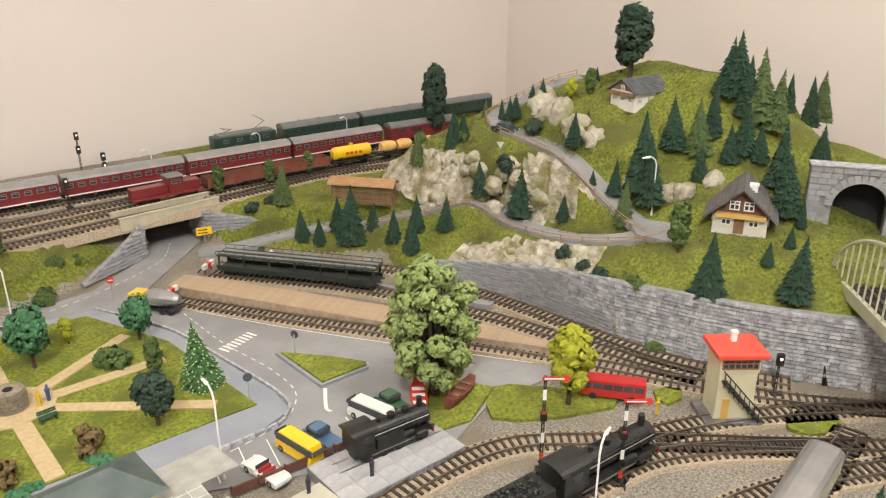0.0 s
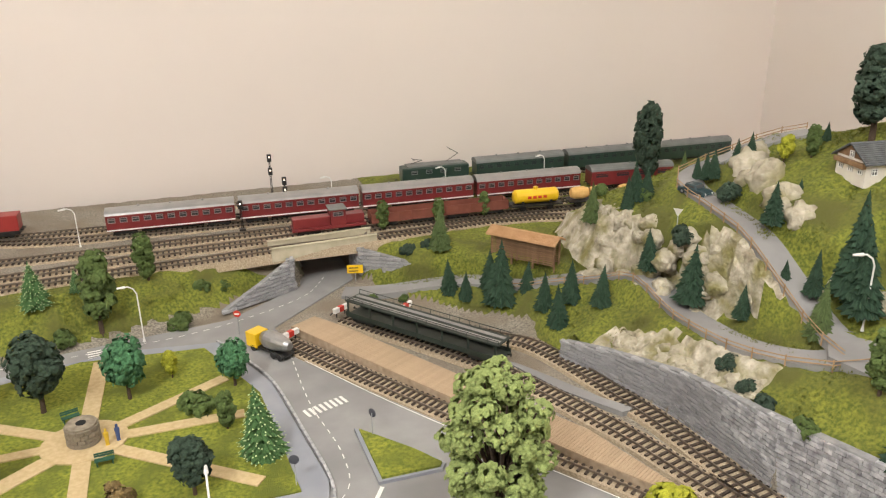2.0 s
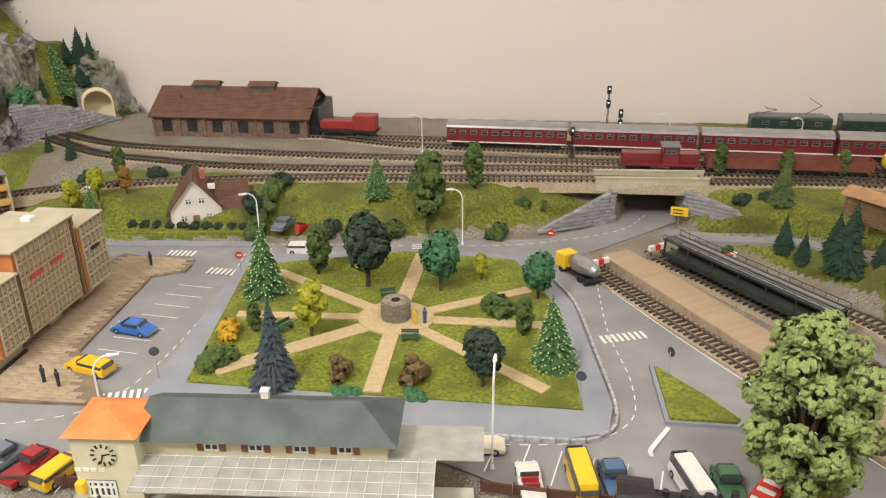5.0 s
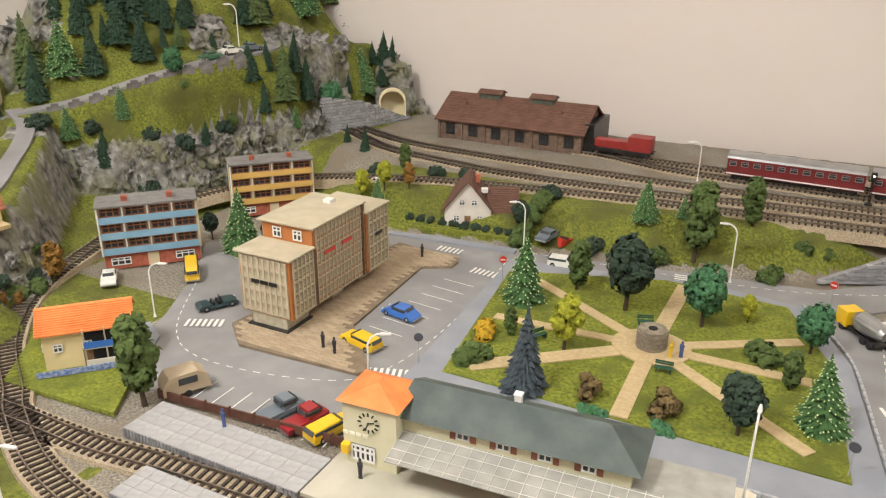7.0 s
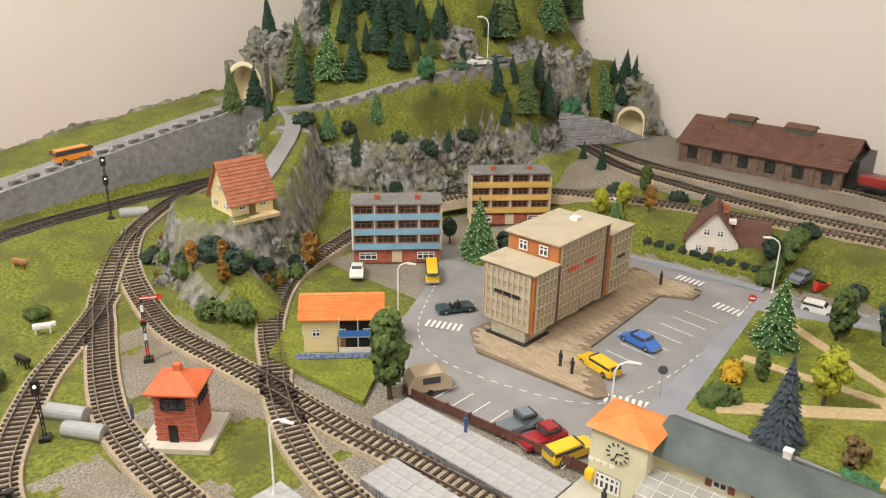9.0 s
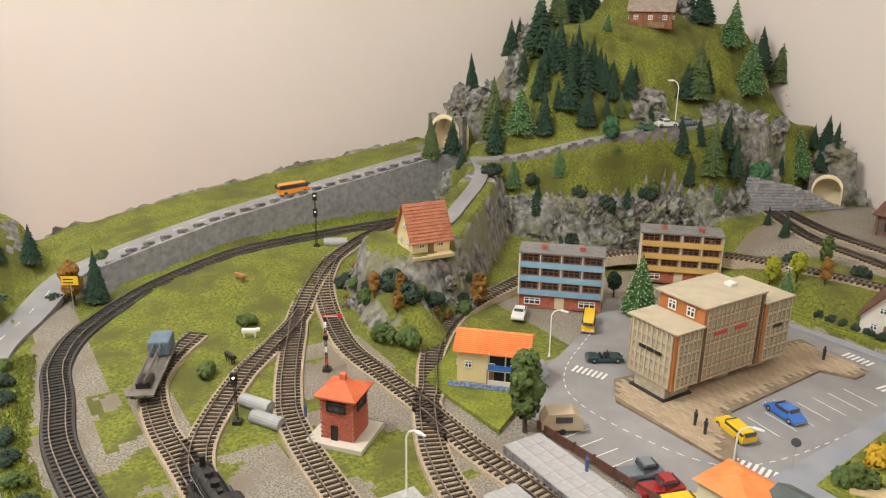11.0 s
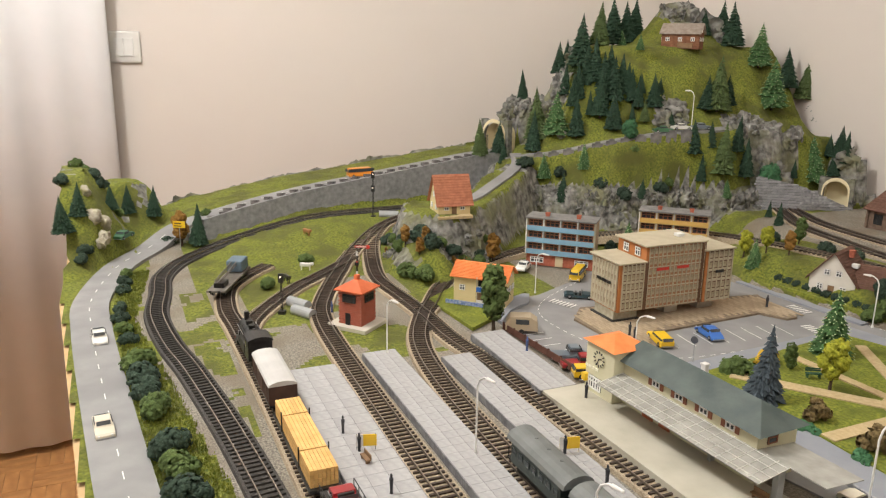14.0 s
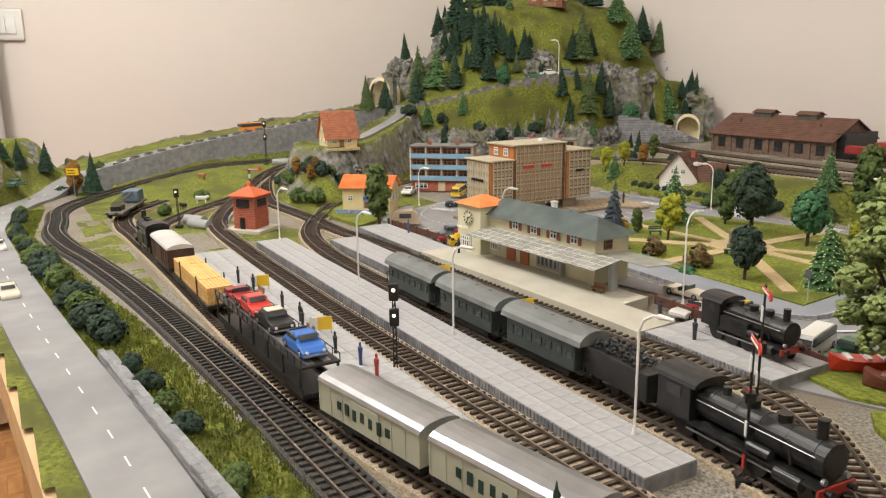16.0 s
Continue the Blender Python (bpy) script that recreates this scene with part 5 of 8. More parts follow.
# engine shed
sh = thing("engine_shed", pose(-0.275, 1.42, 0.048, 0, 0, 0), "long brown brick engine shed with a brown roof", "engine shed")
bx("wall", sh, -0.14, -0.065, 0, 0.14, 0.065, 0.042, SHEDW)
gable(sh, -0.14, 0.14, -0.065, 0.065, 0.041, 0.042, 0.036, SHEDW)
roof_pitch(sh, -0.14, 0.14, -0.065, 0.065, 0.042, 0.036, ROOFBROWN, 0.008, 0.002)
wm = window_mesh(0.018, 0.020, BLACK, 2)
for k in range(6):
    x = -0.117 + k * 0.047
    put(wm, "window", sh, x, -0.0656, 0.022)
    bx("pilaster", sh, x - 0.026, -0.068, 0, x - 0.021, -0.065, 0.042, SHEDW)
for x in (-0.06, 0.045):
    v = bx("roof_vent", sh, x - 0.022, -0.012, 0.070, x + 0.022, 0.012, 0.084, mat("vent_green", (0.07, 0.085, 0.06), (0.12, 0.13, 0.1), 90, 0.8, 0.2))
    roof_pitch(v, x - 0.022, x + 0.022, -0.012, 0.012, 0.084, 0.005, ROOFBROWN, 0.003, 0.0015, tiles=False)
for x in (-0.10, 0.09):
    bm = B()
    tube(bm, (x, -0.03, 0.055), (x, -0.03, 0.070), 0.0025, 0.002, 8)
    part("smoke_pipe", bm, ROOFBROWN, sh)
bx("porch", sh, 0.14, -0.05, 0, 0.158, 0.05, 0.055, BLACK)

# hill buildings
ht = house("hotel", 0.975, 0.695, H(0.955, 0.68) - 0.002, -8, 0.078, 0.06, 0.030, 0.018, WHITEW, mat("slate_roof", (0.075, 0.08, 0.085), (0.13, 0.135, 0.14), 90, 0.8, 0.3, 300), "white chalet hotel with red shutters and a grey roof", "x", 3, mg=WOOD, over=0.006, ch=False)
ht.scale = (0.80, 0.80, 0.85)
bx("upper_storey", ht, -0.0378, -0.0282, 0.019, 0.0378, 0.0282, 0.030, mat("chalet_wood", (0.20, 0.075, 0.035), (0.32, 0.13, 0.06), 120, 0.8, 0.3), 0)
bx("balcony", ht, -0.045, -0.03, 0.021, -0.0378, 0.03, 0.027, WOOD, 0)
for k in range(6):
    bx("shutter", ht, -0.03 + k * 0.012 - 0.0015, -0.0288, 0.009, -0.03 + k * 0.012 + 0.0015, -0.0275, 0.018, RED, 0)
lh = house("chalet", 0.91, 0.475, H(0.895, 0.465) - 0.002, -62, 0.048, 0.05, 0.022, 0.022, WHITEW, mat("dark_grey_roof", (0.10, 0.095, 0.09), (0.15, 0.14, 0.135), 80, 0.8, 0.3), "white chalet with dark timber gable and grey roof", "y", 2, mg=ROOFBROWN, over=0.009, ch=False)
lh.scale = (1.32, 1.32, 1.3)
bx("timber_storey", lh, -0.0235, -0.0255, 0.018, 0.0235, 0.0255, 0.026, ROOFBROWN, 0)
bx("balcony", lh, -0.022, -0.031, 0.016, 0.022, -0.025, 0.020, OCHRE, 0)
chimney(lh, 0.008, -0.006, 0.037, 0.008, WHITE)
hh = house("mountain_hut", -0.925, 1.285, H(-0.915, 1.275) + 0.001, 38, 0.088, 0.05, 0.034, 0.020, mat("hut_wood", (0.16, 0.065, 0.03), (0.28, 0.12, 0.06), 120, 0.8, 0.3), mat("grey_shingle", (0.30, 0.24, 0.20), (0.42, 0.36, 0.30), 120, 0.9, 0.4), "dark timber mountain hut with a grey shingle roof", "x", 3, ch=False)
bx("porch", hh, -0.005, -0.03, -0.002, 0.03, -0.02, 0.010, WOOD)
for (x, y, z, rz, m, rm, lb) in ((0.99, 1.17, 0.05, 20, WHITEW, ROOFBROWN, "half-timbered white house by the yard"), (1.03, 1.13, 0.055, 30, WHITEW, mat("bright_red_roof", (0.55, 0.06, 0.04), (0.62, 0.09, 0.06), 80, 0.8, 0.3), "small house with a bright red roof")):
    house("yard_house", x, y, z, rz, 0.05, 0.045, 0.022, 0.02, m, rm, lb, "x", 2, ch=False)

# hay barn
barn = thing("hay_barn", pose(0.695, 1.005, 0.05, 0, 0, -52), "open slatted grey-brown wooden hay barn on the meadow", "barn")
for x in (-0.05, -0.017, 0.017, 0.05):
    for y in (-0.008, 0.008):
        bx("post", barn, x - 0.0012, y - 0.0012, -0.008, x + 0.0012, y + 0.0012, 0.036, WOOD, 0)
bm = B()
box(bm, -0.05, -0.0004, -0.0009, 0.05, 0.0004, 0.0009)
me = mesh_of(bm, "slat", WOOD)
for y in (-0.0097, 0.0097):
    for k in range(11):
        put(me, "slat", barn, 0, y, 0.003 + k * 0.003)
roof_pitch(barn, -0.05, 0.05, -0.012, 0.012, 0.036, 0.006, mat("barn_roof", (0.42, 0.24, 0.11), (0.52, 0.32, 0.17), 90, 0.85, 0.4), 0.005)


# ---- rolling stock ----
def along(P, s):
    """Place and heading (degrees) at s metres along a track."""
    for a, b in zip(P, P[1:]):
        L = (b - a).length
        if s <= L:
            return a.lerp(b, s / L), math.degrees(math.atan2(b.y - a.y, b.x - a.x))
        s -= L
    d = P[-1] - P[-2]
    return P[-1] + d.normalized() * s, math.degrees(math.atan2(d.y, d.x))


def near(P, x, y):
    best, s, at = 9, 0, 0
    for a, b in zip(P, P[1:]):
        d = math.hypot(a.x - x, a.y - y)
        if d < best:
            best, at = d, s
        s += (b - a).length
    return at


def on(P, s, flip=0, lift=0.0062):
    p, h = along(P, s)
    return pose(p.x, p.y, p.z + lift, 0, 0, h + flip)


def wheelset_mesh(r):
    bm = B()
    for y in (-0.0083, 0.0083):
        tube(bm, (0, y - 0.0012, r), (0, y + 0.0012, r), r, r, 14)
    tube(bm, (0, -0.008, r), (0, 0.008, r), 0.0008, 0.0008, 6)
    return mesh_of(bm, "wheelset", BLACK)


WHEEL = wheelset_mesh(0.0052)


def gear(t, l, bogie=True):
    xs = [s * (l / 2 - 0.026) + q for s in (-1, 1) for q in (-0.012, 0.012)] if bogie else [-l * 0.27, l * 0.27]
    for x in xs:
        put(WHEEL, "wheelset", t, x, 0, 0)
    if bogie:
        for s in (-1, 1):
            bm = B()
            x = s * (l / 2 - 0.026)
            for y in (-0.0105, 0.0105):
                box(bm, x - 0.018, y - 0.0012, 0.003, x + 0.018, y + 0.0012, 0.0075, 0.0006)
            part("bogie", bm, BLACK, t)
    for s in (-1, 1):
        bm = B()
        for y in (-0.007, 0.007):
            tube(bm, (s * l / 2, y, 0.0115), (s * (l / 2 + 0.004), y, 0.0115), 0.0008, 0.0008, 6)
            tube(bm, (s * (l / 2 + 0.004), y, 0.0115), (s * (l / 2 + 0.0045), y, 0.0115), 0.002, 0.002, 10)
        part("buffer_pair", bm, BLACK, t)


def vault(w, h, rise, n=8):
    """Half section of a coach: sides with a rounded roof."""
    return [(-w / 2 * math.cos(a), h + rise * math.sin(a)) for a in [math.pi * k / n for k in range(n + 1)]]


def coach(m, l, body, roof, label, stripe=None, group="coaches", h=0.036, rise=0.009, nw=10, tall=0.008, w=0.032):
    t = thing("passenger_coach", m, label, "railway coach", group)
    bx("body", t, -l / 2, -w / 2, 0.009, l / 2, w / 2, h, body, 0.0012)
    bm = B()
    sec = vault(w + 0.001, h - 0.001, rise)
    loft(bm, [[Vector((x, a, b)) for a, b in sec] for x in (-l / 2 - 0.0005, l / 2 + 0.0005)])
    part("roof", bm, roof, t, smooth=False)
    wm = window_mesh(l / nw * 0.62, tall, SILVER if stripe else body, 0, 0.0005)
    for k in range(nw):
        x = -l / 2 + (k + 0.5) * l / nw
        for s in (-1, 1):
            put(wm, "window", t, x, s * (w / 2 + 0.0003), h - 0.0085, 0 if s < 0 else 180)
    if stripe:
        for s in (-1, 1):
            bx("stripe", t, -l / 2, s * (w / 2 + 0.0001) - 0.0003, 0.0105, l / 2, s * (w / 2 + 0.0001) + 0.0003, 0.0125, stripe, 0)
    for x in (-0.25, 0.0, 0.25):
        bm = B()
        tube(bm, (x * l, 0, h + rise - 0.002), (x * l, 0, h + rise + 0.001), 0.0022, 0.0018, 8)
        part("roof_vent", bm, roof, t)
    bx("underframe", t, -l / 2 + 0.05, -0.010, 0.004, l / 2 - 0.05, 0.010, 0.010, BLACK)
    gear(t, l)
    return t


WINE = mat("wine_red", (0.16, 0.018, 0.02), (0.21, 0.028, 0.03), 40, 0.4, 0.0, coat=0.2)
DGREEN = mat("dark_coach_green", (0.028, 0.038, 0.034), (0.045, 0.058, 0.052), 50, 0.45, 0.05)
OLDGREEN = mat("bottle_green", (0.02, 0.045, 0.035), (0.03, 0.06, 0.045), 50, 0.4, 0.0, coat=0.2)
RBROWN = mat("wagon_brown", (0.16, 0.045, 0.028), (0.22, 0.07, 0.045), 60, 0.7, 0.2)
DROOF = mat("grey_coach_roof", (0.13, 0.14, 0.135), (0.19, 0.20, 0.195), 40, 0.45, 0.1)

s = near(Y4, 0.115, 1.32)
for k in range(4):
    coach(on(Y4, s + 0.10 + k * 0.202), 0.195, WINE, SILVER, "wine-red express coach with a silver roof", WHITE, "express coaches", nw=11)
s = near(Y4, 0.93, 1.28)
dl = coach(on(Y4, s + 0.09), 0.16, WINE, DROOF, "wine-red diesel express locomotive with a grey roof", None, "locomotives", nw=4)
s = near(Y6, 0.62, 1.42)
el = thing("electric_locomotive", on(Y6, s + 0.07), "dark green electric locomotive with raised pantograph", "locomotive", "locomotives")
bx("body", el, -0.065, -0.0155, 0.009, 0.065, 0.0155, 0.037, OLDGREEN, 0.003)
bx("roof", el, -0.055, -0.013, 0.036, 0.055, 0.013, 0.040, DROOF, 0.0015)
for x in (-0.035, 0.035):
    bm = B()
    tube(bm, (x - 0.012, 0, 0.041), (x + 0.012, 0, 0.047 if x < 0 else 0.055), 0.0006, 0.0006, 5)
    tube(bm, (x + 0.012, 0, 0.047 if x < 0 else 0.055), (x - 0.006, 0, 0.050 if x < 0 else 0.066), 0.0006, 0.0006, 5)
    tube(bm, (x - 0.006, -0.011, 0.050 if x < 0 else 0.066), (x - 0.006, 0.011, 0.050 if x < 0 else 0.066), 0.0006, 0.0006, 5)
    part("pantograph", bm, BLACK, el)
wm = window_mesh(0.012, 0.007, SILVER, 0, 0.0004)
for k in range(4):
    put(wm, "window", el, -0.042 + k * 0.028, -0.0158, 0.028)
gear(el, 0.14)
for k in range(3):
    coach(on(Y6, s + 0.24 + k * 0.19), 0.18, OLDGREEN, DROOF, "bottle-green passenger coach with a grey roof", None, "green coaches", nw=10)

# local train with three old coaches and a steam engine
s = near(T2, 0.064, 0.338)
for k in range(3):
    oc = coach(on(T2, s + 0.045 + k * 0.104, lift=0.0062), 0.083, DGREEN, DROOF, "old dark green coach with a ribbed grey barrel roof", None, "local train coaches", h=0.031, rise=0.009, nw=7, tall=0.007, w=0.028)
    bm = B()
    sec = vault(0.031, 0.0305, 0.010)
    loft(bm, [[Vector((x, a, b)) for a, b in sec] for x in (-0.048, 0.048)])
    part("roof", bm, DROOF, oc)
    for x in (-0.046, 0.046):
        bx("end_platform", oc, x - 0.004, -0.013, 0.009, x + 0.004, 0.013, 0.0105, BLACK, 0)
        bm = B()
        for y in (-0.012, -0.006, 0.006, 0.012):
            tube(bm, (x * 1.07, y, 0.010), (x * 1.07, y, 0.020), 0.0005, 0.0005, 5)
        tube(bm, (x * 1.07, -0.012, 0.020), (x * 1.07, 0.012, 0.020), 0.0005, 0.0005, 5)
        part("end_railing", bm, BLACK, oc)


def steam(m, l, tender, label):
    t = thing("steam_locomotive", m, label, "steam locomotive", "locomotives")
    bm = B()
    tube(bm, (-l * 0.22, 0, 0.025), (l * 0.47, 0, 0.025), 0.0105, 0.0105, 24)
    part("boiler", bm, BLACK, t, smooth=False)
    for k in range(5):
        bm = B()
        tube(bm, (l * (-0.15 + k * 0.14), 0, 0.025), (l * (-0.15 + k * 0.14) + 0.0012, 0, 0.025), 0.0108, 0.0108, 24)
        part("boiler_band", bm, BLACK, t)
    for y in (-0.0098, 0.0098):
        bm = B()
        tube(bm, (-l * 0.2, y, 0.0315), (l * 0.30, y, 0.0305), 0.0008, 0.0008, 6)
        tube(bm, (l * 0.30, y, 0.0305), (l * 0.33, y * 1.15, 0.018), 0.0008, 0.0008, 6)
        part("steam_pipe", bm, BLACK, t)
        bm = B()
        tube(bm, (l * 0.12, y * 1.25, 0.018), (l * 0.24, y * 1.25, 0.018), 0.0032, 0.0032, 12)
        part("air_tank", bm, BLACK, t)
    bm = B()
    tube(bm, (l * 0.47, 0, 0.025), (l * 0.475, 0, 0.025), 0.0098, 0.008, 24)
    part("smokebox_door", bm, BLACK, t)
    for x, r, h in ((0.40, 0.003, 0.046), (0.22, 0.004, 0.040), (0.05, 0.004, 0.040), (-0.1, 0.0025, 0.040)):
        bm = B()
        tube(bm, (l * x, 0, 0.033), (l * x, 0, h), r, r * 1.05, 14)
        part("chimney" if x == 0.40 else "dome", bm, BLACK, t)
    bx("cab", t, -l * 0.44, -0.0145, 0.012, -l * 0.22, 0.0145, 0.037, BLACK, 0.0006)
    bm = B()
    sec = vault(0.031, 0.0365, 0.0055)
    loft(bm, [[Vector((x, a, b)) for a, b in sec] for x in (-l * 0.47, -l * 0.19)])
    part("cab_roof", bm, BLACK, t)
    for y in (-0.0147, 0.0147):
        bx("cab_window", t, -l * 0.37, y - 0.0003, 0.027, -l * 0.28, y + 0.0003, 0.034, GLASS, 0)
    bx("running_plate", t, -l * 0.44, -0.0145, 0.0125, l * 0.48, 0.0145, 0.014, BLACK, 0)
    bx("frame", t, -l * 0.42, -0.006, 0.006, l * 0.46, 0.006, 0.0125, BLACK, 0)
    WR = mat("wheel_red", (0.30, 0.03, 0.02), (0.36, 0.05, 0.03), 60, 0.5, 0)
    bm = B()
    for y in (-0.009, 0.009):
        tube(bm, (0, y - 0.001, 0.008), (0, y + 0.001, 0.008), 0.0085, 0.0085, 18)
    big = mesh_of(bm, "driving_wheel", BLACK)
    for k in range(4 if l > 0.11 else 3):
        put(big, "driving_wheel", t, -l * 0.28 + k * 0.0185, 0, 0)
    put(WHEEL, "wheelset", t, l * 0.4, 0, 0)
    for y in (-0.012, 0.012):
        bm = B()
        tube(bm, (-l * 0.25, y, 0.008), (l * 0.28, y, 0.009), 0.0009, 0.0009, 6)
        part("coupling_rod", bm, SILVER, t)
        bm = B()
        tube(bm, (l * 0.27, y, 0.0105), (l * 0.40, y, 0.0105), 0.0042, 0.0042, 14)
        part("cylinder", bm, BLACK, t)
        bx("tank", t, -l * 0.2, y - 0.003, 0.014, l * 0.12, y + 0.003, 0.026, BLACK, 0.0006) if not tender else None
    bx("buffer_beam", t, l * 0.475, -0.0145, 0.008, l * 0.49, 0.0145, 0.0135, WR, 0.0004)
    for y in (-0.009, 0.009):
        bm = B()
        tube(bm, (l * 0.49, y, 0.0115), (l * 0.52, y, 0.0115), 0.0018, 0.0022, 10)
        part("buffer", bm, BLACK, t)
        bm = B()
        tube(bm, (l * 0.47, y, 0.0165), (l * 0.485, y, 0.0165), 0.002, 0.002, 10)
        part("lamp", bm, SILVER, t)
    for y in (-0.0115, 0.0115):
        bm = B()
        tube(bm, (-l * 0.2, y, 0.029), (l * 0.44, y, 0.029), 0.0004, 0.0004, 5)
        part("handrail", bm, SILVER, t)
    if tender:
        bx("tender", t, -l * 0.5 - 0.075, -0.0145, 0.010, -l * 0.5 - 0.002, 0.0145, 0.030, BLACK, 0.001)
        bm = B()
        rng = random.Random(5)
        for _ in range(160):
            c = Vector((-l * 0.5 - 0.040 + rng.uniform(-0.026, 0.030), rng.uniform(-0.011, 0.011), 0.030 + 0.004 * rng.random()))
            bmesh.ops.create_icosphere(bm, subdivisions=1, radius=rng.uniform(0.001, 0.002), matrix=Matrix.Translation(c))
        tagged(part("coal", bm, mat("coal", (0.008, 0.008, 0.008), (0.03, 0.03, 0.03), 200, 0.4, 0.3), t), kind="stuff")
        for x in (-0.062, -0.040, -0.018):
            put(WHEEL, "wheelset", t, -l * 0.5 + x, 0, 0)
    return t


steam(on(T2, s + 0.432), 0.13, True, "black tender steam locomotive with silver rods and red beam")
steam(on(FRT, near(FRT, -0.285, 0.15), 180), 0.10, False, "black steam tank locomotive heading the goods train")
ks = steam(pose(0.374, 0.499, 0.0095, 0, 0, -4) @ Matrix.Scale(0.9, 4), 0.1, False, "black narrow steam tank engine displayed on the platform")
for y in (-0.00825, 0.00825):
    bx("rail", ks, -0.06, y - 0.0007, -0.0015, 0.062, y + 0.0007, 0.0, RAIL, 0)


# goods wagons
def flat(m, l, label, name="flat_wagon", m2=None, group="goods wagons", z=0.0115):
    t = thing(name, m, label, "goods wagon", group)
    bx("deck", t, -l / 2, -0.0145, z - 0.003, l / 2, 0.0145, z, m2 or BLACK, 0.0004)
    gear(t, l, False if l < 0.11 else True)
    return t


def open_wagon(m, l, label, mm=RBROWN):
    t = flat(m, l, label, "open_wagon", mm)
    for y in (-0.0145, 0.0135):
        bx("side", t, -l / 2, y, 0.0115, l / 2, y + 0.001, 0.024, mm, 0)
    for x in (-l / 2, l / 2 - 0.001):
        bx("end", t, x, -0.0145, 0.0115, x + 0.001, 0.0145, 0.024, mm, 0)
    for k in range(6):
        x = -l / 2 + 0.006 + k * (l - 0.012) / 5
        for y in (-0.0152, 0.0152):
            bx("stanchion", t, x - 0.0006, y - 0.0004, 0.0115, x + 0.0006, y + 0.0004, 0.024, mm, 0)
    return t


def van(m, l, label, mm, roof):
    t = flat(m, l, label, "covered_van", BLACK)
    bx("body", t, -l / 2, -0.0145, 0.0115, l / 2, 0.0145, 0.033, mm, 0.0005)
    bm = B()
    sec = vault(0.031, 0.0325, 0.0055)
    loft(bm, [[Vector((x, a, b)) for a, b in sec] for x in (-l / 2 - 0.001, l / 2 + 0.001)])
    part("roof", bm, roof, t)
    for y in (-0.0149, 0.0149):
        bx("door", t, -0.014, y - 0.0005, 0.0125, 0.014, y + 0.0005, 0.031, mm, 0)
    for k in range(9):
        for y in (-0.0147, 0.0147):
            bx("batten", t, -l / 2 + k * l / 8 - 0.0005, y - 0.0003, 0.012, -l / 2 + k * l / 8 + 0.0005, y + 0.0003, 0.032, mm, 0)
    return t


def tanker(m, l, label, mm):
    t = flat(m, l, label, "tank_wagon")
    bm = B()
    tube(bm, (-l / 2 + 0.008, 0, 0.0235), (l / 2 - 0.008, 0, 0.0235), 0.0118, 0.0118, 20)
    part("tank", bm, mm, t)
    for s in (-1, 1):
        bm = B()
        tube(bm, (s * (l / 2 - 0.008), 0, 0.0235), (s * (l / 2 - 0.0045), 0, 0.0235), 0.0118, 0.007, 20)
        part("tank_end", bm, mm, t)
        bx("saddle", t, s * l * 0.28 - 0.002, -0.011, 0.0115, s * l * 0.28 + 0.002, 0.011, 0.017, BLACK, 0)
    bm = B()
    tube(bm, (0, 0, 0.034), (0, 0, 0.039), 0.004, 0.004, 12)
    part("dome", bm, mm, t)
    for k in range(4):
        bx("sign_bar", t, -0.017 + k * 0.009, -0.0122, 0.0215, -0.011 + k * 0.009, -0.0115, 0.026, RED, 0)
    return t


# freight along the outer platform
VAN = mat("van_dark_brown", (0.06, 0.03, 0.022), (0.10, 0.05, 0.036), 60, 0.7, 0.2)
ROOFW = mat("whitish_roof", (0.50, 0.49, 0.47), (0.58, 0.57, 0.55), 40, 0.5, 0.1)
TIMBER = mat("sawn_timber", (0.62, 0.36, 0.11), (0.74, 0.46, 0.17), 120, 0.75, 0.3, 300, vary=0.12)
s = near(FRT, -0.285, 0.15)
van(on(FRT, s + 0.12), 0.095, "dark brown covered goods van with a whitish roof", VAN, ROOFW)
tw = flat(on(FRT, s + 0.262), 0.155, "flat wagon loaded with stacks of sawn timber", "timber_wagon")
for x, l in ((-0.055, 0.036), (-0.0, 0.07), (0.055, 0.036)):
    for i in range(7):
        for j in range(4):
            bx("plank", tw, x - l / 2, -0.0125 + i * 0.0036, 0.0115 + j * 0.0042, x + l / 2, -0.0125 + i * 0.0036 + 0.0032, 0.0115 + j * 0.0042 + 0.0038, TIMBER, 0)
for x in (-0.036, 0.036):
    bm = B()
    for y in (-0.0138, 0.0138):
        tube(bm, (x, y, 0.0115), (x, y, 0.032), 0.0007, 0.0007, 5)
    part("stake", bm, BLACK, tw)


def carrier(m, l, label, z=0.013, mm=BLACK):
    t = flat(m, l, label, "car_carrier_wagon", mm)
    top = 0.030
    bx("upper_deck", t, -l / 2, -0.0145, top, l / 2, 0.0145, top + 0.0015, mm, 0)
    for y in (-0.006, 0.006):
        bx("wheel_runner", t, -l / 2 + 0.003, y - 0.0028, top + 0.0015, l / 2 - 0.003, y + 0.0028, top + 0.0022, SILVER, 0)
    for y in (-0.0143, 0.0143):
        bm = B()
        tube(bm, (-l / 2, y, top + 0.007), (l / 2, y, top + 0.007), 0.0005, 0.0005, 5)
        n = 16
        for k in range(n + 1):
            x = -l / 2 + k * l / n
            tube(bm, (x, y, top), (x, y, top + 0.007), 0.0004, 0.0004, 4)
        part("railing", bm, mm, t)
        for k in range(7):
            x = -l / 2 + 0.004 + k * (l - 0.008) / 6
            bx("pillar", t, x - 0.0013, y - 0.0006, 0.0115, x + 0.0013, y + 0.0006, top, mm, 0)
        bx("lower_side", t, -l / 2, y - 0.0006, 0.0115, l / 2, y + 0.0006, 0.016, mm, 0)
    return t


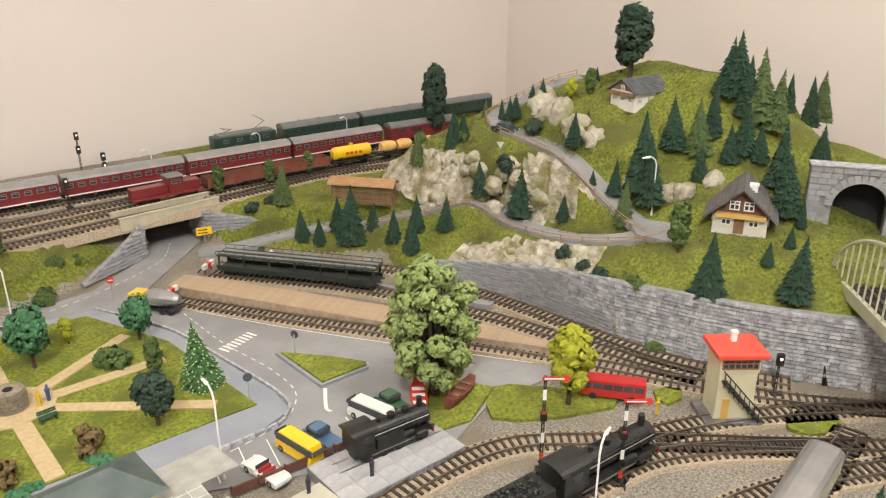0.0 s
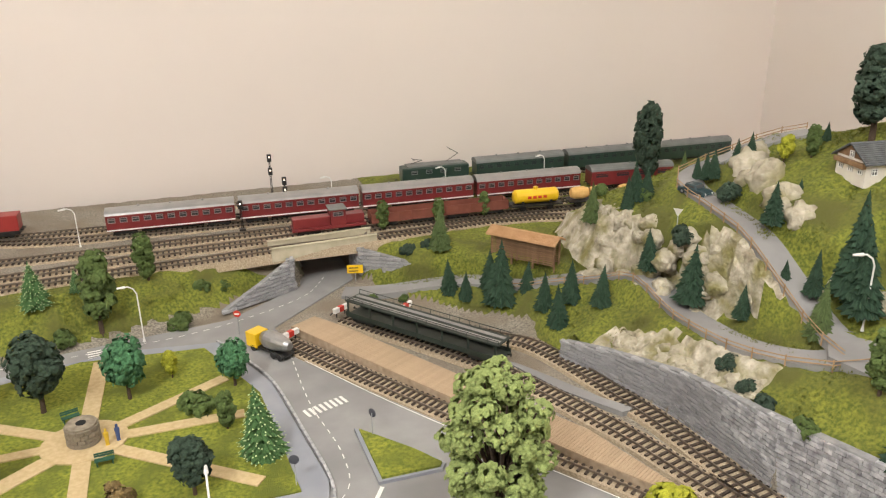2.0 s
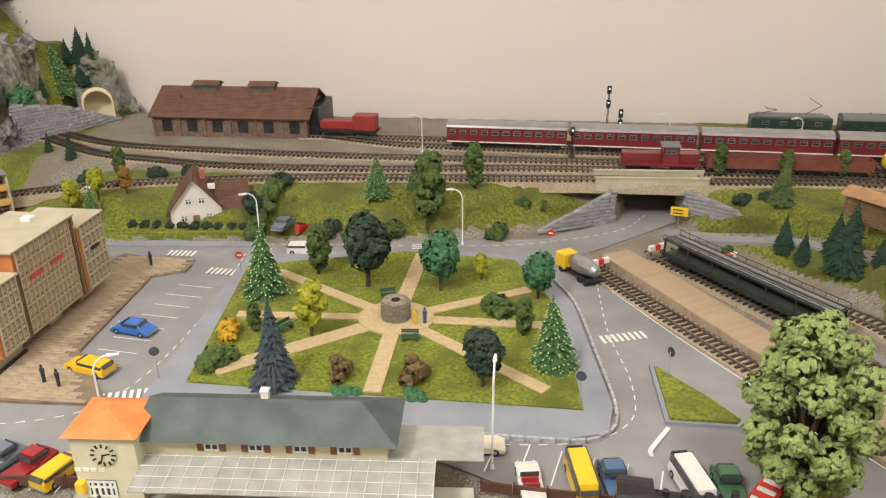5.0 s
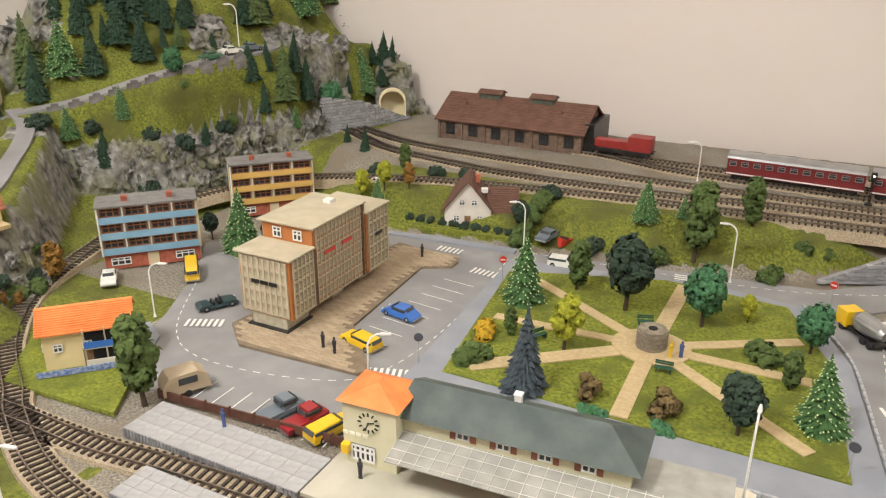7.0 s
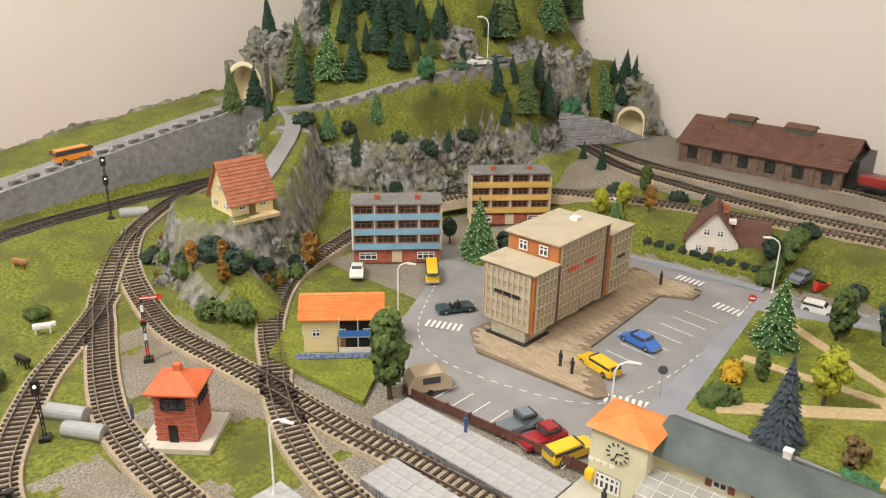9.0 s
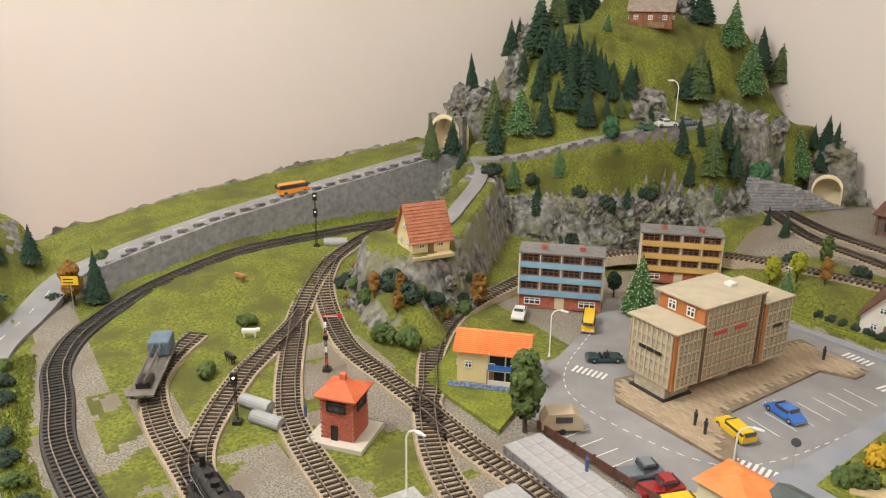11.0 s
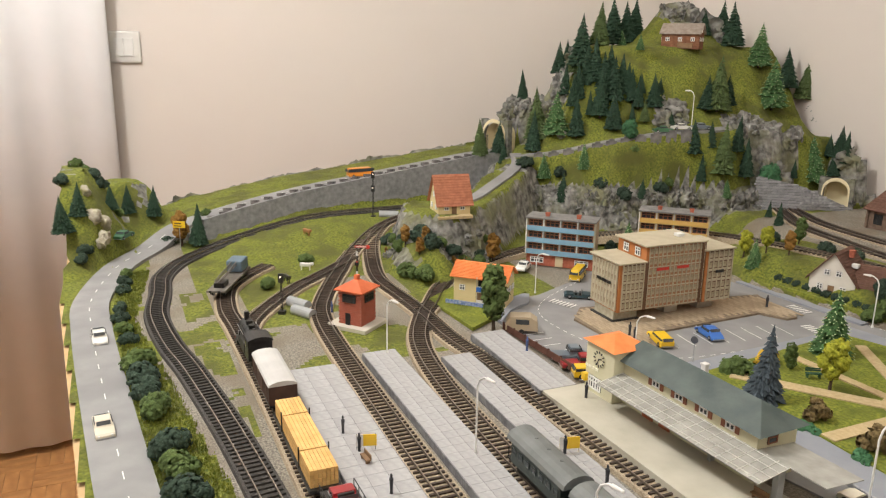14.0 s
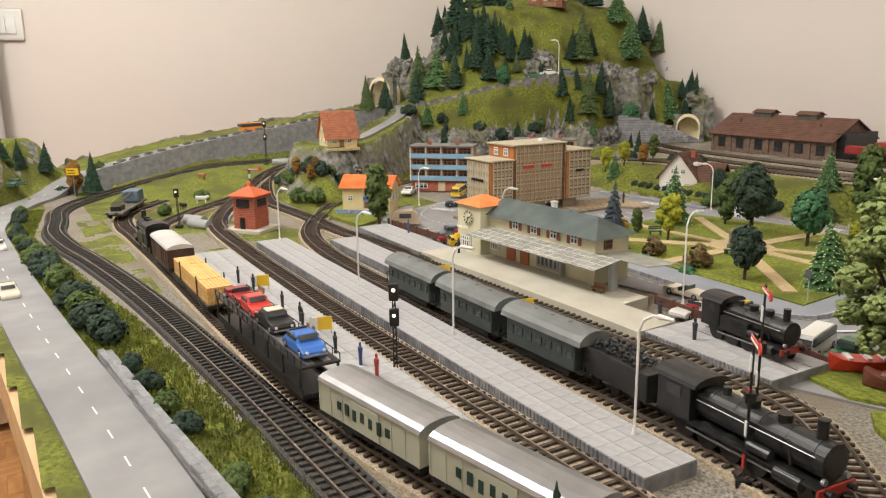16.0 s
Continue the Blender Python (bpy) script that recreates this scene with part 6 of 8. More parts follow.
CAR_BED = on(FRT, s + 0.478)
carrier(CAR_BED, 0.21, "black two-deck car carrier wagon loaded with cars")
GCAR = mat("carrier_green_black", (0.018, 0.028, 0.022), (0.03, 0.042, 0.034), 60, 0.5, 0.05)
carrier(on(TB, near(TB, 0.475, 0.94) + 0.06), 0.235, "empty dark green two-deck car carrier wagon", mm=GCAR)
BEER = mat("pale_beer_wagon", (0.40, 0.40, 0.30), (0.46, 0.46, 0.36), 40, 0.6, 0.05)
for k in range(3):
    t = van(on(FRT, s + 0.66 + k * 0.112), 0.104, "pale cream refrigerated wagon with a silver roof", BEER, SILVER)
    for q in range(7 if k < 2 else 0):
        bx("sign_bar", t, -0.03 + q * 0.0085, -0.0156, 0.020 - 0.001 * (q % 3), -0.0262 + q * 0.0085, -0.0149, 0.0255 + 0.001 * (q % 2), OLDGREEN, 0)

# goods train in the yard
s = near(Y2, 0.45, 1.206)
dr = thing("diesel_shunter", on(Y2, s), "wine-red diesel locomotive heading the goods train", "locomotive", "locomotives")
bx("frame", dr, -0.058, -0.0145, 0.008, 0.058, 0.0145, 0.0125, WINE, 0.0006)
bx("bonnet", dr, -0.056, -0.010, 0.0125, 0.002, 0.010, 0.027, WINE, 0.0012)
bx("bonnet", dr, 0.026, -0.010, 0.0125, 0.056, 0.010, 0.027, WINE, 0.0012)
bx("cab", dr, 0.002, -0.0145, 0.0125, 0.026, 0.0145, 0.037, WINE, 0.0008)
bx("cab_roof", dr, 0.0, -0.0155, 0.037, 0.028, 0.0155, 0.039, DROOF, 0.0006)
put(window_mesh(0.016, 0.007, SILVER, 1, 0.0004), "window", dr, 0.014, -0.0148, 0.031)
gear(dr, 0.115)
open_wagon(on(Y2, s + 0.122), 0.112, "rust-brown open goods wagon with stakes")
open_wagon(on(Y2, s + 0.242), 0.112, "rust-brown open goods wagon with stakes")
tanker(on(Y2, s + 0.35), 0.088, "bright yellow oil tank wagon", YELLOW)
for k in range(2):
    t = flat(on(Y2, s + 0.445 + k * 0.085), 0.075, "short flat wagon carrying two wine barrels", "barrel_wagon")
    for x in (-0.017, 0.017):
        bm = B()
        rings = [[Vector((x + u, r * math.cos(a), 0.0225 + r * math.sin(a))) for a in [2 * math.pi * i / 14 for i in range(14)]] for u, r in ((-0.015, 0.008), (-0.007, 0.0105), (0.007, 0.0105), (0.015, 0.008))]
        loft(bm, rings)
        part("barrel", bm, TIMBER, t)
open_wagon(on(Y2, s + 0.635), 0.13, "low red open goods wagon", mat("wagon_red", (0.34, 0.05, 0.035), (0.40, 0.07, 0.05), 60, 0.6, 0.1))
p = near(Y5, -0.06, 1.40)
sh2 = thing("diesel_shunter", on(Y5, p), "small dark red diesel shunter outside the shed", "locomotive", "locomotives")
RLOCO = mat("loco_red", (0.26, 0.025, 0.022), (0.32, 0.035, 0.03), 50, 0.4, 0.0)
bx("frame", sh2, -0.05, -0.0145, 0.006, 0.05, 0.0145, 0.012, BLACK, 0.0006)
bx("bonnet", sh2, -0.05, -0.010, 0.012, 0.01, 0.010, 0.026, RLOCO, 0.0012)
bx("cab", sh2, 0.01, -0.0145, 0.012, 0.05, 0.0145, 0.037, RLOCO, 0.0012)
gear(sh2, 0.10)

# crane wagon on its stub
CGREY = mat("crane_grey", (0.12, 0.105, 0.09), (0.20, 0.18, 0.155), 60, 0.7, 0.1)
cr = flat(on(FRT, near(FRT, -0.60, 0.168), 180), 0.14, "grey railway crane wagon with a blue jib cab", "crane_wagon", CGREY)
CBLUE = mat("dull_blue", (0.10, 0.15, 0.20), (0.15, 0.21, 0.27), 60, 0.6, 0.1)
bx("cab", cr, 0.025, -0.013, 0.013, 0.062, 0.013, 0.032, CBLUE, 0.003)
bm = B()
for y in (-0.004, 0.004):
    tube(bm, (0.03, y, 0.026), (-0.062, y, 0.022), 0.0008, 0.0008, 5)
    tube(bm, (0.03, y, 0.031), (-0.062, y, 0.025), 0.0008, 0.0008, 5)
    for k in range(9):
        x = 0.03 - k * 0.0103
        tube(bm, (x, y, 0.026 - k * 0.0004), (x - 0.0103, y, 0.0306 - k * 0.0006), 0.0005, 0.0005, 4)
part("jib", bm, CGREY, cr)
bx("counterweight", cr, -0.055, -0.008, 0.0115, -0.03, 0.008, 0.019, BLACK, 0.001)


# ---- trees ----
def leafmat(name, a, b, scale=150):
    return mat(name, a, b, scale, 0.9, 0.3, 700, vary=0.18)


FIR = leafmat("fir_dark", (0.010, 0.030, 0.016), (0.030, 0.070, 0.036))
FIRL = leafmat("fir_light", (0.045, 0.075, 0.020), (0.10, 0.14, 0.045))
FIRS = leafmat("fir_frosted", (0.014, 0.060, 0.020), (0.10, 0.20, 0.06), 420)
FROST = leafmat("frost_tips", (0.34, 0.46, 0.20), (0.52, 0.62, 0.34))
FIRB = leafmat("fir_blue", (0.035, 0.050, 0.062), (0.075, 0.095, 0.11))
LEAFD = leafmat("leaf_dark", (0.014, 0.030, 0.020), (0.045, 0.075, 0.045))
LEAFM = leafmat("leaf_mid", (0.030, 0.11, 0.045), (0.085, 0.22, 0.10))
LEAFY = leafmat("leaf_yellow", (0.20, 0.22, 0.015), (0.42, 0.42, 0.03))
LEAFG = leafmat("leaf_green", (0.045, 0.075, 0.018), (0.11, 0.16, 0.04))
LEAFO = leafmat("leaf_pale", (0.09, 0.14, 0.035), (0.34, 0.40, 0.14), 300)
LEAFA = leafmat("leaf_autumn", (0.16, 0.075, 0.015), (0.32, 0.17, 0.03))
LEAFR = leafmat("leaf_brown", (0.10, 0.07, 0.025), (0.22, 0.15, 0.06))
LEAFGOLD = leafmat("leaf_gold", (0.45, 0.26, 0.01), (0.62, 0.40, 0.03))
BARK = mat("bark", (0.05, 0.032, 0.02), (0.11, 0.075, 0.05), 200, 0.95, 0.5, 500)


def conifer(seed, m, label, tiers=15, wide=0.26, frost=None):
    """A fir one metre high; copies are scaled."""
    rng = random.Random(seed)
    t = thing("fir_tree", pose(0, 0, -5), label, "fir tree", "firs")
    bm = B()
    tube(bm, (0, 0, -0.03), (0, 0, 0.9), 0.025, 0.006, 6)
    part("trunk", bm, BARK, t)
    bm = B()
    fm = B()
    for i in range(tiers):
        f = i / (tiers - 1)
        z = 0.08 + 0.86 * f
        r = wide * (1 - f) ** 0.85 + 0.02
        n = max(6, int(22 * (1 - f) + 6))
        for k in range(n):
            a = 2 * math.pi * (k + rng.random() * 0.8) / n
            rr = r * rng.uniform(0.78, 1.1)
            d = Vector((math.cos(a), math.sin(a), 0))
            q = Vector((-d.y, d.x, 0))
            w = rr * 0.20 + 0.012
            up = Vector((0, 0, 0.10 * (1 - f) + 0.03))
            dz = Vector((0, 0, rng.uniform(-0.06, 0.0)))
            o = Vector((0, 0, z))
            a0, tip = bm.verts.new(o + up * 0.6), bm.verts.new(o + d * rr + dz)
            l, r2 = bm.verts.new(o + d * rr * 0.6 + q * w + dz * 0.2), bm.verts.new(o + d * rr * 0.6 - q * w + dz * 0.2)
            c = bm.verts.new(o + d * rr * 0.55 + up * 0.55)
            b = bm.verts.new(o + d * rr * 0.5 - up * 0.35)
            for fc in ((a0, l, c), (c, l, tip), (a0, c, r2), (c, tip, r2), (b, tip, l), (b, r2, tip)):
                bm.faces.new(fc)
            if frost:
                e = o + d * rr * 1.02 + dz + Vector((0, 0, 0.004))
                g = 0.0125
                vs = [fm.verts.new(e + p) for p in (q * g, -q * g, d * g * 1.3, Vector((0, 0, g)) - d * g)]
                for fc in ((0, 2, 3), (2, 1, 3), (0, 3, 1), (0, 1, 2)):
                    fm.faces.new([vs[j] for j in fc])
    tube(bm, (0, 0, 0.9), (0, 0, 1.0), 0.02, 0.002, 5)
    cr = part("crown", bm, m, t)
    if frost:
        part("frost", fm, frost, cr, "pale frosted branch tips")
    return t


def blobs_tree(seed, m, label, blobs, leaf=0.05, n=900, trunk=0.3, cat="tree", name="leafy_tree"):
    """A broadleaf one metre high; blobs: (x, y, z, r)."""
    rng = random.Random(seed)
    t = thing(name, pose(0, 0, -5), label, cat, "broadleaf trees")
    bm = B()
    tube(bm, (0, 0, -0.03), (0, 0, trunk + 0.1), 0.032, 0.02, 7)
    for k in range(5):
        a = k * 1.26
        tube(bm, (0, 0, -0.01), (0.07 * math.cos(a), 0.07 * math.sin(a), -0.02), 0.014, 0.006, 5)
    for x, y, z, r in blobs:
        tube(bm, (0, 0, trunk), (x, y, z), 0.014, 0.004, 5)
    part("trunk", bm, BARK, t)
    bm = B()
    tot = sum(b[3] ** 2 for b in blobs)
    for x, y, z, r in blobs:
        for _ in range(int(n * r * r / tot)):
            d = Vector((rng.gauss(0, 1), rng.gauss(0, 1), rng.gauss(0, 1))).normalized()
            c = Vector((x, y, z)) + d * r * rng.uniform(0.72, 1.05)
            nrm = (d + Vector((rng.uniform(-0.6, 0.6), rng.uniform(-0.6, 0.6), rng.uniform(-0.3, 0.8)))).normalized()
            u = nrm.orthogonal().normalized()
            v = nrm.cross(u)
            s = leaf * rng.uniform(0.6, 1.25)
            vs = [bm.verts.new(c + u * s * math.cos(g) * rng.uniform(0.7, 1.1) + v * s * math.sin(g) * rng.uniform(0.7, 1.1) + nrm * (0.25 * s if i == 0 else 0)) for i, g in enumerate((0, 1.3, 2.6, 3.9, 5.1))]
            mid = bm.verts.new(c + nrm * s * 0.45)
            for i in range(5):
                bm.faces.new((mid, vs[i], vs[(i + 1) % 5]))
    part("crown", bm, m, t)
    return t


def crown(seed, n, rx, z0, z1, r):
    rng = random.Random(seed)
    out = []
    for k in range(n):
        f = (k + 0.5) / n
        z = z0 + (z1 - z0) * f
        w = rx * math.sin(math.pi * min(1, max(0.12, 0.15 + 0.75 * f)))
        a = k * 2.4
        out.append((w * math.cos(a) * rng.uniform(0.5, 1), w * math.sin(a) * rng.uniform(0.5, 1), z, r * rng.uniform(0.8, 1.15)))
    return out


MODELS = {
    "fir": conifer(1, FIR, "dark green bottle-brush fir on the grass"),
    "fir2": conifer(2, FIR, "slim dark green fir on the slope", 17, 0.20),
    "light": conifer(3, FIRL, "yellow-green textured fir on the slope", 16, 0.24),
    "snow": conifer(4, FIRS, "bright green fir with pale frosted tips", 14, 0.30, FROST),
    "blue": conifer(5, FIRB, "blue-grey spruce in the park", 15, 0.24),
    "dark": blobs_tree(11, LEAFD, "dark green round-crowned leafy tree", crown(1, 9, 0.13, 0.45, 0.82, 0.19), 0.045, 1300, 0.3),
    "mid": blobs_tree(12, LEAFM, "fresh green round-crowned leafy tree", crown(2, 9, 0.15, 0.42, 0.80, 0.2), 0.045, 1300, 0.3),
    "yellow": blobs_tree(13, LEAFY, "small yellow-green leafy ornamental tree", crown(3, 8, 0.13, 0.35, 0.88, 0.13), 0.05, 800, 0.2),
    "slim": blobs_tree(14, LEAFG, "tall irregular dark green leafy tree", crown(4, 11, 0.11, 0.25, 0.92, 0.12), 0.045, 1000, 0.2),
    "autumn": blobs_tree(15, LEAFA, "small tree with autumn brown leaves", crown(5, 9, 0.12, 0.30, 0.88, 0.13), 0.045, 900, 0.2),
    "oak": blobs_tree(16, LEAFO, "large pale green fluffy tree by the road", crown(6, 34, 0.26, 0.18, 0.95, 0.072), 0.018, 4400, 0.25),
    "column": blobs_tree(17, LEAFD, "tall blue-black bushy tree by the room wall", crown(7, 15, 0.16, 0.28, 0.92, 0.12), 0.04, 1700, 0.3),
    "bush": blobs_tree(18, LEAFG, "low green model shrub on grass", [(0, 0, 0.45, 0.42), (0.35, 0.1, 0.35, 0.34), (-0.3, -0.15, 0.4, 0.36), (0.05, 0.35, 0.3, 0.3)], 0.12, 500, 0.1, "shrub", "shrub"),
    "bushdark": blobs_tree(19, LEAFD, "dark green rounded model shrub", [(0, 0, 0.45, 0.42), (0.4, 0.05, 0.35, 0.34), (-0.35, -0.1, 0.4, 0.36), (-0.05, 0.35, 0.3, 0.3)], 0.12, 500, 0.1, "shrub", "shrub"),
    "bushbrown": blobs_tree(20, LEAFR, "reddish brown upright park shrub", [(0, 0, 0.55, 0.26), (0.2, 0.1, 0.35, 0.2), (-0.2, -0.1, 0.4, 0.2), (0.05, -0.2, 0.7, 0.16)], 0.09, 320, 0.1, "shrub", "shrub"),
    "bushgold": blobs_tree(21, LEAFGOLD, "golden yellow flowering park shrub", [(0, 0, 0.45, 0.4), (0.35, 0.1, 0.35, 0.32), (-0.3, -0.1, 0.4, 0.34)], 0.12, 400, 0.1, "shrub", "shrub"),
    "bushpale": blobs_tree(22, LEAFM, "bright green flowering bedding plant", [(0, 0, 0.35, 0.35), (0.5, 0.1, 0.3, 0.3), (-0.5, -0.1, 0.3, 0.3)], 0.13, 400, 0.05, "shrub", "shrub"),
}
TREES = random.Random(77)


def plant(kind, rows, sx=1.0):
    for x, y, h in rows:
        src = MODELS[kind]
        o = copy_thing(src, pose(x, y, H(x, y) - 0.001, TREES.uniform(-3, 3), TREES.uniform(-3, 3), TREES.uniform(0, 360)))
        o.scale = (h * sx * TREES.uniform(0.92, 1.08), h * sx, h)


plant("light", [(0.593, 1.088, 0.073)])
plant("slim", [(0.533, 1.192, 0.054), (0.625, 1.186, 0.048), (0.705, 1.192, 0.047), (0.120, 1.057, 0.111), (0.182, 1.117, 0.077), (-0.281, 0.478, 0.094), (0.006, 0.904, 0.070), (-0.021, 0.758, 0.039), (0.261, 0.777, 0.048), (-0.36, 1.12, 0.05)])
plant("oak", [(0.473, 0.551, 0.158)], 1.25)
plant("yellow", [(0.567, 0.448, 0.098), (0.040, 0.753, 0.071), (0.207, 0.908, 0.042), (-0.345, 1.03, 0.05), (-0.375, 1.01, 0.05)])
plant("dark", [(0.074, 0.876, 0.104), (0.226, 0.677, 0.069), (-0.119, 1.032, 0.048), (-0.523, 0.838, 0.044)])
plant("mid", [(0.162, 0.874, 0.083), (0.275, 0.864, 0.066)])
plant("snow", [(-0.043, 0.846, 0.092), (0.292, 0.723, 0.080), (0.045, 1.087, 0.066), (0.092, 1.108, 0.034), (-0.455, 0.823, 0.095), (-0.34, 1.0, 0.055)])
plant("blue", [(0.030, 0.661, 0.094)])
plant("fir2", [(-0.895, 0.145, 0.085)])
plant("autumn", [(-0.905, 0.115, 0.072), (-0.589, 0.628, 0.06), (-0.60, 0.50, 0.035), (-0.56, 0.475, 0.035), (-0.62, 0.47, 0.04), (-0.31, 1.045, 0.045)])
plant("bushgold", [(-0.047, 0.744, 0.028)])
plant("bush", [(-0.037, 0.688, 0.03), (0.231, 0.824, 0.032), (0.218, 1.053, 0.026), (0.075, 1.042, 0.025), (0.48, 1.05, 0.012), (0.52, 1.03, 0.012), (0.28, 1.12, 0.018), (0.25, 1.115, 0.02), (-0.52, 0.47, 0.03), (-0.55, 0.45, 0.03), (0.73, 0.46, 0.016), (0.735, 0.50, 0.018), (0.81, 1.0, 0.02), (0.83, 0.92, 0.02), (-0.99, -0.06, 0.02), (-1.02, -0.05, 0.02), (-0.94, 0.005, 0.02), (-0.70, 0.31, 0.02), (-0.58, 0.22, 0.022), (-0.98, 0.17, 0.018)])
plant("bushdark", [(-0.011, 1.030, 0.027), (0.58, 1.10, 0.018), (0.55, 1.11, 0.018), (0.87, 0.80, 0.025), (0.80, 0.79, 0.025), (0.735, 0.55, 0.016), (0.74, 0.58, 0.016), (0.75, 0.62, 0.02), (-0.72, 1.0, 0.03), (-0.70, 1.08, 0.025), (-0.74, 0.93, 0.025), (-0.64, 1.1, 0.03), (-0.62, 0.50, 0.035), (-0.57, 0.50, 0.03), (-0.77, 0.54, 0.035), (-0.10, 1.10, 0.025), (-0.25, 1.13, 0.022), (-0.30, 1.12, 0.022), (-0.4, 1.10, 0.025), (-0.87, -0.08, 0.022), (-0.92, 0.09, 0.02), (-0.45, 0.88, 0.03), (-0.6, 0.8, 0.03)])
plant("bushbrown", [(0.091, 0.676, 0.034), (0.162, 0.675, 0.038)])
plant("bushpale", [(0.103, 0.655, 0.016), (0.160, 0.659, 0.016), (0.093, 0.652, 0.014), (0.170, 0.656, 0.014)])
# woods on the chalet hill, the meadow and the mountain
plant("fir", [(0.582, 1.009, 0.055), (0.598, 0.987, 0.045), (0.634, 0.988, 0.059), (0.636, 0.957, 0.096), (0.676, 0.954, 0.052), (0.676, 0.898, 0.056), (0.674, 0.852, 0.06), (0.702, 0.875, 0.061), (0.721, 0.831, 0.057), (0.786, 0.745, 0.075), (0.777, 0.815, 0.055), (0.805, 0.678, 0.042), (0.817, 0.653, 0.021), (0.833, 0.653, 0.035), (0.864, 0.717, 0.052), (0.914, 0.735, 0.018), (0.933, 0.599, 0.076), (0.924, 0.548, 0.047), (1.016, 0.58, 0.082), (1.021, 0.567, 0.092), (0.98, 0.499, 0.053), (0.955, 0.526, 0.055), (0.972, 0.519, 0.07), (0.952, 0.439, 0.082), (0.767, 0.424, 0.08), (0.815, 0.348, 0.077), (0.832, 0.393, 0.031), (0.893, 0.399, 0.03), (1.05, 0.451, 0.06), (0.823, 0.928, 0.057), (0.833, 0.92, 0.047), (0.919, 0.853, 0.038), (0.929, 0.842, 0.042), (0.996, 0.792, 0.025), (0.892, 0.863, 0.04), (-1.019, 0.851, 0.081), (-0.939, 0.824, 0.049), (-0.841, 1.047, 0.081), (-0.782, 1.159, 0.036), (-0.789, 0.89, 0.065), (-0.705, 1.035, 0.045), (-0.697, 1.156, 0.076), (-0.687, 1.192, 0.059), (-0.657, 1.506, 0.053), (-0.629, 1.506, 0.074), (-1.122, 1.068, 0.083), (-1.124, 1.091, 0.056), (-1.032, 1.073, 0.129), (-1.085, 1.2, 0.12), (-1.096, 1.246, 0.106), (-1.111, 1.28, 0.104), (-0.97, 1.387, 0.066), (-0.973, 1.443, 0.103), (-0.91, 1.426, 0.11), (-0.817, 1.522, 0.099), (-0.778, 1.577, 0.071), (-0.759, 1.578, 0.077), (-0.793, 1.26, 0.079), (-0.794, 1.323, 0.074), (-0.933, 1.049, 0.087), (-0.908, 1.063, 0.092), (-0.883, 1.071, 0.104), (-0.834, 1.148, 0.079), (-0.839, 1.165, 0.055), (-0.865, 1.131, 0.049), (-0.825, -0.057, 0.063), (-0.801, -0.081, 0.067), (-0.921, -0.004, 0.051), (-1.015, 0.025, 0.062), (-1.031, 0.073, 0.066)])
plant("fir2", [(0.843, 0.624, 0.052), (0.868, 0.6, 0.112), (0.869, 0.584, 0.099), (0.968, 0.565, 0.075), (1.008, 0.541, 0.084), (1.061, 0.512, 0.055), (0.974, 0.466, 0.09), (0.948, 0.415, 0.039), (1.315, 0.597, 0.087), (0.803, 0.917, 0.048), (0.886, 0.887, 0.035), (0.886, 0.871, 0.039), (-0.928, 0.892, 0.096), (-0.883, 0.977, 0.097), (-0.897, 1.02, 0.057), (-0.833, 1.09, 0.042), (-0.673, 1.251, 0.08), (-0.659, 1.27, 0.089), (-0.678, 1.166, 0.061), (-0.618, 1.485, 0.075), (-0.601, 1.493, 0.074), (-0.55, 1.238, 0.037), (-0.49, 1.205, 0.05), (-0.652, 1.403, 0.044), (-1.122, 0.967, 0.092), (-0.743, 1.593, 0.09), (-0.94, 1.032, 0.081), (-0.934, 1.008, 0.087), (-0.882, 1.036, 0.11), (-0.932, 0.994, 0.081), (-0.838, 1.052, 0.073), (-0.877, 1.102, 0.074), (-0.861, 1.107, 0.079), (-0.952, 1.045, 0.075), (-0.953, 1.066, 0.069), (-0.914, 1.08, 0.086), (-0.89, 1.095, 0.08), (-1.028, 1.029, 0.078), (-0.848, 1.114, 0.073)])
plant("light", [(0.828, 0.594, 0.064), (0.947, 0.568, 0.079), (1.013, 0.525, 0.1), (1.02, 0.507, 0.085), (1.354, 0.6, 0.089), (0.911, 0.951, 0.034), (0.783, 0.975, 0.061), (-1.016, 0.801, 0.09), (-1, 0.942, 0.128), (-0.818, 1.112, 0.052), (-0.666, 1.208, 0.116), (-1.04, 1.064, 0.091), (-1.046, 1.13, 0.109), (-0.797, 1.563, 0.11), (-0.786, 1.286, 0.128)])
plant("slim", [(0.793, 0.485, 0.067), (0.956, 0.77, 0.044)])
plant("yellow", [(0.936, 0.792, 0.041)])
plant("snow", [(-0.919, 0.945, 0.102), (-0.836, 0.872, 0.058), (-0.794, 0.946, 0.059), (-0.642, 1.206, 0.044), (-0.648, 1.453, 0.104), (-1.062, 1.209, 0.04), (-0.938, 1.174, 0.038), (-0.855, 1.461, 0.104), (-0.788, 1.452, 0.12)])
plant("mid", [(-0.756, 1.029, 0.059), (-0.633, 1.316, 0.085)])
plant("column", [(1.006, 0.736, 0.111)], 1.2)
plant("column", [(1.045, 1.255, 0.16)], 0.8)
# hedge strip beside the country road
for k in range(26):
    x = -0.72 + k * 0.045
    y = lerp(x, [(-0.75, 0.012), (-0.5, -0.002), (-0.25, 0.022), (0.1, 0.055), (0.4, 0.085)])
    if k % 5 != 3:
        plant("bushdark" if k % 3 else "bush", [(x, y, 0.030 if -0.35 < x < 0.1 else 0.018)])
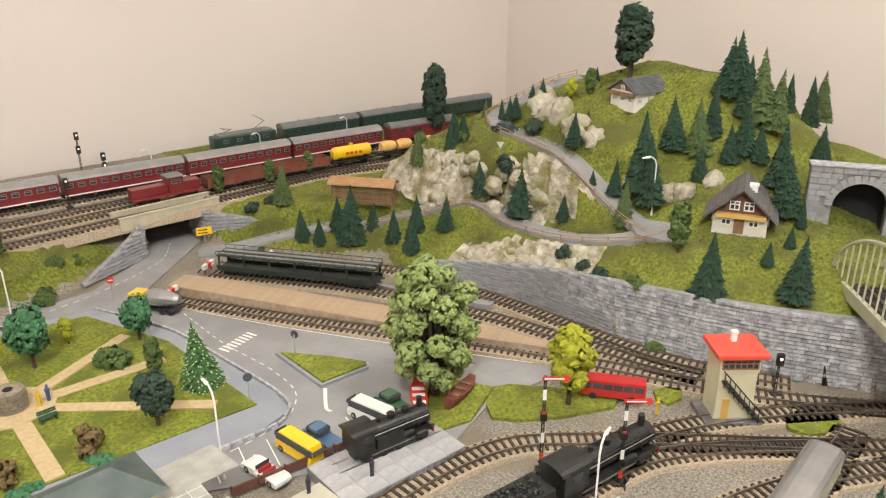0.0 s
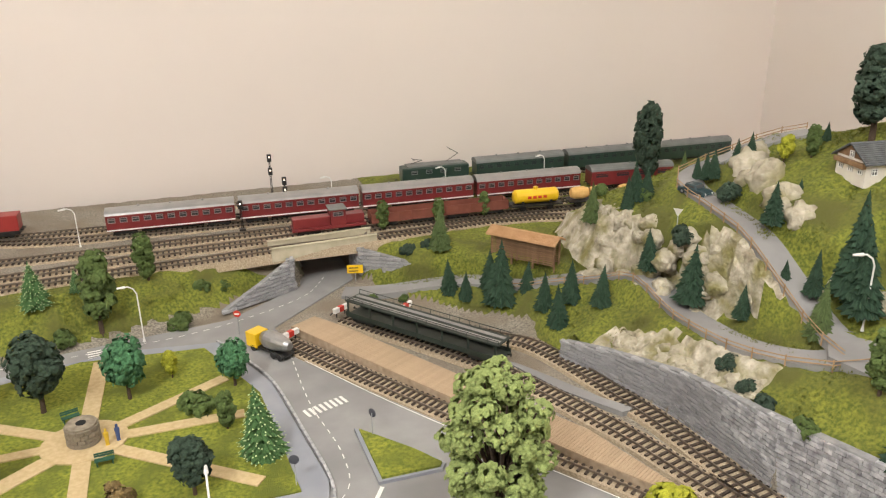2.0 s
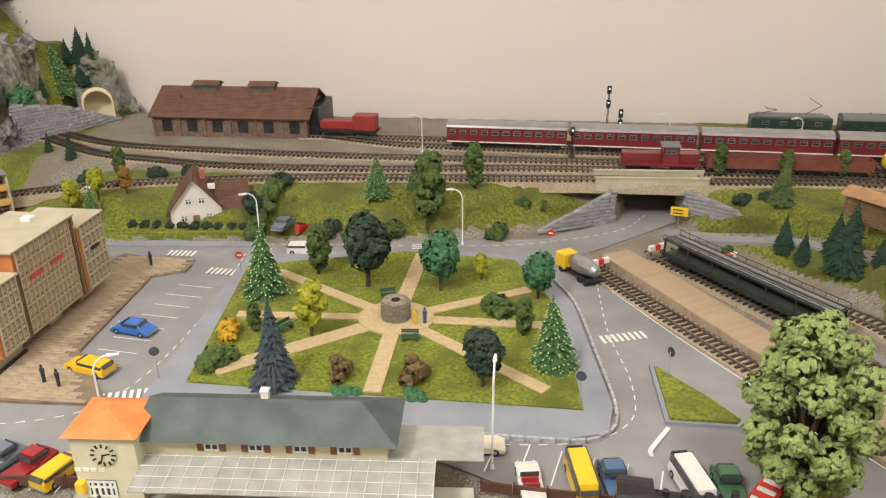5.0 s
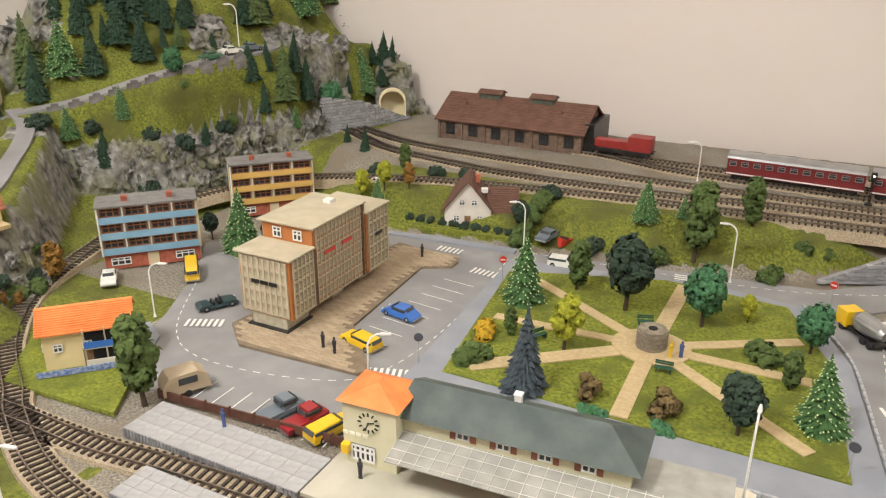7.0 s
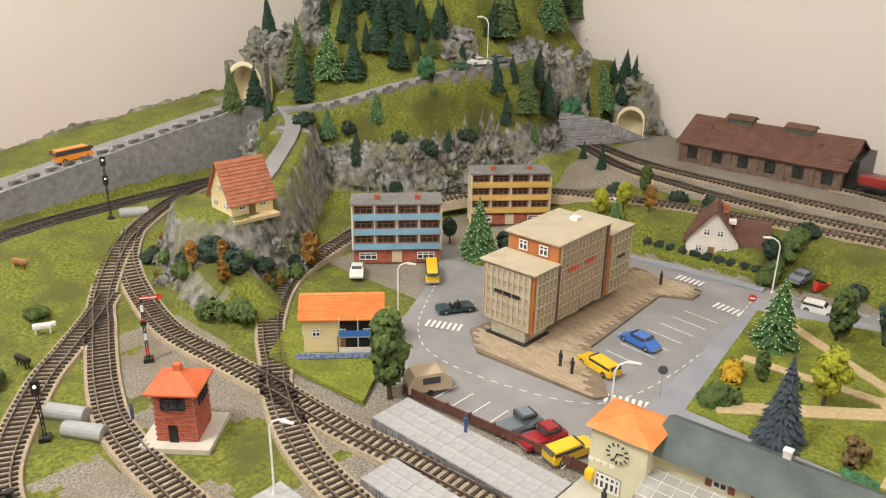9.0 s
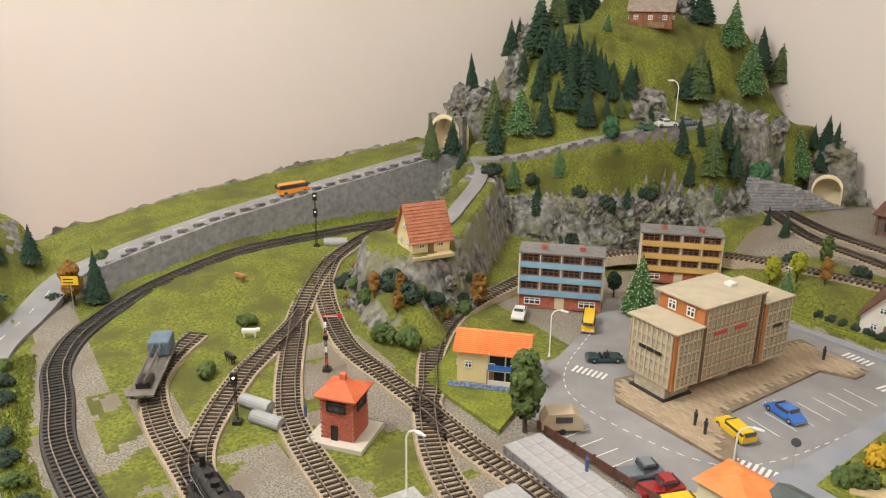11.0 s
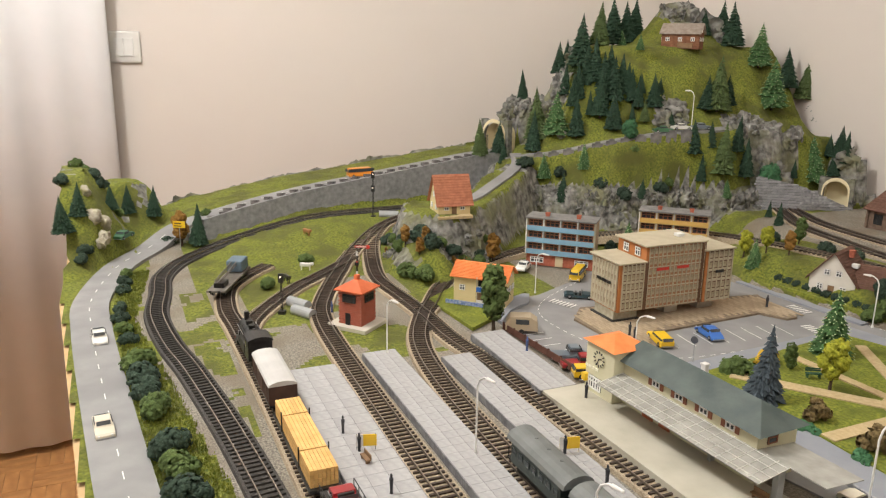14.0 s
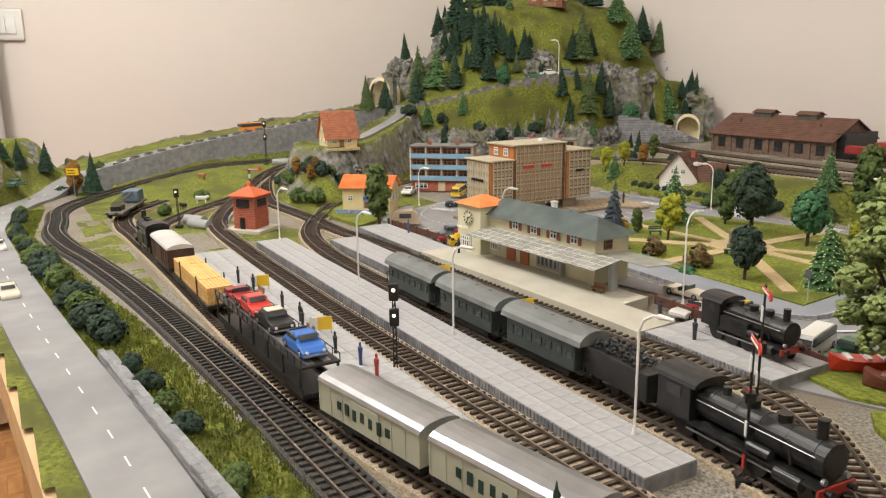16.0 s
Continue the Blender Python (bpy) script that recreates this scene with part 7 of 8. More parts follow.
# hedges round the white house
for k in range(10):
    plant("bushdark", [(-0.285 + k * 0.017, 1.004 + k * 0.002, 0.012)])
for k in range(7):
    plant("bush", [(-0.115 + k * 0.002, 1.01 + k * 0.012, 0.022)])
plant("fir", [(0.565, 0.15, 0.085)])


def grass_tufts(name, inside_fn, n, box4, m, h, label, z=None):
    rng = random.Random(len(name))
    verts, faces = [], []
    x0, y0, x1, y1 = box4
    k = 0
    while k < n:
        x, y = rng.uniform(x0, x1), rng.uniform(y0, y1)
        k += 1
        if not inside_fn(x, y):
            continue
        zz = (H(x, y) if z is None else z) - 0.0005
        for _ in range(3):
            a = rng.uniform(0, 6.28)
            hh = h * rng.uniform(0.5, 1.2)
            dx, dy = math.cos(a) * 0.0007, math.sin(a) * 0.0007
            ox, oy = rng.uniform(-0.002, 0.002), rng.uniform(-0.002, 0.002)
            i = len(verts)
            verts += [(x + ox - dx, y + oy - dy, zz), (x + ox + dx, y + oy + dy, zz), (x + ox + rng.uniform(-0.001, 0.001), y + oy + rng.uniform(-0.001, 0.001), zz + hh)]
            faces.append((i, i + 1, i + 2))
    me = bpy.data.meshes.new(name)
    me.from_pydata(verts, [], faces)
    me.materials.append(m)
    return tagged(new(name, me), label, "grass", kind="stuff")


def bank(x, y):
    return 0.004 < H(x, y) < 0.046 and rocky(x, y) < 0.9 and not 0.36 < x < 0.49


grass_tufts("bank_grass", bank, 26000, (-0.4, 0.95, 0.8, 1.16), GRASS, 0.0026, "short green grass fibres on the bank")
grass_tufts("hill_grass", lambda x, y: rocky(x, y) < 0.9 and x > wall_x(y) + 0.005, 24000, (0.68, 0.2, 1.25, 1.05), GRASS, 0.0026, "short green grass fibres on the chalet hill")
grass_tufts("verge_grass", lambda x, y: lerp(x, [(-0.75, -0.002), (-0.5, -0.01), (0.0, 0.022), (0.4, 0.055)]) < y < lerp(x, [(-0.75, 0.05), (-0.5, 0.018), (-0.266, 0.05), (0.0, 0.085), (0.4, 0.125)]), 22000, (-0.75, -0.02, 0.5, 0.13), LAWN, 0.0035, "bright green grass verge beside the country road", 0.0)

# shrubs over the cottage knoll
rng = random.Random(41)
for k in range(22):
    a, rr = rng.uniform(-2.6, 1.1), rng.uniform(0.84, 1.06)
    x, y = -0.68 + 0.105 * rr * math.cos(a), 0.56 + 0.10 * rr * math.sin(a)
    plant(rng.choice(["bush", "bushdark", "bush", "autumn"]), [(x, y, rng.uniform(0.014, 0.024))])
# shrubs at the foot and lip of the cliff
for x, y in ((-0.93, 0.80), (-0.85, 0.83), (-0.82, 0.90), (-0.76, 0.97), (-0.745, 1.04), (-0.70, 1.10), (-0.685, 1.17), (-0.67, 1.24)):
    plant(rng.choice(["bush", "bushdark"]), [(x, y, rng.uniform(0.018, 0.028))])
# shrubs on the hill by the curtain
plant("bushdark", [(-0.95, -0.02, 0.024), (-0.96, -0.03, 0.022), (-0.78, -0.05, 0.02), (-0.765, -0.055, 0.02)])


# ---- girder bridge over the road, arched bridge ----
CONC = mat("tan_concrete", (0.42, 0.38, 0.27), (0.52, 0.47, 0.35), 60, 0.85, 0.2, 300)
br = thing("road_bridge", pose(0.43, 1.18, 0.0, 0, 0, 3), "tan concrete girder bridge carrying the yard tracks", "bridge")
bx("deck", br, -0.075, -0.035, 0.044, 0.075, 0.04, 0.0505, CONC)
for y in (-0.037, -0.002):
    bx("girder", br, -0.08, y, 0.043, 0.08, y + 0.004, 0.062, CONC)
    bx("coping", br, -0.081, y - 0.001, 0.062, 0.081, y + 0.005, 0.0645, CONC)
IRON = mat("pale_green_iron", (0.36, 0.36, 0.25), (0.46, 0.45, 0.33), 60, 0.5, 0.1)
a, b = Vector((0.90, 0.325, 0.092)), Vector((0.70, 0.12, 0.092))
d = b - a
ib = thing("arch_bridge", Matrix.Translation(a) @ pose(0, 0, 0, 0, 0, math.degrees(math.atan2(d.y, d.x))), "pale green iron arch bridge over the tracks", "bridge")
L = d.length
bx("deck", ib, 0, -0.025, 0, L, 0.025, 0.006, IRON)
for y in (-0.026, 0.026):
    bm = B()
    arc = [Vector((L * k / 20, y, 0.008 + 0.075 * (1 - (2 * k / 20 - 1) ** 2) ** 0.6)) for k in range(21)]
    for p, q in zip(arc, arc[1:]):
        tube(bm, p, q, 0.0022, 0.0022, 6)
    part("arch", bm, IRON, ib)
    for k in range(1, 20):
        bm = B()
        tube(bm, (arc[k].x, y, 0.004), arc[k], 0.0011, 0.0011, 5)
        part("hanger", bm, IRON, ib)
    bx("side_beam", ib, 0, y - 0.002, -0.004, L, y + 0.002, 0.010, IRON)
track([(1.01, 0.385, 0.10), (0.95, 0.36, 0.10), (0.90, 0.325, 0.099), (0.80, 0.222, 0.099), (0.70, 0.12, 0.099)], "dark model track from the tunnel to the bridge", DARKBALLAST)

# ---- curtain and switch ----
CLOTH = mat("white_curtain", (0.77, 0.765, 0.775), (0.81, 0.805, 0.815), 10, 0.9, 0.1, 400)
bm = B()
rows = []
for k in range(121):
    t = k / 120
    y = 0.018 - 1.1 * t
    x = -1.655 - 0.03 * t + 0.006 * math.sin(t * 62) + 0.008 * math.sin(t * 23 + 1)
    rows.append([Vector((x, y, -0.75)), Vector((x, y, 1.7)), Vector((x - 0.003, y, 1.7)), Vector((x - 0.003, y, -0.75))])
loft(bm, rows)
solid("curtain", bm, CLOTH, "long white draped curtain hanging to the floor", "curtain", smooth=True)
d = Vector((-1.9 + 1.23, -0.55 - 1.56, 0)).normalized()
ang = math.degrees(math.atan2(-d.y, -d.x))
sw = thing("light_switch", pose(-1.23 + d.x * 1.575, 1.56 + d.y * 1.575, 0.362, 0, 0, ang), "white square double rocker light switch on the wall", "light switch")
bx("plate", sw, -0.042, -0.010, -0.042, 0.042, -0.001, 0.042, mat("white_plastic", (0.72, 0.70, 0.66), (0.75, 0.73, 0.69), 20, 0.4, 0), 0.006)
for x in (-0.014, 0.012):
    bx("rocker", sw, x - 0.0125, -0.013, -0.024, x + 0.0125, -0.009, 0.024, WHITE, 0.0015)
bm = B()
box(bm, -0.05, -0.028, 0, 0.05, 0.028, 0.006, 0.001)
me = mesh_of(bm, "parquet_block", PARQUET)
fl = bpy.data.objects["floor"]
for i in range(7):
    for j in range(6):
        for k in range(3):
            o = new("parquet_block", me)
            o.parent = fl
            o.matrix_basis = (pose(-1.75 + i * 0.108, -0.65 + j * 0.108 + (k - 1) * 0.036, FLOOR - 0.003) if (i + j) % 2 else pose(-1.75 + i * 0.108 + (k - 1) * 0.036, -0.65 + j * 0.108, FLOOR - 0.003, 0, 0, 90)) @ Matrix.Diagonal((1.06, 0.62, 1, 1))


# ---- cars ----
TYRE = mat("tyre_black", (0.015, 0.015, 0.015), (0.03, 0.03, 0.03), 80, 0.8, 0)
CARGLASS = mat("car_glass", (0.05, 0.055, 0.06), (0.08, 0.085, 0.09), 30, 0.12, 0)
PROFILES = {
    "beetle": [(-0.5, 0.14), (-0.49, 0.3), (-0.40, 0.46), (-0.22, 0.82), (0.0, 0.92), (0.12, 0.86), (0.22, 0.56), (0.38, 0.48), (0.48, 0.34), (0.5, 0.14)],
    "sedan": [(-0.5, 0.16), (-0.5, 0.46), (-0.30, 0.54), (-0.20, 0.86), (0.08, 0.88), (0.2, 0.56), (0.46, 0.48), (0.5, 0.36), (0.5, 0.16)],
    "estate": [(-0.5, 0.16), (-0.5, 0.55), (-0.44, 0.86), (0.1, 0.88), (0.22, 0.55), (0.46, 0.48), (0.5, 0.36), (0.5, 0.16)],
    "bus": [(-0.5, 0.14), (-0.5, 0.8), (-0.46, 1.22), (0.40, 1.24), (0.47, 0.85), (0.5, 0.5), (0.5, 0.14)],
    "open": [(-0.5, 0.16), (-0.5, 0.40), (-0.42, 0.5), (-0.2, 0.5), (-0.18, 0.34), (0.08, 0.34), (0.10, 0.52), (0.38, 0.48), (0.5, 0.36), (0.5, 0.16)],
    "pickup": [(-0.5, 0.2), (-0.5, 0.5), (0.0, 0.5), (0.02, 1.05), (0.28, 1.05), (0.36, 0.66), (0.5, 0.56), (0.5, 0.2)],
}


def car(x, y, rz, kind, m, label, l=0.047, w=0.0185, z=None, m0=None, roof=None):
    z = (max(H(x, y), 0) + 0.0005) if z is None else z
    t = thing("car", m0 or pose(x, y, z, 0, 0, rz), label, "car", "cars")
    hs = 0.0165
    prof = PROFILES[kind]
    bm = B()
    rings = []
    for f, q in ((-1, 0.86), (-0.93, 1), (0.93, 1), (1, 0.86)):
        ring = []
        for u, v in prof:
            tuck = 0.80 if v > 0.6 else 1
            ring.append(Vector((u * l * (0.985 if abs(f) == 1 else 1), f * w / 2 * tuck, max(0.15, v * (0.97 if abs(f) == 1 and v > 0.3 else 1)) * hs)))
        rings.append(ring)
    loft(bm, rings)
    part("body", bm, m, t)
    top = max(v for u, v in prof)
    if top > 0.7:
        us = [u for u, v in prof if v > 0.7]
        lo, hi = min(us) - 0.03, max(us) + 0.05
        for s in (-1, 1):
            bx("side_window", t, lo * l, s * w * 0.425 - 0.0009, hs * (0.60 if top < 1 else 0.72), hi * l * 0.9, s * w * 0.425 + 0.0009, hs * (top - 0.10), CARGLASS, 0.0003)
        for u, sgn in ((hi + 0.02, 1), (lo - 0.02, -1)):
            o = bx("windscreen", t, -0.0006, -w * 0.36, -hs * 0.13, 0.0006, w * 0.36, hs * 0.13, CARGLASS, 0.0003)
            o.matrix_basis = pose(u * l, 0, hs * (top * 0.5 + 0.31), 0, -sgn * 32 if top < 1 else -sgn * 12, 0)
        if roof:
            bx("roof", t, (lo + 0.08) * l, -w * 0.36, hs * top - 0.0004, (hi - 0.04) * l, w * 0.36, hs * top + 0.0006, roof, 0.0005)
    elif kind == "open":
        o = bx("windscreen", t, 0.08 * l, -w * 0.4, hs * 0.5, 0.095 * l, w * 0.4, hs * 0.75, CARGLASS, 0.0002)
        for u in (-0.14, 0.0):
            bx("seat", t, u * l, -w * 0.36, hs * 0.3, (u + 0.06) * l, w * 0.36, hs * 0.58, mat("seat_red", (0.28, 0.02, 0.02), None, 40, 0.6, 0) if "white" in label else BLACK, 0.0006)
    for s in (-1, 1):
        for u in (-0.32, 0.33):
            bm = B()
            tube(bm, (u * l, s * w * 0.40, 0.0034), (u * l, s * w * 0.51, 0.0034), 0.0034, 0.0034, 12)
            wh_ = part("wheel", bm, TYRE, t)
            bm = B()
            tube(bm, (u * l, s * w * 0.51, 0.0034), (u * l, s * w * 0.525, 0.0034), 0.0018, 0.0016, 10)
            part("hubcap", bm, SILVER, wh_)
        bm = B()
        tube(bm, (0.485 * l, s * w * 0.34, hs * 0.36), (0.503 * l, s * w * 0.34, hs * 0.36), 0.0012, 0.0012, 8)
        part("headlight", bm, WHITE, t)
    for u in (-0.508, 0.508):
        bx("bumper", t, u * l - 0.0006, -w * 0.46, hs * 0.17, u * l + 0.0006, w * 0.46, hs * 0.25, SILVER, 0.0002)
    return t


def paint(name, c):
    return mat(name, c, None, 50, 0.35, 0.0, coat=0.4)


IVORY, DBLUE, DKGREEN, MAROON, WHITEC, ORANGEC, GREYC, GREENC = paint("ivory", (0.62, 0.56, 0.44)), paint("steel_blue", (0.06, 0.12, 0.22)), paint("dark_teal", (0.02, 0.05, 0.06)), paint("maroon", (0.30, 0.015, 0.02)), paint("car_white", (0.66, 0.65, 0.60)), paint("bus_orange", (0.75, 0.26, 0.02)), paint("blue_grey", (0.14, 0.17, 0.20)), paint("car_green", (0.05, 0.14, 0.07))
car(0.227, 0.588, 5, "open", IVORY, "ivory open roadster with brown seats", 0.048)
car(0.273, 0.545, 100, "open", WHITEC, "cream-white open convertible with red seats", 0.05)
car(0.312, 0.553, 100, "bus", YELLOW, "yellow delivery van in a parking bay", 0.05)
car(0.338, 0.553, 100, "pickup", DBLUE, "steel blue open truck in a parking bay", 0.046)
car(0.396, 0.556, 105, "bus", WHITEC, "white and green camper bus by the junction", 0.05)
car(0.424, 0.556, 95, "pickup", GREENC, "dark green old truck by the grass", 0.045)
car(-0.155, 0.747, 170, "beetle", BLUE, "bright blue rounded saloon in a parking bay")
car(-0.16, 0.668, 165, "estate", YELLOW, "yellow estate taxi beside the plaza", 0.05)
car(-0.362, 0.668, 60, "open", DKGREEN, "dark teal open convertible on the street")
car(-0.452, 0.722, -45, "bus", YELLOW, "yellow post van before the flats", 0.05)
car(-0.532, 0.66, -45, "sedan", WHITEC, "white saloon parked by the flats", 0.042)
car(-0.156, 0.522, 72, "pickup", GREYC, "blue-grey pickup in a parking bay", 0.044)
car(-0.127, 0.519, 72, "pickup", MAROON, "dark red pickup in a parking bay", 0.045)
car(-0.098, 0.521, 72, "estate", YELLOW, "yellow estate car in a parking bay", 0.05)
car(-0.077, 1.032, 80, "sedan", GREYC, "blue-grey saloon parked by the bank")
car(-0.035, 0.975, 5, "estate", WHITEC, "white small hatchback on the street", 0.04)
car(-0.425, -0.028, 4, "beetle", WHITEC, "white rounded saloon on the country road")
car(-0.88, 0.012, 150, "sedan", GREENC, "dark green saloon on the country road")
car(-0.16, -0.022, 5, "sedan", IVORY, "cream saloon on the country road")
car(-1.018, 0.508, 97, "bus", ORANGEC, "orange post bus on the side road", 0.058, z=side_road(0.508) + 0.003)
car(0.858, 0.85, -75, "sedan", DKGREEN, "dark green saloon on the hill road", 0.042, z=H(0.858, 0.85) + 0.004)
for (x, y, m_, lb) in ((-0.735, 1.10, GREENC, "green saloon parked on the mountain road"), (-0.725, 1.14, WHITEC, "white saloon parked on the mountain road"), (-0.716, 1.185, GREYC, "grey saloon parked on the mountain road")):
    car(x, y, 70, "sedan", m_, lb, 0.042, z=H(x, y) + 0.004)
for u, kind, m_, lb in ((-0.075, "open", MAROON, "dark red open car on the carrier wagon"), (-0.035, "sedan", RED, "bright red coupe on the carrier wagon"), (0.012, "sedan", BLACK, "black saloon with a cream roof on the wagon"), (0.075, "beetle", BLUE, "bright blue rounded saloon on the wagon")):
    car(0, 0, 0, kind, m_, lb, 0.044, m0=CAR_BED @ pose(u, 0, 0.0322), roof=IVORY if "cream roof" in lb else None)
# red bus, concrete mixer, caravan, boats
bs = thing("city_bus", pose(0.613, 0.428, 0.002, 0, 0, -53) @ Matrix.Scale(0.74, 4), "red single-deck city bus on gravel", "bus")
bx("body", bs, -0.045, -0.0115, 0.004, 0.045, 0.0115, 0.030, paint("bus_red", (0.42, 0.02, 0.02)), 0.0015)
for k in range(6):
    bx("window", bs, -0.042 + k * 0.0143, -0.0119, 0.0165, -0.0295 + k * 0.0143, -0.0112, 0.025, CARGLASS, 0.0003)
for u in (-0.027, 0.027):
    for s in (-1, 1):
        bm = B()
        tube(bm, (u, s * 0.0095, 0.005), (u, s * 0.012, 0.005), 0.005, 0.005, 14)
        part("wheel", bm, TYRE, bs)
mx = thing("mixer_truck", pose(0.325, 0.937, 0.0005, 0, 0, 125) @ Matrix.Scale(0.8, 4), "concrete mixer truck with silver drum and yellow cab", "truck")
bx("chassis", mx, -0.04, -0.010, 0.006, 0.035, 0.010, 0.009, BLACK)
bx("cab", mx, 0.022, -0.0135, 0.006, 0.045, 0.0135, 0.030, YELLOW, 0.0015)
bm = B()
loft(bm, [[Vector((u, r * math.cos(a), 0.023 + r * math.sin(a))) for a in [2 * math.pi * i / 18 for i in range(18)]] for u, r in ((-0.042, 0.006), (-0.035, 0.010), (-0.012, 0.0145), (0.006, 0.0145), (0.018, 0.009))])
part("drum", bm, SILVER, mx)
for u in (-0.03, -0.016, 0.03):
    for s in (-1, 1):
        bm = B()
        tube(bm, (u, s * 0.0095, 0.0055), (u, s * 0.0135, 0.0055), 0.0055, 0.0055, 14)
        part("wheel", bm, TYRE, mx)
cv = thing("caravan", pose(-0.262, 0.512, 0.0005, 0, 0, 60), "small beige rounded caravan in a bay", "caravan")
bm = B()
loft(bm, [[Vector((u * 0.045, y, v * 0.025)) for u, v in ((-0.5, 0.2), (-0.5, 0.6), (-0.36, 0.95), (0.25, 1.0), (0.45, 0.75), (0.5, 0.2))] for y in (-0.011, 0.011)])
part("body", bm, mat("caravan_beige", (0.45, 0.36, 0.24), (0.5, 0.41, 0.29), 40, 0.5, 0), cv)
bx("window", cv, -0.008, -0.0115, 0.014, 0.010, -0.0108, 0.021, CARGLASS, 0)
bm = B()
tube(bm, (0, -0.012, 0.0035), (0, -0.008, 0.0035), 0.0035, 0.0035, 12)
part("wheel", bm, TYRE, cv)
bm = B()
tube(bm, (0, 0.008, 0.0035), (0, 0.012, 0.0035), 0.0035, 0.0035, 12)
part("wheel", bm, TYRE, cv)


def boat(x, y, z, rz, hull, deck, label, l=0.05):
    t = thing("rowing_boat", pose(x, y, z, 0, 0, rz), label, "boat", "boats")
    bm = B()
    rings = []
    for k in range(9):
        u = -0.5 + k / 8
        w = 0.0085 * (1 - abs(2 * u * 0.85) ** 2.6) + 0.0006
        rings.append([Vector((u * l, w, 0.011 + 0.004 * (2 * u) ** 4)), Vector((u * l, w * 0.6, 0.002)), Vector((u * l, -w * 0.6, 0.002)), Vector((u * l, -w, 0.011 + 0.004 * (2 * u) ** 4))])
    loft(bm, rings)
    part("hull", bm, hull, t)
    for u in (-0.25, 0.0, 0.22):
        bx("bench", t, u * l - 0.002, -0.0065, 0.0115, u * l + 0.002, 0.0065, 0.013, deck, 0)
    return t


boat(0.447, 0.545, 0.002, 55, RED, WHITE, "red and white wooden rowing boat on grass", 0.055)
boat(0.488, 0.527, 0.002, 20, RBROWN, WOOD, "brown varnished boat on grass", 0.055)
boat(-0.05, 1.045, 0.006, 75, RED, BLACK, "red motor boat on a trailer", 0.05)


# ---- street lamps ----
def street_lamp(x, y, h, rz=0, z=None):
    t = thing("street_lamp", pose(x, y, H(x, y) if z is None else z, 0, 0, rz), "white curved street lamp with a lit head", "street lamp", "street lamps")
    bm = B()
    pts = [Vector((0, 0, 0)), Vector((0, 0, h * 0.86)), Vector((0.003, 0, h * 0.95)), Vector((0.009, 0, h)), Vector((0.014, 0, h))]
    for p, q in zip(pts, pts[1:]):
        tube(bm, p, q, 0.0009, 0.0009, 8)
    tube(bm, (0, 0, 0), (0, 0, 0.004), 0.002, 0.0012, 8)
    part("pole", bm, WHITE, t)
    bm = B()
    tube(bm, (0.012, 0, h), (0.022, 0, h - 0.0005), 0.0019, 0.0012, 8)
    part("head", bm, WHITE, t)


for x, y, h, rz, z in ((-0.408, 0.615, 0.067, 30, 0), (-0.392, 1.06, 0.052, 0, 0), (-0.10, 0.995, 0.075, 200, 0), (-0.092, 0.575, 0.075, 30, 0), (-0.235, 0.306, 0.072, 20, 0.009), (0.028, 0.306, 0.08, 20, 0.009), (0.22, 0.31, 0.08, 20, 0.009), (0.442, 0.31, 0.08, 20, 0.009), (0.242, 0.566, 0.093, 90, 0), (0.172, 1.026, 0.078, 180, 0), (0.079, 1.29, 0.064, 200, 0.05), (0.481, 1.345, 0.06, 200, 0.05), (0.685, 1.335, 0.06, 200, 0.05), (0.877, 1.33, 0.065, 200, 0.05), (0.862, 0.574, 0.08, 160, None)):
    street_lamp(x, y, h, rz, z)
street_lamp(-0.735, 1.175, 0.085, 200, H(-0.735, 1.175))


# ---- signals ----
LIT = bpy.data.materials.new("signal_light")
LIT.use_nodes = True
LIT.node_tree.nodes["Principled BSDF"].inputs["Emission Color"].default_value = (1, 0.8, 0.6, 1)
LIT.node_tree.nodes["Principled BSDF"].inputs["Emission Strength"].default_value = 3


def signal(x, y, h, kind, label, z=0.0, rz=0):
    t = thing("railway_signal", pose(x, y, z, 0, 0, rz), label, "signal", "signals")
    bm = B()
    for s in (-0.0013, 0.0013):
        tube(bm, (s, 0, 0), (s * 0.6, 0, h), 0.0006, 0.0006, 5)
    for k in range(int(h / 0.006)):
        tube(bm, (-0.0012, 0, k * 0.006), (0.0012, 0, k * 0.006 + 0.006), 0.0004, 0.0004, 4)
    part("mast", bm, BLACK, t)
    bx("base", t, -0.005, -0.005, -0.002, 0.005, 0.005, 0.003, BLACK, 0.0006)
    if kind == "arm":
        bm = B()
        box(bm, -0.003, -0.0015, h - 0.004, 0.018, -0.0008, h - 0.0008)
        tube(bm, (0.018, -0.0016, h - 0.0024), (0.018, -0.0006, h - 0.0024), 0.0034, 0.0034, 12)
        part("arm", bm, RED, t, "red and white semaphore arm")
        bx("arm_face", t, -0.001, -0.0019, h - 0.003, 0.016, -0.0016, h - 0.0018, WHITE, 0)
        bx("lamp_box", t, -0.003, -0.003, h * 0.55, 0.003, 0.003, h * 0.62, BLACK, 0.0005)
        for k in range(4):
            bx("band", t, -0.0016, -0.0014, h * (0.1 + k * 0.22), 0.0016, -0.0006, h * (0.2 + k * 0.22), WHITE if k % 2 else RED, 0)
    else:
        for zz in ((h - 0.008, h * 0.62) if kind == "two" else (h - 0.008,)):
            bx("lamp_head", t, -0.0038, -0.003, zz - 0.006, 0.0038, 0.002, zz + 0.008, BLACK, 0.0012)
            bm = B()
            tube(bm, (0, -0.0028, zz + 0.003), (0, -0.0036, zz + 0.003), 0.0014, 0.0014, 10)
            part("light", bm, LIT, t)
    return t


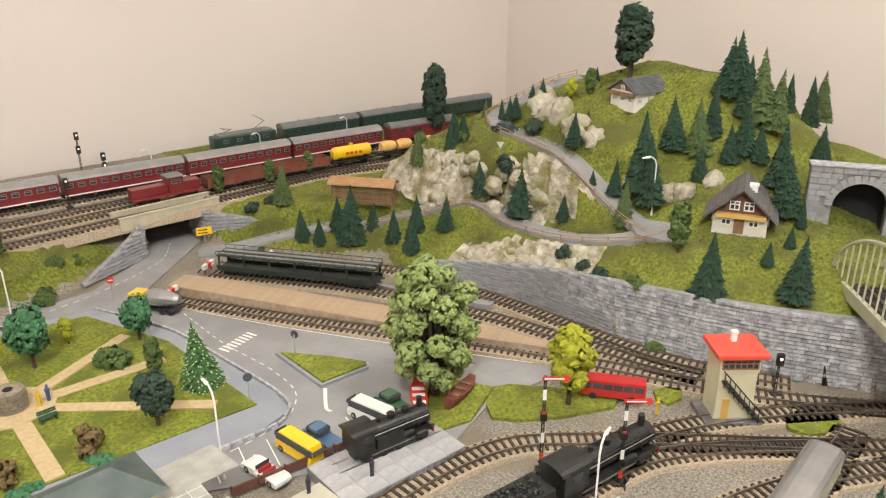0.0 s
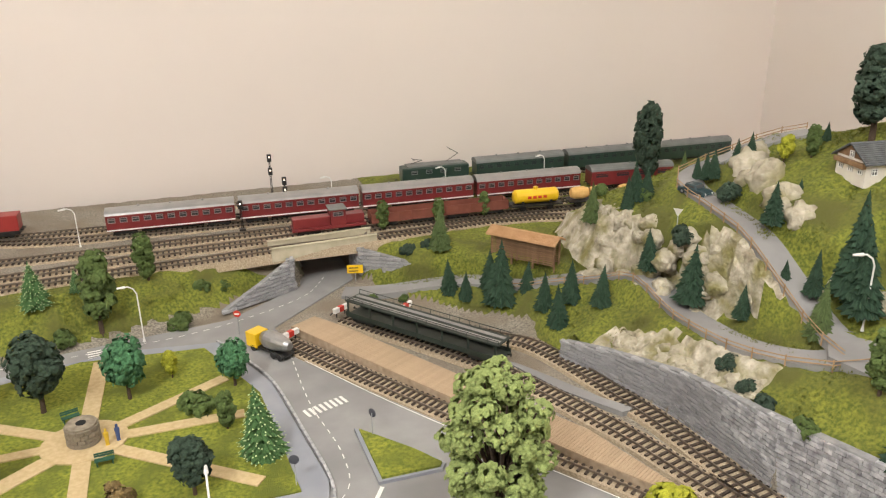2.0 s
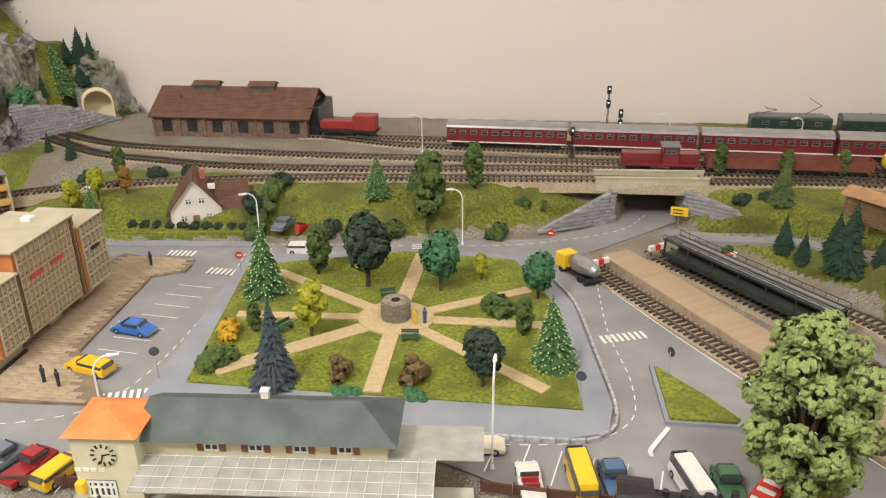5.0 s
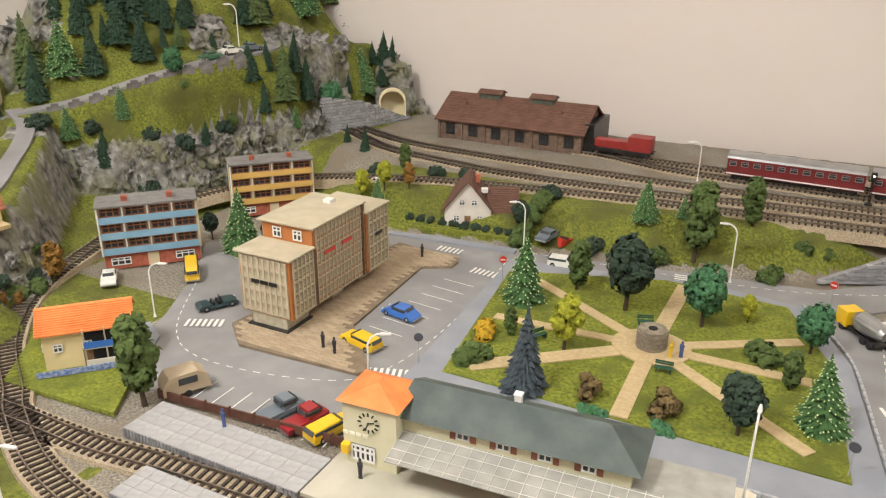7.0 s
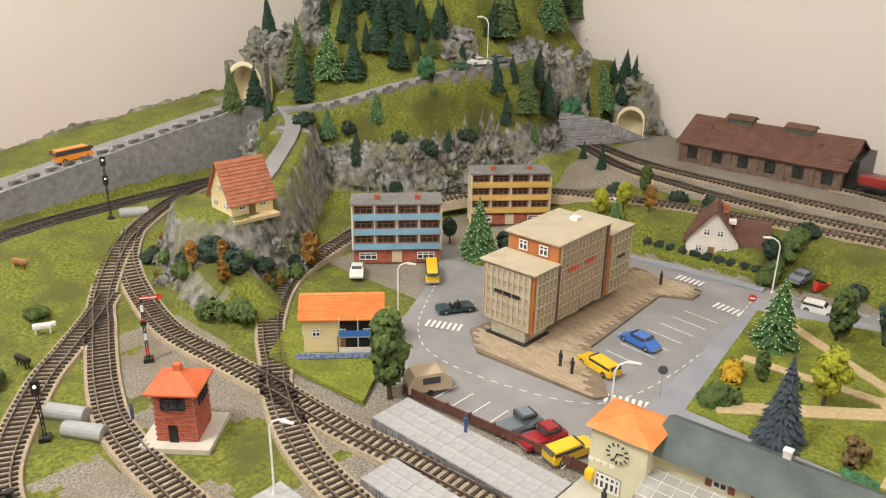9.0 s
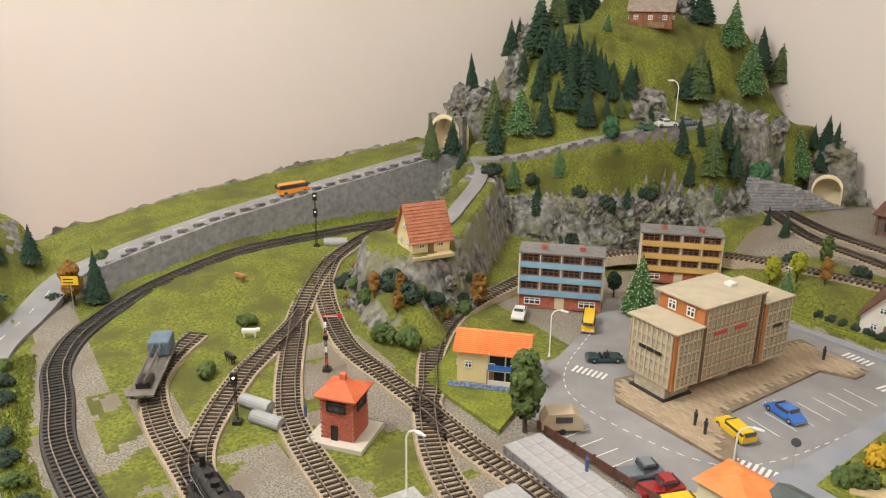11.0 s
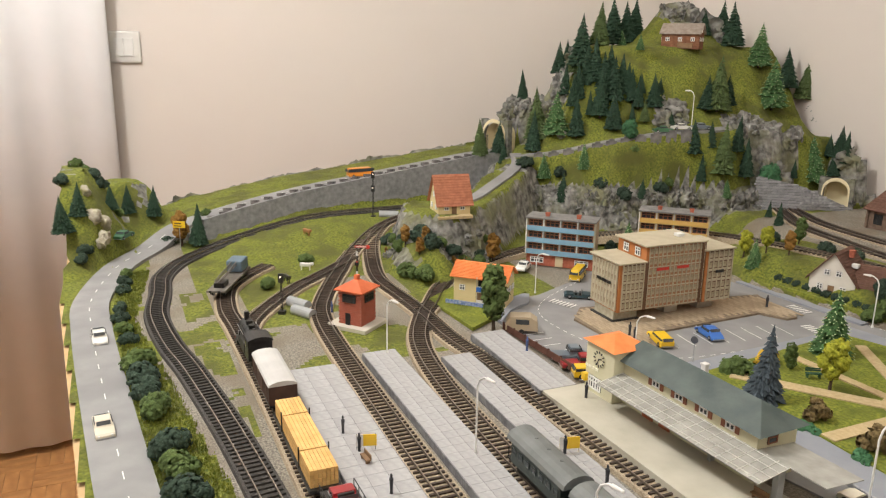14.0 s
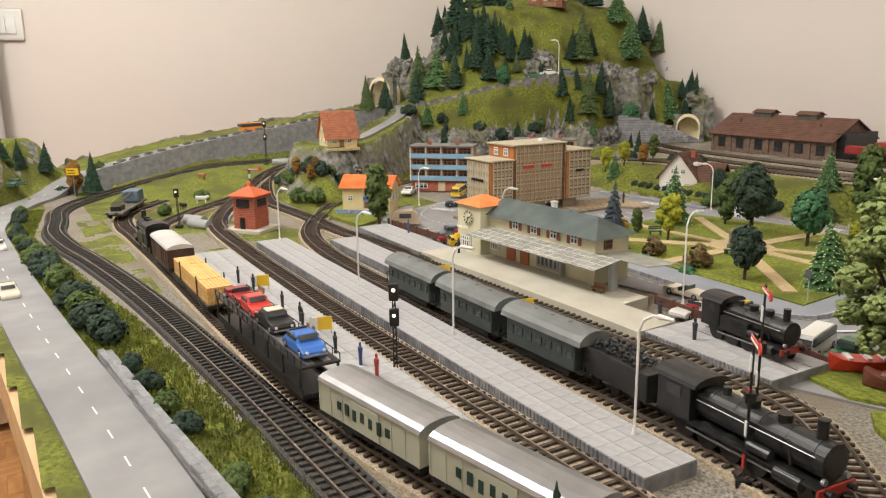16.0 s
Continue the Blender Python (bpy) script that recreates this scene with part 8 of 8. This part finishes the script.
signal(0.388, 1.44, 0.085, "two", "tall black lattice light signal in the yard", 0.05)
signal(0.401, 1.345, 0.066, "two", "black lattice light signal in the yard", 0.05)
signal(0.322, 1.285, 0.05, "one", "short black light signal in the yard", 0.05)
signal(0.467, 0.392, 0.10, "arm", "semaphore signal with red and white arm", 0, -40)
signal(0.506, 0.334, 0.09, "arm", "semaphore signal with red and white arm", 0, -40)
signal(-0.52, 0.352, 0.075, "arm", "semaphore signal behind the brick box", 0, 60)
signal(-0.455, 0.218, 0.06, "one", "black light signal with a red light", 0, 60)
signal(-0.892, 0.498, 0.095, "two", "tall dark signal below the stone wall", 0.032, 60)
signal(0.749, 0.322, 0.05, "one", "black dwarf light signal by the wall", 0, -40)
signal(0.255, 0.236, 0.075, "two", "black light signal on the platform end", 0, 60)
for x, y, rz in ((-0.475, 0.247, 30), (-0.885, 0.53, 65), (-0.435, 0.245, 30)):
    bm = B()
    tube(bm, (-0.02, 0, 0.004), (0.02, 0, 0.004), 0.008, 0.008, 16)
    solid("point_motor_cover", bm, GREY, "rounded grey cover beside the track", "cover", at=pose(x, y, H(x, y), 0, 0, rz))
# buffer stops
for x, y, rz in ((0.35, 0.955, -57), (0.425, 1.008, -55), (0.51, 0.985, -50)):
    t = thing("buffer_stop", pose(x, y, 0.004, 0, 0, rz), "white and red buffer stop at the track end", "buffer stop", "buffer stops")
    bx("beam", t, -0.002, -0.013, 0.007, 0.003, 0.013, 0.014, WHITE, 0.0006)
    bx("red_band", t, -0.0024, -0.004, 0.0068, 0.0034, 0.004, 0.0142, RED, 0)
    for s in (-0.008, 0.008):
        bm = B()
        tube(bm, (0, s, 0), (0, s, 0.008), 0.001, 0.001, 5)
        tube(bm, (-0.012, s, 0), (0, s, 0.011), 0.001, 0.001, 5)
        part("strut", bm, BLACK, t)


# ---- signs, benches, fences, figures ----
SIGNBACK = mat("sign_back", (0.05, 0.055, 0.07), (0.09, 0.095, 0.11), 60, 0.6, 0)


def road_sign(x, y, label, shape="round", h=0.03, rz=0, z=None):
    t = thing("road_sign", pose(x, y, H(x, y) if z is None else z, 0, 0, rz), label, "road sign", "road signs")
    bm = B()
    tube(bm, (0, 0, 0), (0, 0, h), 0.0006, 0.0006, 6)
    part("post", bm, GREY, t)
    if shape == "round":
        bm = B()
        tube(bm, (0, -0.0006, h), (0, -0.0014, h), 0.0048, 0.0048, 14)
        part("disc", bm, SIGNBACK if "grey" in label or "dark" in label else RED, t)
        if "red" not in label:
            return
        bx("bar", t, -0.003, -0.002, h - 0.0008, 0.003, -0.0013, h + 0.0008, WHITE, 0)
    elif shape == "board":
        bx("board", t, -0.012, -0.0014, h - 0.007, 0.012, -0.0004, h + 0.006, YELLOW, 0.0003)
        for k in range(2):
            bx("text_bar", t, -0.009, -0.0018, h - 0.004 + k * 0.005, 0.005, -0.0014, h - 0.0025 + k * 0.005, BLACK, 0)
    else:
        bm = B()
        vs = [bm.verts.new(p) for p in ((-0.006, -0.001, h + 0.004), (0.006, -0.001, h + 0.004), (0, -0.001, h - 0.006))]
        bm.faces.new(vs)
        bmesh.ops.solidify(bm, geom=bm.faces[:], thickness=0.0006)
        part("triangle", bm, WHITE, t)


STOP = "red round road sign on a thin post"
road_sign(0.29, 1.005, STOP, rz=-20, z=0)
road_sign(-0.09, 0.895, STOP, rz=25, z=0)
road_sign(-0.085, 0.66, "dark round road sign on a thin post", rz=25, z=0.003)
road_sign(0.315, 0.66, "small round sign with a grey back", rz=-15, z=0.003)
road_sign(0.40, 0.715, "dark square sign on the traffic island", "round", 0.025, 120, 0.005)
road_sign(0.47, 1.12, "yellow direction board by the underpass", "board", 0.02, -15, 0.004)
road_sign(-0.87, 0.11, "yellow direction board beside the country road", "board", 0.05, 60, 0)
road_sign(0.80, 0.80, "white triangular give-way sign on the hill road", "tri", 0.03, -50)
for x, y, rz in ((0.105, 0.845, 20), (0.145, 0.752, 5), (0.01, 0.76, 60)):
    t = thing("park_bench", pose(x, y, 0.006, 0, 0, rz), "dark green park bench on the path", "bench", "park benches")
    bg = mat("bench_green", (0.02, 0.08, 0.05), (0.03, 0.1, 0.06), 50, 0.6, 0)
    for k in range(3):
        bx("seat_slat", t, -0.009, -0.003 + k * 0.0022, 0.005, 0.009, -0.0013 + k * 0.0022, 0.0058, bg, 0)
    for k in range(2):
        bx("back_slat", t, -0.009, 0.0035, 0.007 + k * 0.0024, 0.009, 0.0042, 0.0088 + k * 0.0024, bg, 0)
    for u in (-0.007, 0.007):
        bx("leg", t, u - 0.0006, -0.003, 0, u + 0.0006, 0.004, 0.005, bg, 0)
fence = thing("brown_fence", pose(0, 0, 0), "low dark brown fence between platform and car park", "fence")
FB = mat("fence_brown", (0.09, 0.035, 0.022), (0.14, 0.06, 0.04), 90, 0.8, 0.2)
for (ax, ay), (bx_, by_) in (((-0.273, 0.489), (-0.06, 0.507)), ((0.235, 0.535), (0.435, 0.525))):
    n = 8
    for k in range(n):
        bm = B()
        l = math.hypot(bx_ - ax, by_ - ay) / n
        box(bm, 0, -0.0008, 0, l * 0.97, 0.0008, 0.009, 0.0002)
        box(bm, 0, -0.0014, 0, 0.0016, 0.0014, 0.0105)
        o = part("fence_panel", bm, FB, fence)
        o.matrix_basis = pose(ax + (bx_ - ax) * k / n, ay + (by_ - ay) * k / n, 0.003, 0, 0, math.degrees(math.atan2(by_ - ay, bx_ - ax)))
kb = thing("park_kerb", pose(0, 0, 0), "grey stone kerb around the park pavement", "kerb", kind="structure")
bm = B()
box(bm, -0.0062, -0.0015, 0, 0.0062, 0.0015, 0.0045, 0.0004)
me = mesh_of(bm, "kerb_stone", STONE)
K = spline([(-0.085, 0.614), (0.10, 0.610), (0.29, 0.605), (0.335, 0.618), (0.347, 0.655), (0.335, 0.75), (0.317, 0.86), (0.29, 0.93), (0.263, 0.985)], 0.0128)
for p, s in zip(K, sides(K)):
    o = new("kerb_stone", me)
    o.parent = kb
    o.matrix_basis = pose(p.x, p.y, 0, 0, 0, math.degrees(math.atan2(s.y, s.x)) - 90)
rail_m = mat("fence_rail_wood", (0.30, 0.19, 0.10), (0.42, 0.28, 0.16), 120, 0.85, 0.3)
for P, first in ((LOWER_ROAD, 14), (UPPER_ROAD, 0)):
    S = sides(P)
    hf = thing("hill_fence", pose(0, 0, 0), "rustic wooden post and rail fence along the hill road", "fence", "hill fences")
    for i in range(first, len(P) - 2, 2):
        q, r = P[i] + S[i] * -0.019, P[i + 2] + S[i + 2] * -0.019
        bm = B()
        tube(bm, q + Vector((0, 0, -0.004)), q + Vector((0, 0, 0.011)), 0.0008, 0.0008, 5)
        part("post", bm, rail_m, hf)
        for zz in (0.0055, 0.0095):
            bm = B()
            tube(bm, q + Vector((0, 0, zz)), r + Vector((0, 0, zz)), 0.0006, 0.0006, 5)
            part("rail", bm, rail_m, hf)
FIG = {k: mat("figure_" + k, c, None, 60, 0.7, 0) for k, c in (("dark", (0.03, 0.03, 0.035)), ("blue", (0.05, 0.08, 0.2)), ("red", (0.35, 0.04, 0.03)), ("yellow", (0.6, 0.4, 0.03)))}


def figure(x, y, z, k, h=0.019):
    bm = B()
    loft(bm, [[Vector((r * math.cos(a), r * 0.7 * math.sin(a), f * h)) for a in [2 * math.pi * i / 8 for i in range(8)]] for f, r in ((0, 0.0022), (0.05, 0.0018), (0.45, 0.0021), (0.75, 0.0027), (0.82, 0.0010), (0.86, 0.0013), (0.93, 0.0015), (1.0, 0.0006))])
    solid("figurine", bm, FIG[k], "tiny plain painted model figurine standing", "figurine", "figurines", at=pose(x, y, z))


for x, y, z, k in ((-0.06, 0.2, 0.006, "dark"), (-0.02, 0.205, 0.006, "dark"), (0.06, 0.21, 0.006, "dark"), (0.105, 0.212, 0.006, "dark"), (0.125, 0.207, 0.006, "dark"), (0.20, 0.208, 0.006, "dark"), (0.235, 0.215, 0.006, "blue"), (0.265, 0.215, 0.006, "red"), (-0.035, 0.47, 0.0095, "dark"), (0.06, 0.385, 0.009, "dark"), (0.12, 0.392, 0.009, "dark"), (0.155, 0.79, 0.0063, "blue"), (0.145, 0.785, 0.0063, "yellow"), (-0.19, 0.64, 0.004, "dark"), (-0.172, 0.635, 0.004, "dark"), (-0.215, 0.91, 0.004, "dark"), (0.285, 0.49, 0.009, "dark"), (0.34, 0.475, 0.009, "dark"), (0.625, 0.38, 0.0, "yellow"), (-0.425, 0.285, 0, "blue"), (-0.18, 0.475, 0.009, "blue")):
    figure(x, y, z, k)
for x, y, z in ((-0.02, 0.212, 0.006), (0.15, 0.215, 0.006), (0.06, 0.39, 0.009), (0.21, 0.392, 0.009)):
    t = thing("platform_sign", pose(x, y, z, 0, 0, 75), "yellow and white timetable board on the platform", "sign", "platform signs")
    bx("board", t, -0.010, -0.0006, 0.004, 0.010, 0.0006, 0.016, YELLOW, 0.0002)
    bx("white_panel", t, -0.010, -0.0009, 0.004, -0.003, 0.0009, 0.016, WHITE, 0)
    for u in (-0.009, 0.009):
        bm = B()
        tube(bm, (u, 0, 0), (u, 0, 0.017), 0.0005, 0.0005, 5)
        part("leg", bm, GREY, t)
for x, y, z in ((0.0, 0.205, 0.006), (0.145, 0.205, 0.006), (0.19, 0.50, 0.0095)):
    bm = B()
    box(bm, -0.008, -0.0025, 0.003, 0.008, 0.0025, 0.0045, 0.0003)
    box(bm, -0.008, 0.002, 0.0045, 0.008, 0.0028, 0.009)
    box(bm, -0.006, -0.002, 0, -0.005, 0.002, 0.003)
    box(bm, 0.005, -0.002, 0, 0.006, 0.002, 0.003)
    solid("platform_bench", bm, WOOD, "small brown wooden platform bench", "bench", "platform benches", at=pose(x, y, z, 0, 0, 5))
COW = mat("cow_brown", (0.35, 0.16, 0.06), (0.45, 0.22, 0.1), 60, 0.8, 0)
for x, y, rz, m_, lb in ((-0.82, 0.34, 20, COW, "small plain brown toy cow shape on grass"), (-0.66, 0.30, 60, WHITE, "small plain white toy cow shape on grass"), (-0.60, 0.255, 10, BLACK, "small plain black toy cow shape on grass")):
    bm = B()
    box(bm, -0.010, -0.003, 0.006, 0.010, 0.003, 0.013, 0.002)
    box(bm, 0.009, -0.002, 0.009, 0.015, 0.002, 0.014, 0.0012)
    for u in (-0.008, 0.007):
        for s in (-0.0022, 0.0012):
            box(bm, u, s, 0, u + 0.0014, s + 0.001, 0.007)
    solid("toy_cow", bm, m_, lb, "toy cow", at=pose(x, y, H(x, y), 0, 0, rz))


# ---- boulders on cliffs ----
def boulder(seed, m, soft=1.0):
    bm = B()
    bmesh.ops.create_icosphere(bm, subdivisions=3, radius=1.0)
    for v in bm.verts:
        n = v.co.normalized()
        q = n * 1.6 + Vector((seed * 7.3, 0, 0))
        v.co = n * (0.72 + 0.45 * soft * noise.fractal(q, 1.0, 2.0, 4) + 0.35 * soft * abs(noise.noise(q * 2.7)) - 0.22 * soft * abs(noise.noise(Vector((q.x * 4.5, q.y * 4.5, q.z * 1.6)))))
        v.co.x += 0.12 * soft * round(3 * noise.noise(q * 1.3))
        v.co *= 0.02
    return mesh_of(bm, "rock", m, soft < 1)


GREYB = [boulder(k, ROCK) for k in range(4)]
PALEB = [boulder(k + 9, PALEROCK, 0.55) for k in range(4)]
rng = random.Random(9)


def rock(me, x, y, z, s, label, tall=1.0):
    o = new("rock", me)
    o.matrix_basis = pose(x, y, z, rng.uniform(-20, 20), rng.uniform(-20, 20), rng.uniform(0, 360)) @ Matrix.Diagonal((s * 50, s * 40, s * 50 * tall, 1))
    tagged(o, label, "rock", "rocks")


GR, PR = "craggy grey cliff rock with pale highlights", "craggy pale cream limestone rock"
C = spline([(p[0], p[1], 0) for p in CLIFF[2:]], 0.02)
for p, s in zip(C, sides(C)):
    for lift in (0.012, 0.042, 0.068):
        q = p + s * (0.012 + lift * 0.22 + rng.uniform(-0.006, 0.006))
        if q.y < 1.32:
            rock(rng.choice(GREYB), q.x, q.y, lift, rng.uniform(0.014, 0.024), GR, 1.25)
for k in range(26):
    a = rng.uniform(-2.3, 0.9)
    rr = rng.uniform(0.78, 1.0)
    x, y = -0.68 + 0.105 * rr * math.cos(a), 0.56 + 0.10 * rr * math.sin(a)
    rock(rng.choice(GREYB), x, y, H(x, y) * 0.9, rng.uniform(0.010, 0.018), GR, 1.1)
for x, y, s in ((-0.995, 1.405, 0.05), (-1.0, 1.37, 0.035), (-0.96, 1.43, 0.03), (-0.80, 1.15, 0.03), (-0.815, 1.19, 0.028), (-0.72, 1.33, 0.03), (-0.70, 1.37, 0.03), (-0.68, 1.42, 0.03), (-1.13, 0.95, 0.03), (-1.12, 0.90, 0.026), (-1.125, 1.02, 0.03), (-1.12, 1.10, 0.03), (-0.91, 0.955, 0.018), (-0.56, 1.53, 0.03), (-0.60, 1.50, 0.03)):
    rock(rng.choice(GREYB), x, y, H(x, y), s, GR)
for cx, cy, r, n in ((-0.70, 1.34, 0.075, 26), (-0.80, 1.175, 0.03, 6), (-1.06, 1.37, 0.05, 10), (-1.095, 0.99, 0.085, 24)):
    for k in range(n):
        a, q = rng.uniform(0, 6.28), r * math.sqrt(rng.random())
        x, y = cx + q * math.cos(a), cy + q * math.sin(a)
        rock(rng.choice(GREYB), x, y, H(x, y) - 0.006, rng.uniform(0.016, 0.028), GR, 1.1)
for x, y, s in ((-0.84, -0.035, 0.022), (-0.825, -0.02, 0.018), (-0.85, -0.02, 0.020), (-0.81, -0.025, 0.014), (-0.87, -0.045, 0.016)):
    rock(rng.choice(PALEB), x, y, H(x, y), s, "light grey rock on the grassy hill")
for k in range(34):
    y = rng.uniform(0.66, 0.95)
    x = wall_x(y) + rng.uniform(0.09, 0.15)
    rock(rng.choice(PALEB), x, y, H(x, y) - 0.010, rng.uniform(0.014, 0.024), PR, 0.9)
for x, y, s in ((0.888, 0.70, 0.024), (0.90, 0.745, 0.030), (0.915, 0.79, 0.034), (0.925, 0.835, 0.032), (0.945, 0.85, 0.024), (0.885, 0.73, 0.022), (0.905, 0.81, 0.022)):
    rock(rng.choice(PALEB), x, y, H(x, y) - 0.004, s, PR, 1.1)
for k in range(22):
    y = 0.575 + 0.0085 * k
    x = wall_x(y) + rng.uniform(0.014, 0.036)
    rock(rng.choice(PALEB), x, y, H(x, y) - 0.008, rng.uniform(0.016, 0.024), PR, 0.75)
for x, y, s in ((0.895, 0.575, 0.022), (0.905, 0.555, 0.024), (0.885, 0.595, 0.018), (0.93, 0.53, 0.020)):
    rock(rng.choice(PALEB), x, y, H(x, y) - 0.004, s, PR, 1.1)
# low stone wall along the country road verge
stone_wall("verge_wall", [(0.10, 0.040, 0, 0.009), (0.25, 0.054, 0, 0.009), (0.45, 0.074, 0, 0.010), (0.7, 0.097, 0, 0.010)], "low grey stone wall between verge and road", 0.0055, 0.012, 120)

# the patterns that the trees were copied from are not part of the place
for src in list(MODELS.values()):
    for ob in list(src.children_recursive) + [src]:
        bpy.data.objects.remove(ob)
